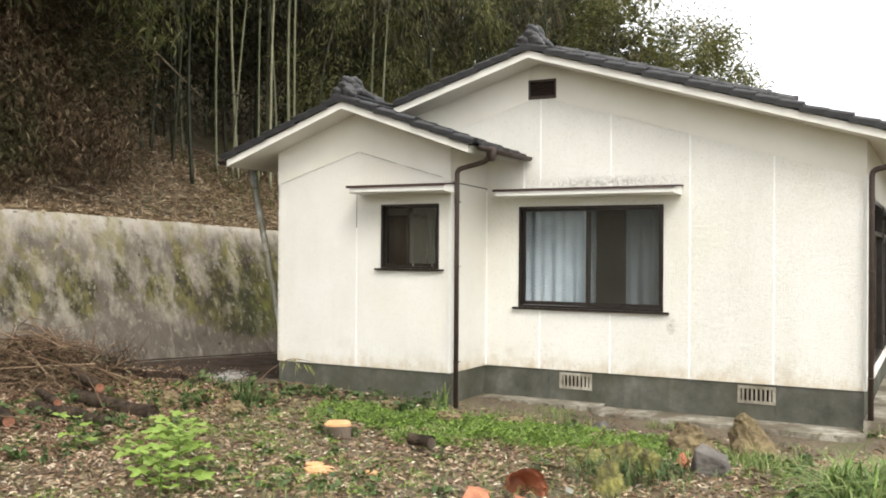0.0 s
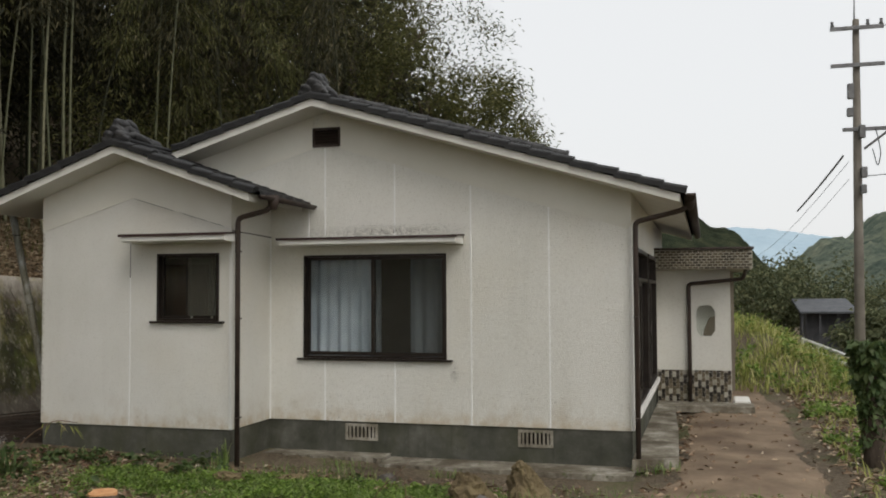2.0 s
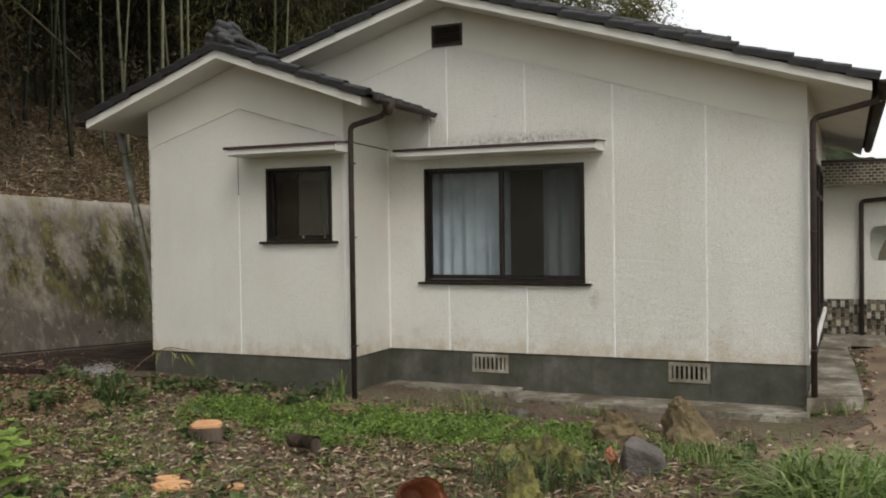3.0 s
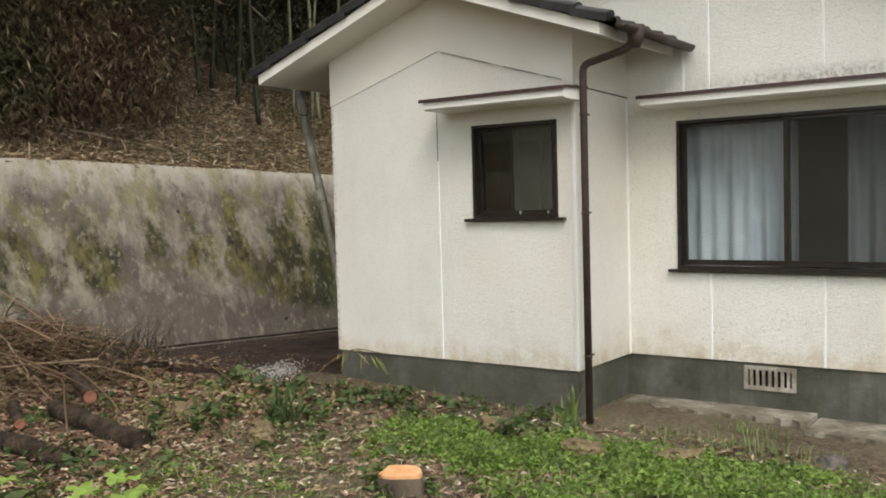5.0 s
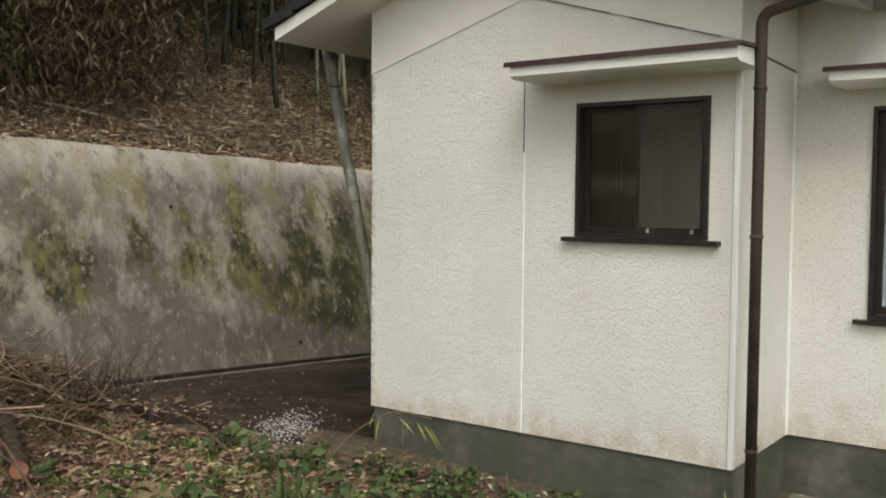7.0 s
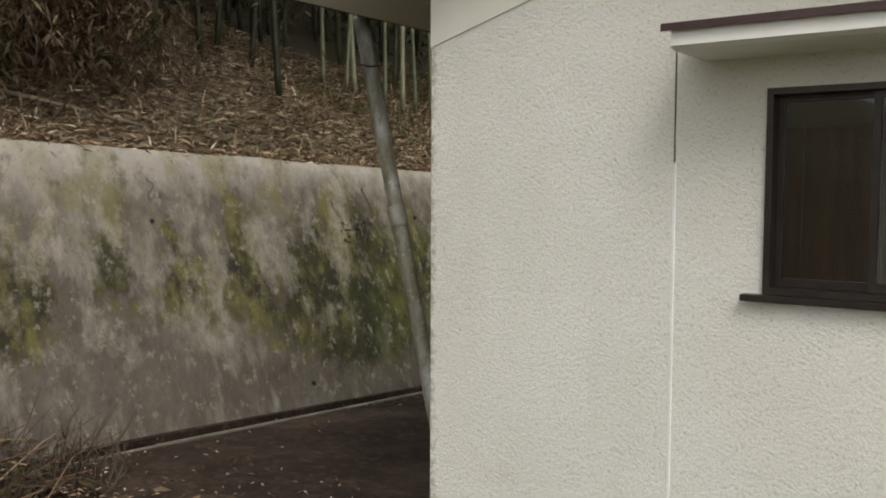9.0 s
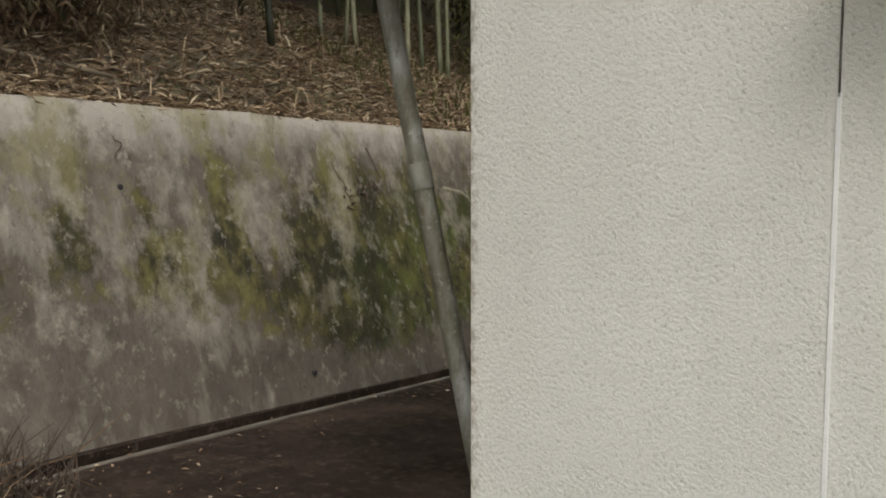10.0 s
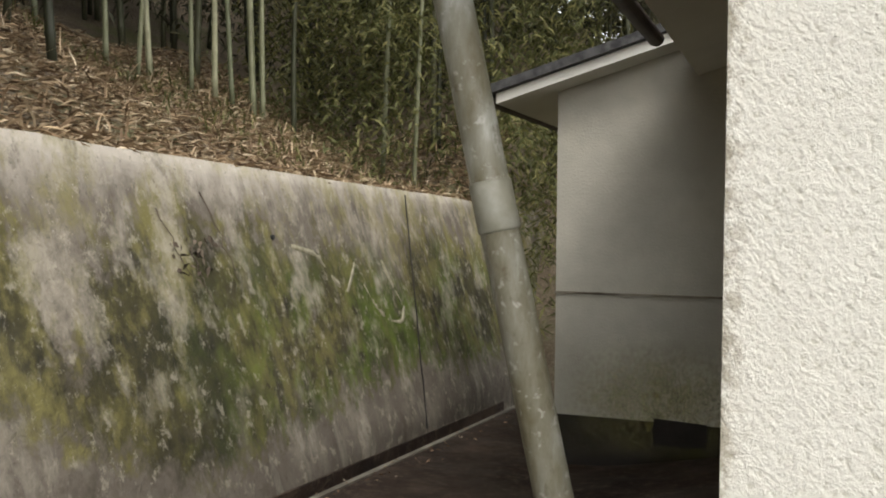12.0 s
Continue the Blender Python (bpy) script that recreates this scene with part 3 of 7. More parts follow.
def ground_z(x, y):
    """Height of the ground: a level yard, a terrace behind the retaining wall, the wooded hillside and the valley."""
    x, y = np.asarray(x, float), np.asarray(y, float)
    wob = 0.5 * np.sin(x * 1.7 + y * 0.9) + 0.5 * np.sin(x * 0.8 - y * 1.9 + 1.0)
    wob2 = np.sin(x * 5.1 + y * 3.3) * np.sin(y * 4.7 - x * 2.1)
    yard = -0.02 + 0.022 * wob + 0.012 * wob2
    yard = yard * smooth01(0.0, 1.0, np.hypot(np.maximum(0, np.maximum(-12.5 - x, x + 1)), np.maximum(0, np.maximum(9.0 - y, y - 16))) / 1.2) - 0.03
    yard = yard + 0.05 * smooth01(8.5, 6.5, y) * smooth01(-4.0, -1.5, x) * smooth01(3.0, 1.0, x)
    # the ground drops along the front of the house, and lies deep under the yard slab
    yard = yard + np.interp(x, (-8.2, -5.7, -4.0, -1.4, -0.5), (0.085, -0.02, -0.085, -0.12, 0.0)) * smooth01(6.9, 8.5, y) * smooth01(-9.8, -8.2, x)
    yard = yard - 0.25 * smooth01(8.8, 9.1, y) * smooth01(-8.15, -8.3, x) * smooth01(-12.6, -12.4, x)
    yard = yard + yard_fall(x, y) * smooth01(8.0, 8.7, y) * smooth01(-12.6, -12.4, x)
    yard = yard + 0.10 * smooth01(-9.0, -11.0, x) * smooth01(8.2, 7.0, y)
    back = np.maximum(0.0, np.minimum(y - 19.0, -5.0 - x - 0.12 * (y - 19)))
    back = 0.62 * back + 0.25 * np.sin(x * 0.9 + y * 0.6) * np.minimum(1, back)
    side = np.maximum(0.0, -12.6 - x)
    side = 0.50 * side + 0.10 * np.sin(y * 1.3 + x) * np.minimum(1, side) + 0.16 * np.sin(y * 0.6) * np.minimum(1, side)
    side = np.where(x < -12.14, wall_top(y) - 0.05 + 0.03 * np.sin(y * 2.3) + side, 0)
    hill = np.minimum(np.maximum(side, np.where(x < -12.14, wall_top(y) - 0.05 + back, back)), 22)
    yard = yard + 1.0 * smooth01(16.6, 21.5, y) * smooth01(2.8, 0.2, x) * smooth01(-4.5, -1.5, x)
    far = -1.6 * smooth01(24, 40, y) * smooth01(-4.0, 2.0, x) - 0.5 * smooth01(2.0, 6.0, x) * smooth01(8, 14, y)
    return np.where(hill > 0, np.maximum(hill, yard), yard + far)


def lines(*spans):
    out = []
    for a, b, step in spans:
        out.append(np.arange(a, b - 1e-6, step))
    return np.concatenate(out + [np.array([spans[-1][1]])])


gx = np.unique(np.round(np.concatenate([lines((-900, -100, 100), (-100, -40, 6), (-40, -17, 0.8), (-17, -12.4, 0.3), (-12.4, 3.0, 0.14), (3.0, 12, 0.6), (12, 60, 4), (60, 900, 60)), np.array([-12.16, -12.12])]), 3))
gy = lines((-900, -60, 70), (-60, -6, 4), (-6, 1, 0.3), (1, 10, 0.14), (10, 27, 0.35), (27, 60, 1.5), (60, 200, 10), (200, 1500, 100))
GX, GY = np.meshgrid(gx, gy, indexing="ij")
gv = np.stack([GX, GY, ground_z(GX, GY)], -1).reshape(-1, 3)
ii, jj = np.meshgrid(np.arange(len(gx) - 1), np.arange(len(gy) - 1), indexing="ij")
k0 = (ii * len(gy) + jj).ravel()
ground = new("ground", mesh_np("ground", gv, np.stack([k0, k0 + len(gy), k0 + len(gy) + 1, k0 + 1], 1), SOIL, True))
tagged(ground, "brown earth ground with leaf litter and weeds rising to a wooded hillside", "ground", kind="structure")


def zg(x, y):
    return float(ground_z(x, y))


def setting(name, bm, material, label, category, smooth=False):
    return tagged(obj(name, bm, material, None, "", smooth), label, category, kind="structure")


# concrete yard between the house and the retaining wall
bm = bmesh.new()
nx, ny = 14, 24
gridv = []
for i in range(nx + 1):
    col = []
    x = -8.1 - 2.96 * i / nx
    y0 = 8.5 + 0.10 * math.sin(i * 1.9) - 0.02 * i
    for j in range(ny + 1):
        y = y0 + (17.5 - y0) * (j / ny) ** 1.3
        col.append(bm.verts.new((x, y, 0.025 + float(yard_fall(x, y)) + 0.008 * noise.noise((x * 2, y * 2, 0)))))
    gridv.append(col)
for i in range(nx):
    for j in range(ny):
        bm.faces.new((gridv[i][j], gridv[i][j + 1], gridv[i + 1][j + 1], gridv[i + 1][j]))
for j in range(nx):
    a, b = gridv[j][0], gridv[j + 1][0]
    bm.faces.new((a, b, bm.verts.new(b.co - Vector((0, 0, 0.1))), bm.verts.new(a.co - Vector((0, 0, 0.1)))))
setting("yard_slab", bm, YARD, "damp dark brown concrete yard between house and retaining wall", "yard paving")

# drain channel along the foot of the wall
drain = thing("drain_channel", (-11.35, 12, -0.06), "narrow open concrete drain along the foot of the wall", "drain", kind="structure")


def sloped_bar(x0, x1, za, zb):
    """A bar along the wall that follows the fall of the yard."""
    bm = bmesh.new()
    ys = [8.0, 9.5, 11, 12.5, 14, 15.5, 17.5]
    rows = []
    for y in ys:
        d = float(yard_fall(-11.2, y))
        rows.append([bm.verts.new((x, y, z + d)) for x, z in ((x0, za), (x1, za), (x1, zb), (x0, zb))])
    for a, b in zip(rows, rows[1:]):
        for k in range(4):
            bm.faces.new((a[k], a[(k + 1) % 4], b[(k + 1) % 4], b[k]))
    bm.faces.new(rows[0])
    bm.faces.new(rows[-1][::-1])
    return bm


part("kerb", sloped_bar(-11.115, -11.065, -0.20, 0.036), KERB, drain)
part("kerb", sloped_bar(-11.60, -11.325, -0.20, 0.030), YARD, drain)
# bed coloured near black for the shade down in the channel
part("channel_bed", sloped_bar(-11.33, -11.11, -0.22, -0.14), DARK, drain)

# leaning retaining wall
rw = thing("retaining_wall", (-11.8, 10, -0.2), "weathered concrete retaining wall streaked with moss and algae", "retaining wall", kind="structure")
bm = bmesh.new()
ny, nz = 90, 26
front = []
for j in range(ny + 1):
    y = -4 + 29 * j / ny
    col = []
    for k in range(nz + 1):
        ztop_y = float(wall_top(y))
        z = -0.6 + (ztop_y + 0.6) * k / nz
        rough = 0.012 * noise.noise((y * 2.1, z * 2.7, 0)) + 0.006 * noise.noise((y * 7, z * 7, 3))
        ztop = 0.02 * noise.noise((y * 1.4, 5, 1)) * (k / nz)
        col.append(bm.verts.new((-11.38 - 0.305 * max(z, -0.12) + rough, y, z + ztop)))
    col.append(bm.verts.new((-12.36, y, ztop_y - 0.01 + 0.02 * noise.noise((y * 1.4, 5, 1)))))
    col.append(bm.verts.new((-12.36, y, -0.6)))
    front.append(col)
for a, b in zip(front, front[1:]):
    for k in range(len(a) - 1):
        bm.faces.new((a[k], a[k + 1], b[k + 1], b[k]))
bm.faces.new(front[0][::-1])
bm.faces.new(front[-1])
part("wall", bm, RETAIN, rw, smooth=True)
# black discs stand in for the dark inside the drainage holes
for y, z in ((9.85, 1.65), (11.24, 0.145), (8.23, 0.25), (6.3, 1.6), (13.3, 1.6)):
    bm = bmesh.new()
    bmesh.ops.create_cone(bm, cap_ends=True, segments=10, radius1=0.02, radius2=0.02, depth=0.03, matrix=pose(-11.38 - 0.305 * z, y, z, 0, 90, 0))
    part("weep_hole", bm, CABLE, rw, "small dark drainage hole")

bm = bmesh.new()
tube(bm, [(-11.38 - 0.305 * z + 0.004, 15.2 + 0.44 * z + 0.02 * noise.noise((z * 3, 1, 0)), z) for z in np.linspace(-0.2, 2.0, 12)], 0.009, 5)
part("wall_joint", bm, DARK, rw, "dark upright joint in the concrete")
for run in (((13.55, 1.52), (13.9, 1.45), (14.1, 1.22), (14.25, 1.09), (14.5, 1.30), (14.62, 1.43)), ((14.62, 1.16), (14.72, 0.96), (14.9, 0.82), (15.2, 0.76), (15.33, 0.9)), ((15.1, 1.35), (15.2, 1.12), (15.3, 0.95))):
    bm = bmesh.new()
    pts = bent([(-11.38 - 0.305 * z - 0.022, y, z) for y, z in run], 0.08)
    tube(bm, pts, [0.036 * (0.8 + 0.6 * noise.noise((k * 0.7, run[0][0], 0))) for k in range(len(pts))], 6)
    part("lime_streak", bm, LIME, rw, "pale lime streak on the concrete", True)

# ---- house ----
MX0, MX1, MY0, MY1 = -8.215, -1.30, 9.715, 16.9
WX0, WX1, WY = -8.20, -5.67, 8.73
RIDGE, WRIDGE = -4.95, -6.95
FT = 0.31


def zmain(x):
    """Underside of the main roof slab."""
    return 4.045 - 0.303 * abs(x - RIDGE)


def zwing(x):
    return 3.44 - 0.355 * abs(x - WRIDGE)


house = thing("house", (-4.9, 12.5, 0), "single-storey cream stucco house with grey tiled gable roofs", "house")


def plate(xs, zs, holes, top=None, a=0.0, b=0.14, axis="y"):
    """A slab cut into cells, with the cells of the openings left out, joined into one solid."""
    bm = bmesh.new()
    xs = sorted({round(v, 4) for v in [*xs, *[h[0] for h in holes], *[h[1] for h in holes]]})
    zs = sorted({round(v, 4) for v in [*zs, *[h[2] for h in holes], *[h[3] for h in holes]]})
    grid = {}

    def vert(i, k):
        if (i, k) not in grid:
            x = xs[i]
            z = top(x) if top and k == len(zs) - 1 else zs[k]
            grid[i, k] = bm.verts.new((x, a, z) if axis == "y" else (a, x, z))
        return grid[i, k]
    for i in range(len(xs) - 1):
        for k in range(len(zs) - 1):
            mx, mz = (xs[i] + xs[i + 1]) / 2, (zs[k] + zs[k + 1]) / 2
            if not any(h[0] < mx < h[1] and h[2] < mz < h[3] for h in holes):
                bm.faces.new((vert(i, k), vert(i + 1, k), vert(i + 1, k + 1), vert(i, k + 1)))
    ext = bmesh.ops.extrude_face_region(bm, geom=bm.faces[:])
    d = (0, b - a, 0) if axis == "y" else (b - a, 0, 0)
    bmesh.ops.translate(bm, vec=d, verts=[v for v in ext["geom"] if isinstance(v, bmesh.types.BMVert)])
    return bm


def frame_bm(x0, x1, z0, z1, t, a, b, axis="y", tb=None):
    return plate([x0, x1], [z0, z1], [(x0 + t, x1 - t, z0 + (tb or t), z1 - t)], None, a, b, axis)


def wall_front(x0, x1, y0, y1, holes, ztop, ridge):
    return plate([x0, ridge, x1], [FT, 9.0], holes, lambda x: ztop(x) + 0.03, y0, y1)


MW = (-5.225, -3.425, 1.06, 2.295)
SW = (-6.62, -5.825, 1.53, 2.30)
GVENT = (-5.105, -4.755, 3.62, 3.845)
GZ = 2.70
part("wall", plate([MX0, MX1], [FT, GZ], [MW], None, MY0, MY0 + 0.14), STUCCO, house)
bm = bmesh.new()
prism(bm, [(MX0, GZ), (GVENT[0], GZ), (GVENT[0], zmain(GVENT[0]) + 0.03), (MX0, zmain(MX0) + 0.03)], MY0, MY0 + 0.14)
prism(bm, [(GVENT[1], GZ), (MX1, GZ), (MX1, zmain(MX1) + 0.03), (GVENT[1], zmain(GVENT[1]) + 0.03)], MY0, MY0 + 0.14)
prism(bm, [(GVENT[0], GZ), (GVENT[1], GZ), (GVENT[1], GVENT[2]), (GVENT[0], GVENT[2])], MY0, MY0 + 0.14)
prism(bm, [(GVENT[0], GVENT[3]), (GVENT[1], GVENT[3]), (GVENT[1], zmain(GVENT[1]) + 0.03), (RIDGE, zmain(RIDGE) + 0.03), (GVENT[0], zmain(GVENT[0]) + 0.03)], MY0, MY0 + 0.14)
bmesh.ops.remove_doubles(bm, verts=bm.verts[:], dist=0.0005)
part("wall", bm, STUCCO, house)
part("wall", wall_front(WX0, WX1, WY, WY + 0.14, [SW], zwing, WRIDGE), STUCCO, house)
part("wall", prism(bmesh.new(), [(WX0, FT), (WX0 + 0.14, FT), (WX0 + 0.14, zwing(WX0 + 0.14)), (WX0, zwing(WX0))], WY + 0.14, MY0), STUCCO, house)
part("wall", prism(bmesh.new(), [(WX1 - 0.14, FT), (WX1, FT), (WX1, zwing(WX1)), (WX1 - 0.14, zwing(WX1 - 0.14))], WY + 0.14, MY0), STUCCO, house)
part("wall", boxes((MX0, MX0 + 0.14, MY0 + 0.14, MY1, FT, zmain(MX0))), STUCCO, house)
# side wall towards the path, with the tall sliding windows
SIDE = [(10.25, 12.1), (12.35, 14.2)]
part("wall", plate([MY0 + 0.14, MY1], [FT, 2.93], [(a, b, 0.50, 2.35) for a, b in SIDE], None, MX1 - 0.14, MX1, "x"), STUCCO, house)
part("wall", boxes((MX0, MX1, MY1, MY1 + 0.14, FT, 2.9)), STUCCO, house)
# raised upper gable panels, with their lower edge following the roof
bm = bmesh.new()
for a, b in ((-8.2, RIDGE), (RIDGE, MX1)):
    pts = [(a, zmain(a) - (0.40 if a == RIDGE else 0.42)), (b, zmain(b) - (0.40 if b == RIDGE else 0.42)), (b, zmain(b) + 0.02), (a, zmain(a) + 0.02)]
    if a == RIDGE:
        prism(bm, [(GVENT[1], pts[0][1] - 0.303 * (GVENT[1] - RIDGE)), pts[1], pts[2], (GVENT[1], zmain(GVENT[1]))], MY0 - 0.007, MY0)
    else:
        prism(bm, [pts[0], (GVENT[0], pts[1][1] - 0.303 * (RIDGE - GVENT[0])), (GVENT[0], zmain(GVENT[0])), pts[3]], MY0 - 0.007, MY0)
prism(bm, [(GVENT[0], GVENT[3]), (GVENT[1], GVENT[3]), (RIDGE, zmain(RIDGE))], MY0 - 0.007, MY0)
part("gable_panel", bm, GABLE, house)
bm = bmesh.new()
for a, b in ((WX0, WRIDGE), (WRIDGE, WX1)):
    prism(bm, [(a, 2.96 - 0.30 * abs(a - WRIDGE)), (b, 2.96 - 0.30 * abs(b - WRIDGE)), (b, zwing(b)), (a, zwing(a))], WY - 0.009, WY)
part("gable_panel", bm, GABLE, house)
# open cracks along the joint of the panel
for a, b in ((-6.93, -6.42), (-6.30, -5.98), (-5.93, -5.78)):
    za, zb = 2.955 - 0.30 * abs(a - WRIDGE), 2.955 - 0.30 * abs(b - WRIDGE)
    part("crack", prism(bmesh.new(), [(a, za), (b, zb), (b, zb + 0.004), (a, za + 0.004)], WY - 0.012, WY - 0.002), CRACK, house)
part("crack", boxes((-6.987, -6.981, WY - 0.004, WY, 2.02, 2.50)), CRACK, house)
part("crack", prism(bmesh.new(), [(8.75, 2.545), (9.71, 2.52), (9.71, 2.532), (8.75, 2.557)], WX1, WX1 + 0.004, "x"), CRACK, house)
# filler strips over the sheet joints
for x, a, b in ((-4.95, 2.5, 3.64), (-4.95, FT, 1.02), (-4.06, 2.5, 3.37), (-4.06, FT, 1.02), (-3.13, FT, 3.08), (-2.22, FT, 2.80)):
    part("joint_strip", boxes((x - 0.009, x + 0.009, MY0 - 0.005, MY0 + 0.002, a, b)), FILLER, house)
part("joint_strip", boxes((-6.989, -6.978, WY - 0.004, WY + 0.002, FT, 2.03)), FILLER, house)
part("joint_strip", boxes((-5.68, -5.664, MY0 - 0.03, MY0, FT, 2.5)), FILLER, house)
part("joint_strip", boxes((-5.175, -5.155, MY0 - 0.006, MY0 + 0.002, 2.5, 2.86)), FILLER, house)
part("corner_trim", boxes((WX1 - 0.026, WX1 + 0.008, WY - 0.010, WY + 0.03, FT, 2.52), bevel=0.006), WHITE, house, "white corner strip")
part("corner_trim", boxes((MX1 - 0.028, MX1 + 0.008, MY0 - 0.010, MY0 + 0.03, FT, 2.56), bevel=0.006), WHITE, house, "white corner strip")

# foundation, a little behind the wall face, with the underfloor vents cut through it
V1, V2 = (-4.68, -4.29, 0.10, 0.275), (-2.585, -2.205, 0.10, 0.275)
f0 = 0.018
part("foundation", plate([WX1 - 0.02, MX1 - f0], [-0.25, FT], [V1, V2], None, MY0 + f0, MY0 + 0.16), BASE, house, "dark grey concrete base")
part("foundation", boxes((WX0 + f0, WX1 - f0, WY + f0, WY + 0.16, -0.25, FT)), BASE, house, "dark grey concrete base")
part("foundation", boxes((WX1 - 0.16, WX1 - f0, WY + 0.16, MY0 + f0, -0.25, FT)), BASE, house, "dark grey concrete base")
part("foundation", boxes((WX0 + f0, WX0 + 0.16, WY + 0.16, MY0 + 0.02, -0.25, FT), (MX0 + f0, MX0 + 0.16, MY0 + 0.02, MY1, -0.25, FT)), BASE, house, "dark grey concrete base")
part("foundation", boxes((MX1 - 0.16, MX1 - f0, MY0 + 0.16, MY1, -0.25, FT)), BASE, house, "dark grey concrete base")
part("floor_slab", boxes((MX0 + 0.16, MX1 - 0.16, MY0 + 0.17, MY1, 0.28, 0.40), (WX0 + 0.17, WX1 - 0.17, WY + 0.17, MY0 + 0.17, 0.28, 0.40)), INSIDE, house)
for v in (V1, V2):
    g = part("vent_grille", frame_bm(v[0] - 0.01, v[1] + 0.01, v[2] - 0.012, v[3] + 0.008, 0.032, MY0 + 0.004, MY0 + 0.03), CONC, house, "pale cast underfloor vent")
    for i in range(7):
        x = v[0] + 0.025 + (v[1] - v[0] - 0.05) * (i + 0.5) / 7.0
        part("slat", boxes((x - 0.011, x + 0.011, MY0 + 0.006, MY0 + 0.028, v[2] + 0.01, v[3] - 0.01)), CONC, g)
    # backing coloured for the dark under the floor
    part("backing", boxes((v[0], v[1], MY0 + 0.12, MY0 + 0.15, v[2], v[3])), DARK, g)
# gable louvre
g = part("gable_vent", frame_bm(GVENT[0] - 0.005, GVENT[1] + 0.005, GVENT[2] - 0.005, GVENT[3] + 0.005, 0.025, MY0 - 0.02, MY0 + 0.05), BROWN, house, "dark brown gable vent")
for i in range(6):
    z = GVENT[2] + 0.03 + i * 0.034
    part("slat", prism(bmesh.new(), [(MY0 - 0.012, z), (MY0 - 0.008, z - 0.004), (MY0 + 0.04, z + 0.03), (MY0 + 0.036, z + 0.034)], GVENT[0] + 0.02, GVENT[1] - 0.02, "x"), BROWN, g)
# black sheet stands in for the dark behind the louvres
part("backing", boxes((GVENT[0], GVENT[1], MY0 + 0.09, MY0 + 0.11, GVENT[2], GVENT[3])), CABLE, g)

# ---- roofs ----


def roof_slab(ridge, z, x0, x1, y0, y1, name):
    bm = bmesh.new()
    prism(bm, [(x0, z(x0)), (ridge, z(ridge)), (ridge, z(ridge) + 0.085), (x0, z(x0) + 0.085)], y0, y1)
    prism(bm, [(ridge, z(ridge)), (x1, z(x1)), (x1, z(x1) + 0.085), (ridge, z(ridge) + 0.085)], y0, y1)
    return part(name, bm, SOFFIT, house, "cream painted eaves and barge boards")


def tile_slope(ridge, z, xe, y0, y1, parent):
    """Wavy pan tiles in stepped courses from the eave up to the ridge."""
    run = abs(xe - ridge)
    rows_n = max(3, round(run / 0.235))
    cols = np.arange(y0, y1, 0.265 / 6)
    verts, faces = [], []
    s = 1 if xe > ridge else -1
    m = len(cols)
    for r in range(rows_n):
        xa = xe - s * run * r / rows_n
        xb = xe - s * run * (r + 1.12) / rows_n
        if s * (xb - ridge) < 0:
            xb = ridge
        for x, lift in ((xa, 0.0), (xa, 0.035), (xb, 0.008)):
            for i, y in enumerate(cols):
                ph = ((y - y0) / 0.265) % 1.0
                w = 0.020 * math.sin(ph * math.tau) + (0.018 if ph < 0.2 else 0)
                verts.append((x, y, z(x) + 0.095 + (lift + w if lift > 0 else 0.0)))
        b = r * 3 * m
        for q in (0, 1):
            for i in range(m - 1):
                faces.append((b + q * m + i, b + q * m + i + 1, b + (q + 1) * m + i + 1, b + (q + 1) * m + i))
    return place("tile_field", mesh_np("tile_field", verts, faces, ROOF), parent)


def verge_mesh(step, slope):
    """One verge tile: a roll over the barge board with a skirt down its face."""
    bm = bmesh.new()
    prof = [(-0.03, -0.004), (-0.035, 0.05)] + [(0.03 + 0.065 * math.cos(a), 0.045 + 0.038 * math.sin(a)) for a in np.linspace(math.pi, 0, 7)] + [(0.16, 0.04), (0.16, 0.02), (-0.01, 0.01), (-0.012, -0.004)]
    L = step * 1.12
    a = [bm.verts.new((0, p[0], p[1] + 0.018)) for p in prof]
    b = [bm.verts.new((L, p[0], p[1] - 0.004)) for p in prof]
    bm.faces.new(a)
    bm.faces.new(b[::-1])
    for i in range(len(prof)):
        j = (i + 1) % len(prof)
        bm.faces.new((a[i], b[i], b[j], a[j]))
    bmesh.ops.recalc_face_normals(bm, faces=bm.faces[:])
    me = bpy.data.meshes.new("verge_tile")
    bm.to_mesh(me)
    bm.free()
    me.materials.append(ROOF)
    return me


def verge(ridge, z, xe, yf, slope, parent):
    s = 1 if xe > ridge else -1
    length = math.hypot(xe - ridge, slope * (xe - ridge))
    n = round(length / 0.25)
    me = verge_mesh(length / n, slope)
    for i in range(n):
        x = xe - s * abs(xe - ridge) * i / n
        t = place("verge_tile", me, parent)
        ang = math.atan(slope)
        # local x runs up the slope, y into the roof, z up
        ux = Vector((-s * math.cos(ang), 0, math.sin(ang)))
        uy = Vector((0, 1, 0))
        uz = Vector((s * math.sin(ang), 0, math.cos(ang)))
        m = Matrix((ux, uy, uz)).transposed().to_4x4()
        t.matrix_basis = Matrix.Translation((x, yf, z(x) + 0.088 + 0.006 * math.sin(i * 2.7))) @ m


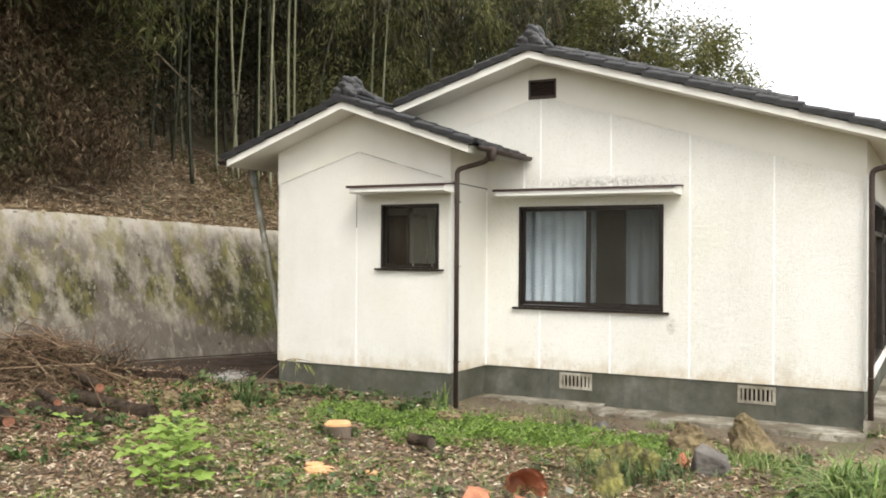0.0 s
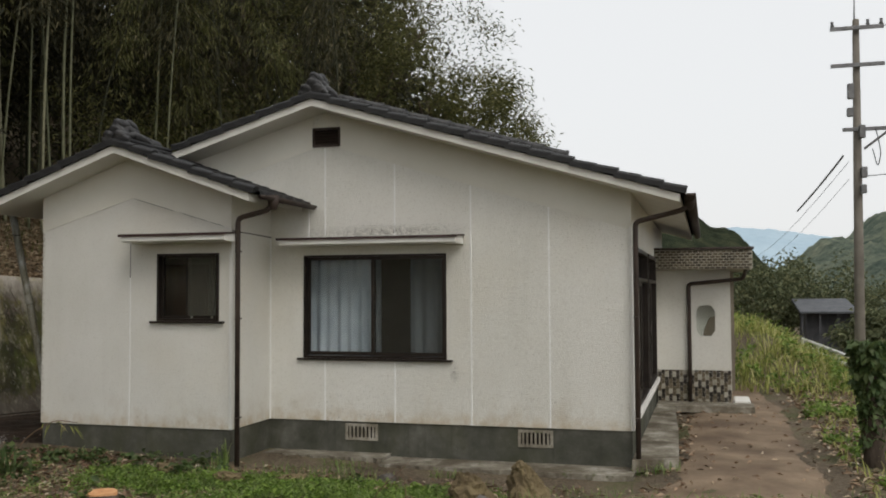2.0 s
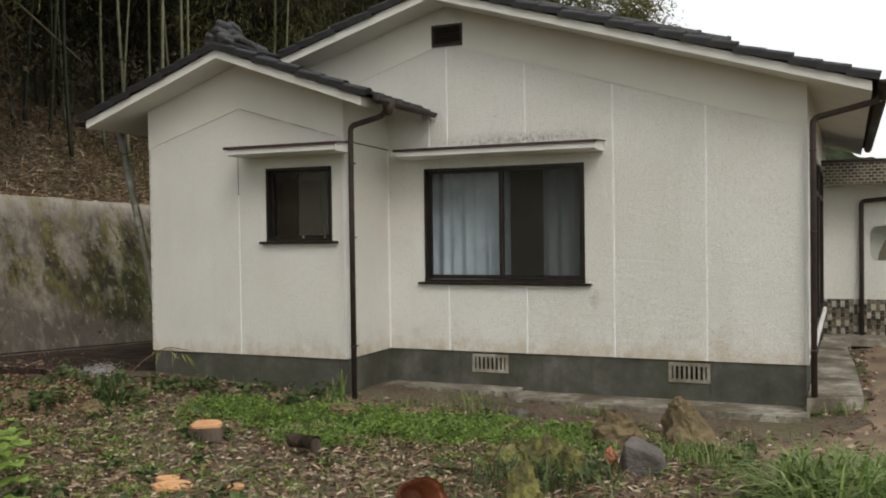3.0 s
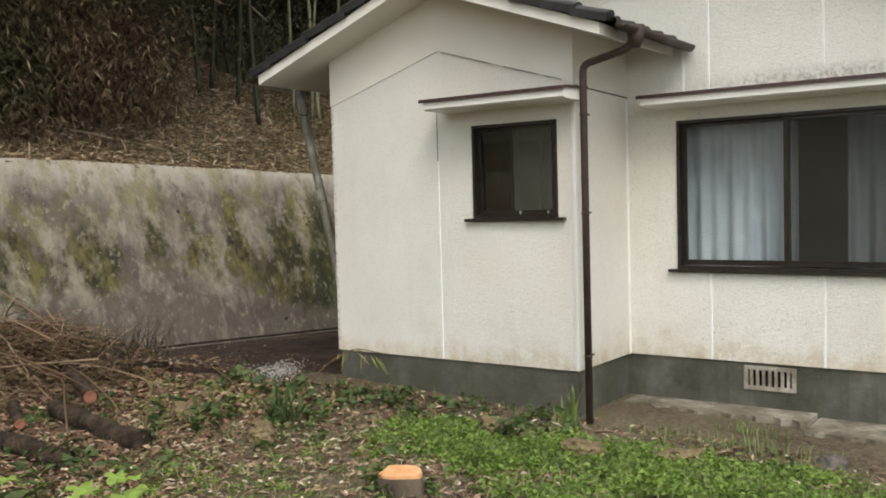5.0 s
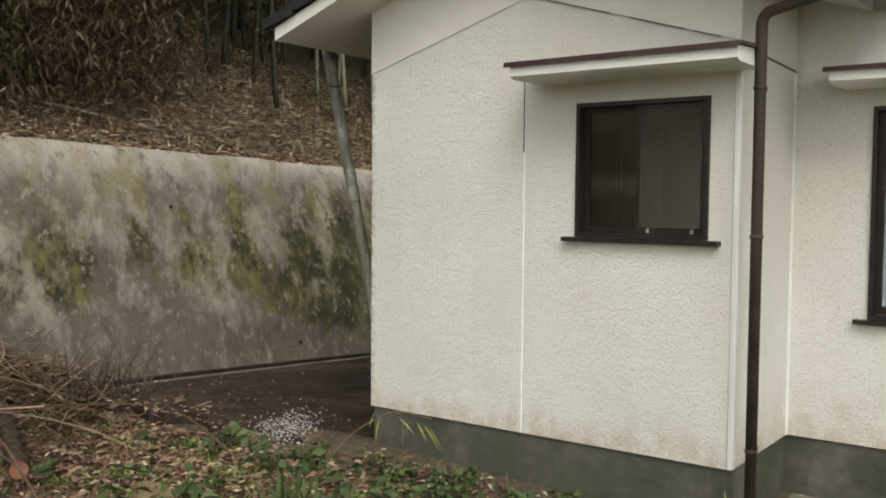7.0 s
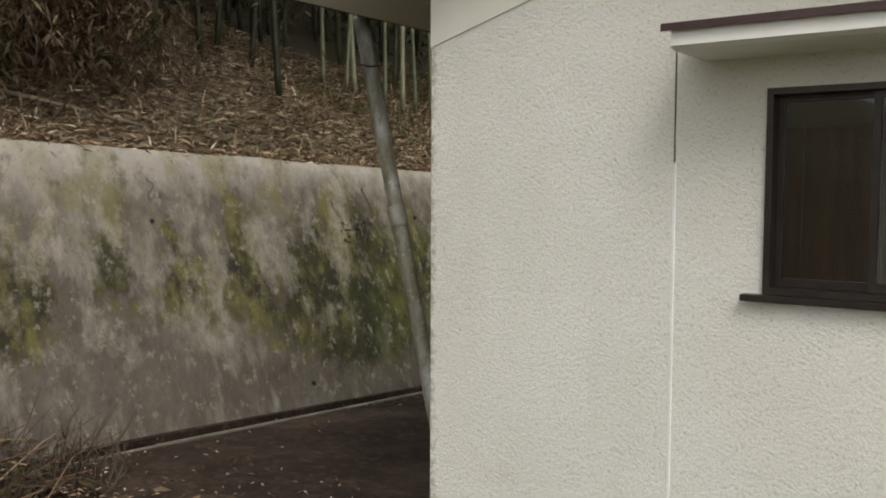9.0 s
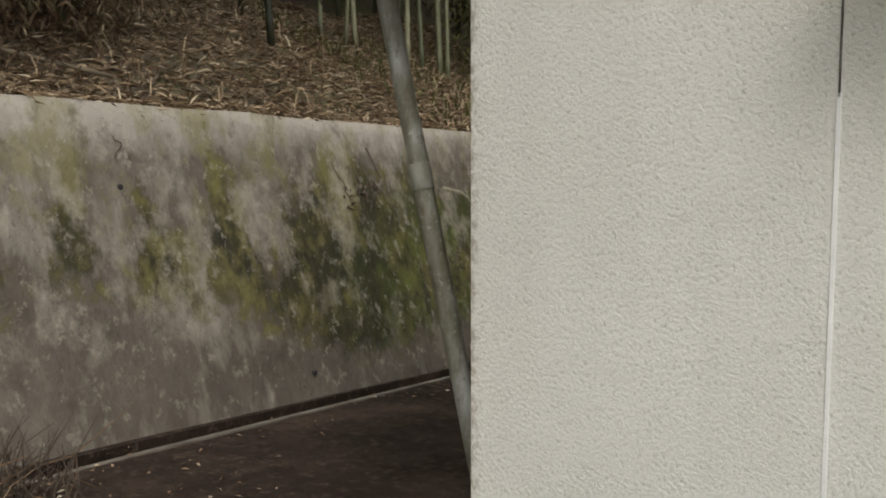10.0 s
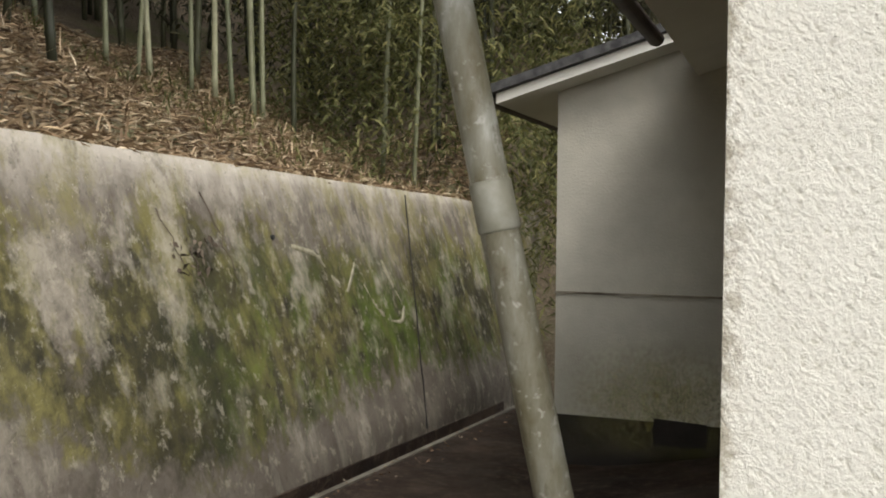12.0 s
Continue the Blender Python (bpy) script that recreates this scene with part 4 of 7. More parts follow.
def onigawara(x, y, z, parent, size=1.0):
    """The rounded end ornament of a ridge: a scroll shield with stacked round tile ends."""
    bm = bmesh.new()
    for dx, dz, r, dy, ln in ((-0.09, 0.05, 0.075, 0.0, 0.16), (0.09, 0.05, 0.075, 0.0, 0.16), (0.0, 0.13, 0.085, 0.03, 0.2), (0.0, 0.235, 0.07, 0.07, 0.2), (-0.16, 0.0, 0.05, 0.02, 0.1), (0.16, 0.0, 0.05, 0.02, 0.1)):
        c = Vector((x + dx * size, y + dy, z + dz * size))
        tube(bm, [c, c + Vector((0, 0.012, 0.01)), c + Vector((0, ln, 0.015))], [r * size * 0.8, r * size, r * size * 0.92], 14)
    for dx, dz, r, dy, ln in ((0.0, 0.16, 0.085, 0.16, 0.36), (0.0, 0.25, 0.07, 0.22, 0.24), (-0.10, 0.08, 0.06, 0.16, 0.5), (0.10, 0.08, 0.06, 0.16, 0.5)):
        c = Vector((x + dx * size, y + dy, z + dz * size))
        tube(bm, [c, c + Vector((0, ln * 0.3, 0.025)), c + Vector((0, ln * 0.7, 0.0)), c + Vector((0, ln, -0.06))], [r * size * 0.8, r * size, r * size * 0.95, r * size * 0.7], 12)
    prism(bm, [(x - 0.2 * size, z - 0.06), (x + 0.2 * size, z - 0.06), (x + 0.12 * size, z + 0.14 * size), (x, z + 0.27 * size), (x - 0.12 * size, z + 0.14 * size)], y + 0.05, y + 0.13)
    return part("ridge_ornament", bm, ROOFLIGHT, parent, "grey moulded ridge-end tile", True)


def ridge_caps(x, z, y0, y1, parent):
    bm = bmesh.new()
    for dz, w in ((0.0, 0.14), (0.05, 0.12)):
        box(bm, x - w, x + w, y0 + 0.06, y1, z + dz, z + dz + 0.045, bevel=0.012)
    part("ridge_course", bm, ROOF, parent)
    me = None
    n = int((y1 - y0) / 0.24)
    for i in range(n):
        y = y0 + 0.04 + i * 0.24
        if me is None:
            bm = bmesh.new()
            tube(bm, [(0, 0, 0), (0, 0.03, 0), (0, 0.035, 0), (0, 0.25, 0)], [0.092, 0.092, 0.08, 0.074], 12)
            o = part("ridge_cap", bm, ROOFLIGHT, parent, smooth=True)
            me = o.data
        else:
            o = place("ridge_cap", me, parent)
        o.matrix_basis = Matrix.Translation((x, y, z + 0.10))


def roll_course(ridge, z, x0, x1, y, slope, parent):
    """A second course of round cover tiles, set back from the verge."""
    n = round(abs(x1 - x0) / 0.26)
    ang = math.atan(slope)
    bm = bmesh.new()
    L = abs(x1 - x0) / n / math.cos(ang)
    tube(bm, [(0, 0, 0), (0.03, 0, 0), (0.034, 0, 0), (L * 1.05, 0, -0.004)], [0.070, 0.070, 0.062, 0.058], 10)
    box(bm, 0, L, -0.075, 0.075, -0.11, -0.045)
    me = None
    for i in range(n):
        x = x1 + (x0 - x1) * i / n
        if me is None:
            o = part("roll_tile", bm, ROOFLIGHT, parent)
            me = o.data
        else:
            o = place("roll_tile", me, parent)
        s = 1 if x1 > ridge else -1
        m = Matrix((Vector((-s * math.cos(ang), 0, math.sin(ang))), Vector((0, 1, 0)), Vector((s * math.sin(ang), 0, math.cos(ang))))).transposed().to_4x4()
        o.matrix_basis = Matrix.Translation((x, y, z(x) + 0.205 + 0.004 * math.sin(i * 1.9))) @ m


MEAVE = (-8.86, -0.76)
slab = roof_slab(RIDGE, zmain, MEAVE[0], MEAVE[1], 9.30, 17.3, "roof")
tile_slope(RIDGE, zmain, MEAVE[1] + 0.05, 9.33, 17.3, slab)
tile_slope(RIDGE, zmain, MEAVE[0] - 0.05, 9.72, 17.3, slab)
verge(RIDGE, zmain, MEAVE[1] + 0.05, 9.29, 0.303, slab)
verge(RIDGE, zmain, -6.78, 9.29, 0.303, slab)
roll_course(RIDGE, zmain, RIDGE + 0.25, -1.98, 9.60, 0.303, slab)
onigawara(RIDGE, 9.28, 4.19, slab, 0.86)
ridge_caps(RIDGE, 4.14, 9.40, 17.3, slab)
WEAVE = (-8.73, -5.25)
wslab = roof_slab(WRIDGE, zwing, WEAVE[0], WEAVE[1], 8.33, 9.71, "roof")
tile_slope(WRIDGE, zwing, WEAVE[1] + 0.12, 8.36, 9.70, wslab)
tile_slope(WRIDGE, zwing, WEAVE[0] - 0.05, 8.36, 9.72, wslab)
verge(WRIDGE, zwing, WEAVE[1] + 0.06, 8.32, 0.355, wslab)
verge(WRIDGE, zwing, WEAVE[0] - 0.06, 8.32, 0.355, wslab)
onigawara(WRIDGE, 8.31, 3.59, wslab, 0.80)
ridge_caps(WRIDGE, 3.53, 8.42, 9.36, wslab)

# ---- gutters and down pipes ----


def gutter(x, z, y0, y1, r=0.055):
    bm = bmesh.new()
    prof = [(r * math.cos(a), r * math.sin(a)) for a in np.linspace(math.pi, math.tau, 9)] + [((r - 0.008) * math.cos(a), (r - 0.008) * math.sin(a)) for a in np.linspace(math.tau, math.pi, 9)]
    prism(bm, [(x + p[0], z + p[1]) for p in prof], y0, y1)
    prism(bm, [(x + p[0], z + p[1]) for p in prof[:9]], y0, y0 + 0.006)
    return part("gutter", bm, BROWN, house, "dark brown half-round gutter", True)


gutter(-0.66, 2.86, 9.25, 17.2, 0.06)
gutter(-5.10, 2.90, 8.36, 9.70, 0.05)
gutter(-8.86, 2.89, 8.36, 9.6, 0.05)
gutter(-9.0, 2.93, 9.75, 13.3, 0.055)
def collar_bracket(x, y, z):
    """A thin collar round the pipe with a flat tang into the wall."""
    bm = tube(bmesh.new(), [(x, y, z), (x, y, z + 0.004), (x, y, z + 0.016), (x, y, z + 0.02)], [0.030, 0.034, 0.034, 0.030], 14)
    return box(bm, x - 0.008, x + 0.008, y + 0.03, y + 0.09, z + 0.004, z + 0.016)


pipes = [bent([(-5.535, 8.625, -0.07), (-5.535, 8.625, 2.68), (-5.16, 8.62, 2.76), (-5.10, 8.62, 2.87)], 0.06),
         bent([(-1.25, 9.63, -0.1), (-1.25, 9.63, 2.60), (-0.72, 9.60, 2.72), (-0.67, 9.60, 2.83)], 0.06)]
for p in pipes:
    d = part("downpipe", tube(bmesh.new(), p, 0.029, 12), BROWN, house, "dark brown plastic rainwater pipe", True)
    if p[0][2] < 1:
        for z in (0.45, 1.55, 2.3):
            part("bracket", collar_bracket(p[0][0], p[0][1], z), BROWN, d)
        e = p[-1]
        bm = bmesh.new()
        tube(bm, [(e[0], e[1], e[2] - 0.11), (e[0], e[1], e[2] - 0.04), (e[0], e[1], e[2] + 0.05)], [0.034, 0.06, 0.068], 10)
        part("hopper", bm, BROWN, d, smooth=True)

# ---- window hoods ----
for x0, x1, y, zt in ((-6.89, -5.545, WY, 2.505), (-5.42, -3.20, MY0, 2.485)):
    hood = part("window_hood", prism(bmesh.new(), [(y, zt - 0.085), (y - 0.33, zt - 0.085), (y - 0.365, zt - 0.072), (y - 0.365, zt - 0.012), (y, zt + 0.012)], x0 + 0.03, x1 - 0.02, "x"), WHITE, house, "white hood over the window")
    part("flashing", prism(bmesh.new(), [(y, zt + 0.014), (y - 0.38, zt - 0.010), (y - 0.385, zt - 0.022), (y - 0.388, zt - 0.022), (y - 0.385, zt + 0.006), (y, zt + 0.028)], x0, x1, "x"), FLASH, hood, "dark red-brown metal cover")


# grime left by rain on hoods and sills
for x0, x1, y, z0, z1 in ((-5.25, -3.05, MY0, 2.47, 2.66), (-3.40, -3.27, MY0, 0.78, 1.02)):
    part("grime_stain", boxes((x0, x1, y - 0.0085, y - 0.0075, z0, z1)), GRIME, house, "grey rain grime on the stucco")


# ---- windows ----
def sash(x0, x1, z0, z1, y, parent, st=0.034, glazed=True):
    s = part("sash", frame_bm(x0, x1, z0, z1, st, y, y + 0.03, "y", st * 1.3), SASH, parent)
    if glazed:
        g = part("pane", boxes((x0 + st - 0.005, x1 - st + 0.005, y + 0.013, y + 0.018, z0 + st, z1 - st + 0.005)), GLASS, parent)
        g.visible_shadow = False
    return s


def window(h, y, label):
    x0, x1, z0, z1 = h
    w = part("window", frame_bm(x0, x1, z0, z1, 0.024, y - 0.02, y + 0.11), SASH, house, label)
    part("sill", boxes((x0 - 0.075, x1 + 0.07, y - 0.055, y + 0.03, z0 - 0.028, z0 - 0.002), bevel=0.004), SASH, w)
    return w


w = window(MW, MY0, "two-pane sliding window with pale curtains drawn")
xm = (MW[0] + MW[1]) / 2 - 0.02
sash(MW[0] + 0.024, xm + 0.02, MW[2] + 0.03, MW[3] - 0.024, MY0 + 0.05, w)
sash(xm - 0.02, MW[1] - 0.024, MW[2] + 0.03, MW[3] - 0.024, MY0 + 0.015, w)
w2 = window(SW, WY, "small two-pane sliding window, dark inside")
xm2 = (SW[0] + SW[1]) / 2 - 0.02
sash(SW[0] + 0.024, xm2 + 0.015, SW[2] + 0.026, SW[3] - 0.024, WY + 0.05, w2, 0.024)
sash(xm2 - 0.015, SW[1] - 0.024, SW[2] + 0.026, SW[3] - 0.024, WY + 0.015, w2, 0.026)
# fine insect screens on the outer tracks
def screen_mat(name, cover, a, b):
    n = Nodes(name)
    clear = n.add("ShaderNodeBsdfTransparent")
    both = n.add("ShaderNodeMixShader", Fac=cover)
    n.t.links.new(clear.outputs[0], both.inputs[1])
    n.t.links.new(n.bsdf.outputs[0], both.inputs[2])
    n.t.links.new(both.outputs[0], n.t.nodes["Material Output"].inputs[0])
    return n.done(n.ramp(n.noise(40, 3), (0.3, a), (0.7, b)), 0.8)


SCREEN = screen_mat("insect_screen", 0.5, (0.062, 0.060, 0.044), (0.088, 0.085, 0.064))
THINSCREEN = screen_mat("thin_insect_screen", 0.3, (0.030, 0.029, 0.022), (0.05, 0.048, 0.038))
part("insect_screen", boxes((xm + 0.02, MW[1] - 0.055, MY0 + 0.004, MY0 + 0.006, MW[2] + 0.07, MW[3] - 0.055)), THINSCREEN, w, "grey-brown insect screen")
part("insect_screen", boxes((xm2 + 0.015, SW[1] - 0.05, WY + 0.004, WY + 0.006, SW[2] + 0.06, SW[3] - 0.05)), SCREEN, w2, "grey-brown insect screen")


for tx in (xm2 + 0.06, SW[1] - 0.10):
    part("screen_stop", boxes((tx, tx + 0.014, WY - 0.004, WY + 0.012, SW[2] + 0.03, SW[2] + 0.055)), TAPE, w2, "small pale catch on the sash")


def curtain(x0, x1, y, z0, z1, name="curtain"):
    n = 110
    verts, faces = [], []
    for k, z in enumerate(np.linspace(z0, z1, 10)):
        for i in range(n + 1):
            x = x0 + (x1 - x0) * i / n
            t = (z - z0) / (z1 - z0)
            verts.append((x, y + (0.022 * math.sin(x * 46) + 0.014 * math.sin(x * 23 + 1.2)) * (1.1 - 0.5 * t), z))
    for k in range(9):
        for i in range(n):
            a = k * (n + 1) + i
            faces.append((a, a + 1, a + n + 2, a + n + 1))
    ob = new(name, mesh_np(name, verts, faces, CURTAIN, True))
    return tagged(ob, "pale blue-white curtain hanging in soft folds behind the window", "curtain", "curtains of the large window")


curtain(-5.27, -4.30, MY0 + 0.20, 1.0, 2.33)
curtain(-3.93, -3.40, MY0 + 0.20, 1.0, 2.33)
# rooms behind the windows: partitions and ceiling added to keep them dark
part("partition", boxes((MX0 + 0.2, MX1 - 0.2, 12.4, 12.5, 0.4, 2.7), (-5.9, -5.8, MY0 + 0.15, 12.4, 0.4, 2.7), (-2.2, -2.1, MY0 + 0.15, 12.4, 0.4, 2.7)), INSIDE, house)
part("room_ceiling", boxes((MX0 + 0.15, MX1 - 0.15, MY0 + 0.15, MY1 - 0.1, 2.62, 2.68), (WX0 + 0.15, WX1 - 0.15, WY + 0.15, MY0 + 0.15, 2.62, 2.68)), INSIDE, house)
part("inner_door", boxes((-6.98, -6.70, 9.45, 9.49, 0.4, 2.2), (-6.70, -6.68, 9.44, 9.5, 0.4, 2.2), (-6.68, -6.40, 9.45, 9.49, 0.4, 2.2)), WOODIN, house, "brown wooden inner door")
# tall side windows
for a, b in SIDE:
    sw_ = part("window", plate([a, b], [0.50, 2.35], [(a + 0.05, b - 0.05, 0.55, 1.95), (a + 0.05, b - 0.05, 2.0, 2.30)], None, MX1 - 0.11, MX1 + 0.03, "x"), SASH, house, "tall sliding glass doors in dark frames")
    m_ = (a + b) / 2
    for y0, y1, x in ((a + 0.05, m_ + 0.03, MX1 - 0.03), (m_ - 0.03, b - 0.05, MX1 - 0.07)):
        part("sash", frame_bm(y0, y1, 0.55, 1.95, 0.05, x, x + 0.03, "x", 0.08), SASH, sw_)
        g = part("pane", boxes((x + 0.013, x + 0.018, y0 + 0.045, y1 - 0.045, 0.62, 1.91)), GLASS, sw_)
        g.visible_shadow = False
    g = part("pane", boxes((MX1 - 0.055, MX1 - 0.05, a + 0.04, b - 0.04, 2.0, 2.31)), GLASS, sw_)
    g.visible_shadow = False
part("side_sill", boxes((MX1 - 0.02, MX1 + 0.055, MY0 + 0.35, 14.55, 0.40, 0.47), bevel=0.005), WHITE, house, "white sill under the side windows")

# ---- rear annex seen past the corner ----
annex = thing("rear_annex", (-9, 15.5, 0), "cream-walled rear annex with tiled roof, stained at its base", "annex")
AX, AY = -9.95, 14.5


def zannex(x):
    return 2.66 + 0.295 * (x + 10.36) if x < -7.9 else 2.66 + 0.295 * 2.46 - 0.2 * (x + 7.9)


# these walls carry the shade beside the house in their darker render
part("wall", prism(bmesh.new(), [(AX, 0.18), (MX0, 0.18), (MX0, zannex(MX0)), (AX, zannex(AX))], AY, AY + 0.14), SHADEDWALL, annex)
part("wall", boxes((AX, AX + 0.14, AY + 0.14, 17.4, 0.18, zannex(AX))), SHADEDWALL, annex)
part("ledge", boxes((AX - 0.012, MX0, AY - 0.016, AY, 1.16, 1.178)), CONC, annex, "thin ledge across the wall")
# annex base in the near-black tone, its shade put into the colour
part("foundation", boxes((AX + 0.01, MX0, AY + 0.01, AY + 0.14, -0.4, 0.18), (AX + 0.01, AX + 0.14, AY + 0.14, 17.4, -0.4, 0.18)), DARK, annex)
asl = part("roof", prism(bmesh.new(), [(-10.36, 2.66), (-7.9, zannex(-7.9)), (-7.9, zannex(-7.9) + 0.08), (-10.36, 2.74)], 14.15, 17.5), SOFFIT, annex)
part("roof", prism(bmesh.new(), [(-7.9, zannex(-7.9)), (-7.0, zannex(-7.0)), (-7.0, zannex(-7.0) + 0.08), (-7.9, zannex(-7.9) + 0.08)], 14.15, 17.5), SOFFIT, annex)
tile_slope(-7.9, lambda x: zannex(x) - 0.02, -10.42, 14.12, 17.5, asl)
part("gutter", prism(bmesh.new(), [(-10.40 + 0.05 * math.cos(a) - 0.04, 2.70 + 0.05 * math.sin(a)) for a in np.linspace(math.pi, math.tau, 8)], 14.1, 17.4), BROWN, annex)
part("verge", prism(bmesh.new(), [(-10.42, zannex(-10.42) + 0.085), (-7.9, zannex(-7.9) + 0.085), (-7.9, zannex(-7.9) + 0.155), (-10.42, zannex(-10.42) + 0.155)], 14.08, 14.32), ROOFLIGHT, annex, "grey tile verge")
part("algae_stain", boxes((AX, MX0, AY - 0.0085, AY - 0.0075, -0.15, 0.85)), ALGAE, annex, "green algae at the wall base")
# near-black boards, shade in the tone, for the base's ragged top
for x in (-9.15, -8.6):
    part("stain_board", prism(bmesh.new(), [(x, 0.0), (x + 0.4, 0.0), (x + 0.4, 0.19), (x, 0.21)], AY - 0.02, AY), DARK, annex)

# ---- entrance porch ----
porch = thing("entrance_porch", (-0.7, 15.6, 0.06), "entrance porch with mosaic-tiled base and brick-tiled roof band", "porch")
PX0, PX1, PY = MX1, -0.15, 14.8
oct_ = [(-0.68, 1.20), (-0.62, 1.11), (-0.45, 1.11), (-0.39, 1.20), (-0.39, 1.51), (-0.45, 1.60), (-0.62, 1.60), (-0.68, 1.51)]
bm = bmesh.new()
top, bot = 2.2, 0.06
prism(bm, [(PX0, bot), (oct_[0][0], bot), oct_[0], oct_[7], (oct_[7][0], top), (PX0, top)], PY, PY + 0.14)
prism(bm, [(oct_[3][0], bot), (PX1, bot), (PX1, top), (oct_[4][0], top), oct_[4], oct_[3]], PY, PY + 0.14)
prism(bm, [(oct_[0][0], bot), (oct_[3][0], bot), oct_[3], oct_[2], oct_[1], oct_[0]], PY, PY + 0.14)
prism(bm, [oct_[7], oct_[6], oct_[5], oct_[4], (oct_[4][0], top), (oct_[7][0], top)], PY, PY + 0.14)
bmesh.ops.remove_doubles(bm, verts=bm.verts[:], dist=0.0005)
part("wall", bm, STUCCO, porch)
part("wall", boxes((PX1 - 0.14, PX1, PY + 0.14, PY + 0.35, bot, top)), STUCCO, porch)
part("back_wall", boxes((PX0, PX1 + 0.1, 16.6, 16.7, bot, top)), INSIDE, porch)
g = part("pane", prism(bmesh.new(), oct_, PY + 0.06, PY + 0.066), GLASS, porch)
g.visible_shadow = False
# pale sheet behind the pane, outlined to leave the lower right dark
part("inner_panel", prism(bmesh.new(), [(-0.85, 0.9), (-0.60, 0.9), (-0.56, 1.22), (-0.48, 1.40), (-0.30, 1.46), (-0.30, 1.75), (-0.85, 1.75)], PY + 0.2, PY + 0.22), SOFFIT, porch, "pale sheet behind the porch window, cut away at lower right")
part("roof_band", boxes((PX0, 0.175, 14.32, 16.9, 2.17, 2.48), bevel=0.006), MORTAR, porch)
part("coping", boxes((PX0, 0.20, 14.28, 16.95, 2.48, 2.515), bevel=0.005), BROWN, porch, "dark metal coping")
part("step", boxes((PX0, 0.17, 14.28, 14.8, -0.05, 0.06), bevel=0.01), CONC, porch)
part("step", boxes((-0.12, 0.13, 14.85, 15.5, -0.05, 0.09), bevel=0.015), WHITE, porch, "white-painted step")
dp = part("downpipe", tube(bmesh.new(), bent([(-0.79, 14.74, 0.07), (-0.79, 14.74, 1.95), (0.04, 14.6, 2.02), (0.08, 14.55, 2.16)], 0.06), 0.032, 10), BROWN, porch, "dark brown rainwater pipe", True)
me = None
for r in range(7):
    for c in range(18):
        x0 = PX0 + 0.008 + c * 0.084 - (0.042 if r % 2 else 0)
        if x0 < PX0 - 0.001 or x0 + 0.07 > 0.175:
            continue
        if me is None:
            o = part("band_tile", boxes((0, 0.070, 0, 0.012, 0, 0.031), bevel=0.003), BRICKT, porch)
            me = o.data
        else:
            o = place("band_tile", me, porch)
        o.matrix_basis = Matrix.Translation((x0, 14.31, 2.180 + r * 0.0425))
mosaic = {}
for c in range(20):
    for r in range(-1, 7):
        z0, z1 = 0.068 + r * 0.078 + (0.039 if c % 2 else 0), 0.068 + r * 0.078 + (0.039 if c % 2 else 0) + 0.074
        z0, z1 = max(z0, 0.068), min(z1, 0.565)
        x0 = PX0 + 0.006 + c * 0.057
        if z1 - z0 < 0.02 or x0 + 0.053 > PX1:
            continue
        tone = (DARKTILE, OLIVETILE, CREAMTILE, DARKTILE, OLIVETILE)[(2 * r + 3 * c + (c // 2) % 2) % 5]
        key = (tone.name, round(z1 - z0, 3))
        if key in mosaic:
            o = place("mosaic_tile", mosaic[key], porch)
        else:
            o = part("mosaic_tile", boxes((0, 0.053, 0, 0.01, 0, z1 - z0), bevel=0.003), tone, porch)
            mosaic[key] = o.data
        o.matrix_basis = Matrix.Translation((x0, PY - 0.008, z0))

# ---- concrete apron and path ----


def slab_mesh(x0, x1, y0, y1, z0, z1, wob=0.03):
    bm = bmesh.new()
    n = 40
    out = [(x0 + (x1 - x0) * i / n, y0 + wob * noise.noise((i * 0.45, x0, 0)) + 0.3 * wob * noise.noise((i * 1.7, x0, 4))) for i in range(n + 1)] + [(x1, y1), (x0, y1)]
    prism(bm, out, z0, z1, "z")
    return bm


setting("apron_slab", slab_mesh(-5.62, -4.12, 9.40, 9.73, -0.2, -0.052, 0.08), CONC, "broken pale concrete apron along the house base", "apron")
setting("apron_slab", slab_mesh(-4.10, -1.28, 9.22, 9.73, -0.22, -0.085, 0.06), CONC, "weathered concrete apron along the house base", "apron")
bm = bmesh.new()
prism(bm, [(-1.31, 9.5), (-0.83, 9.75), (-0.9, 12.0), (-1.02, 14.28), (-1.31, 14.28)], -0.1, 0.03, "z")
setting("side_walk", bm, CONC, "narrow concrete walk beside the house wall", "walkway")
bm = bmesh.new()
rowsv = []
for i in range(41):
    y = 7.6 + 10.0 * i / 40
    l = -0.98 + 0.16 * noise.noise((0, y * 1.1, 2)) + (0.35 if y > 14.3 else 0) * min(1, (y - 14.3)) - 1.1 * max(0, 9.0 - y)
    r = 0.75 - 0.10 * (y - 15) * (y > 15) + 0.22 * noise.noise((4, y * 0.9, 2)) + 0.1 * max(0, 9.0 - y)
    row = [bm.verts.new((l + (r - l) * k / 6, y, float(ground_z(l + (r - l) * k / 6, y)) + 0.012 - (0.04 if k in (0, 6) or i == 0 else 0))) for k in range(7)]
    rowsv.append(row)
for a, b in zip(rowsv, rowsv[1:]):
    for k in range(6):
        bm.faces.new((a[k], b[k], b[k + 1], a[k + 1]))
setting("path", bm, DIRT, "trodden bare earth path beside the house", "path", True)

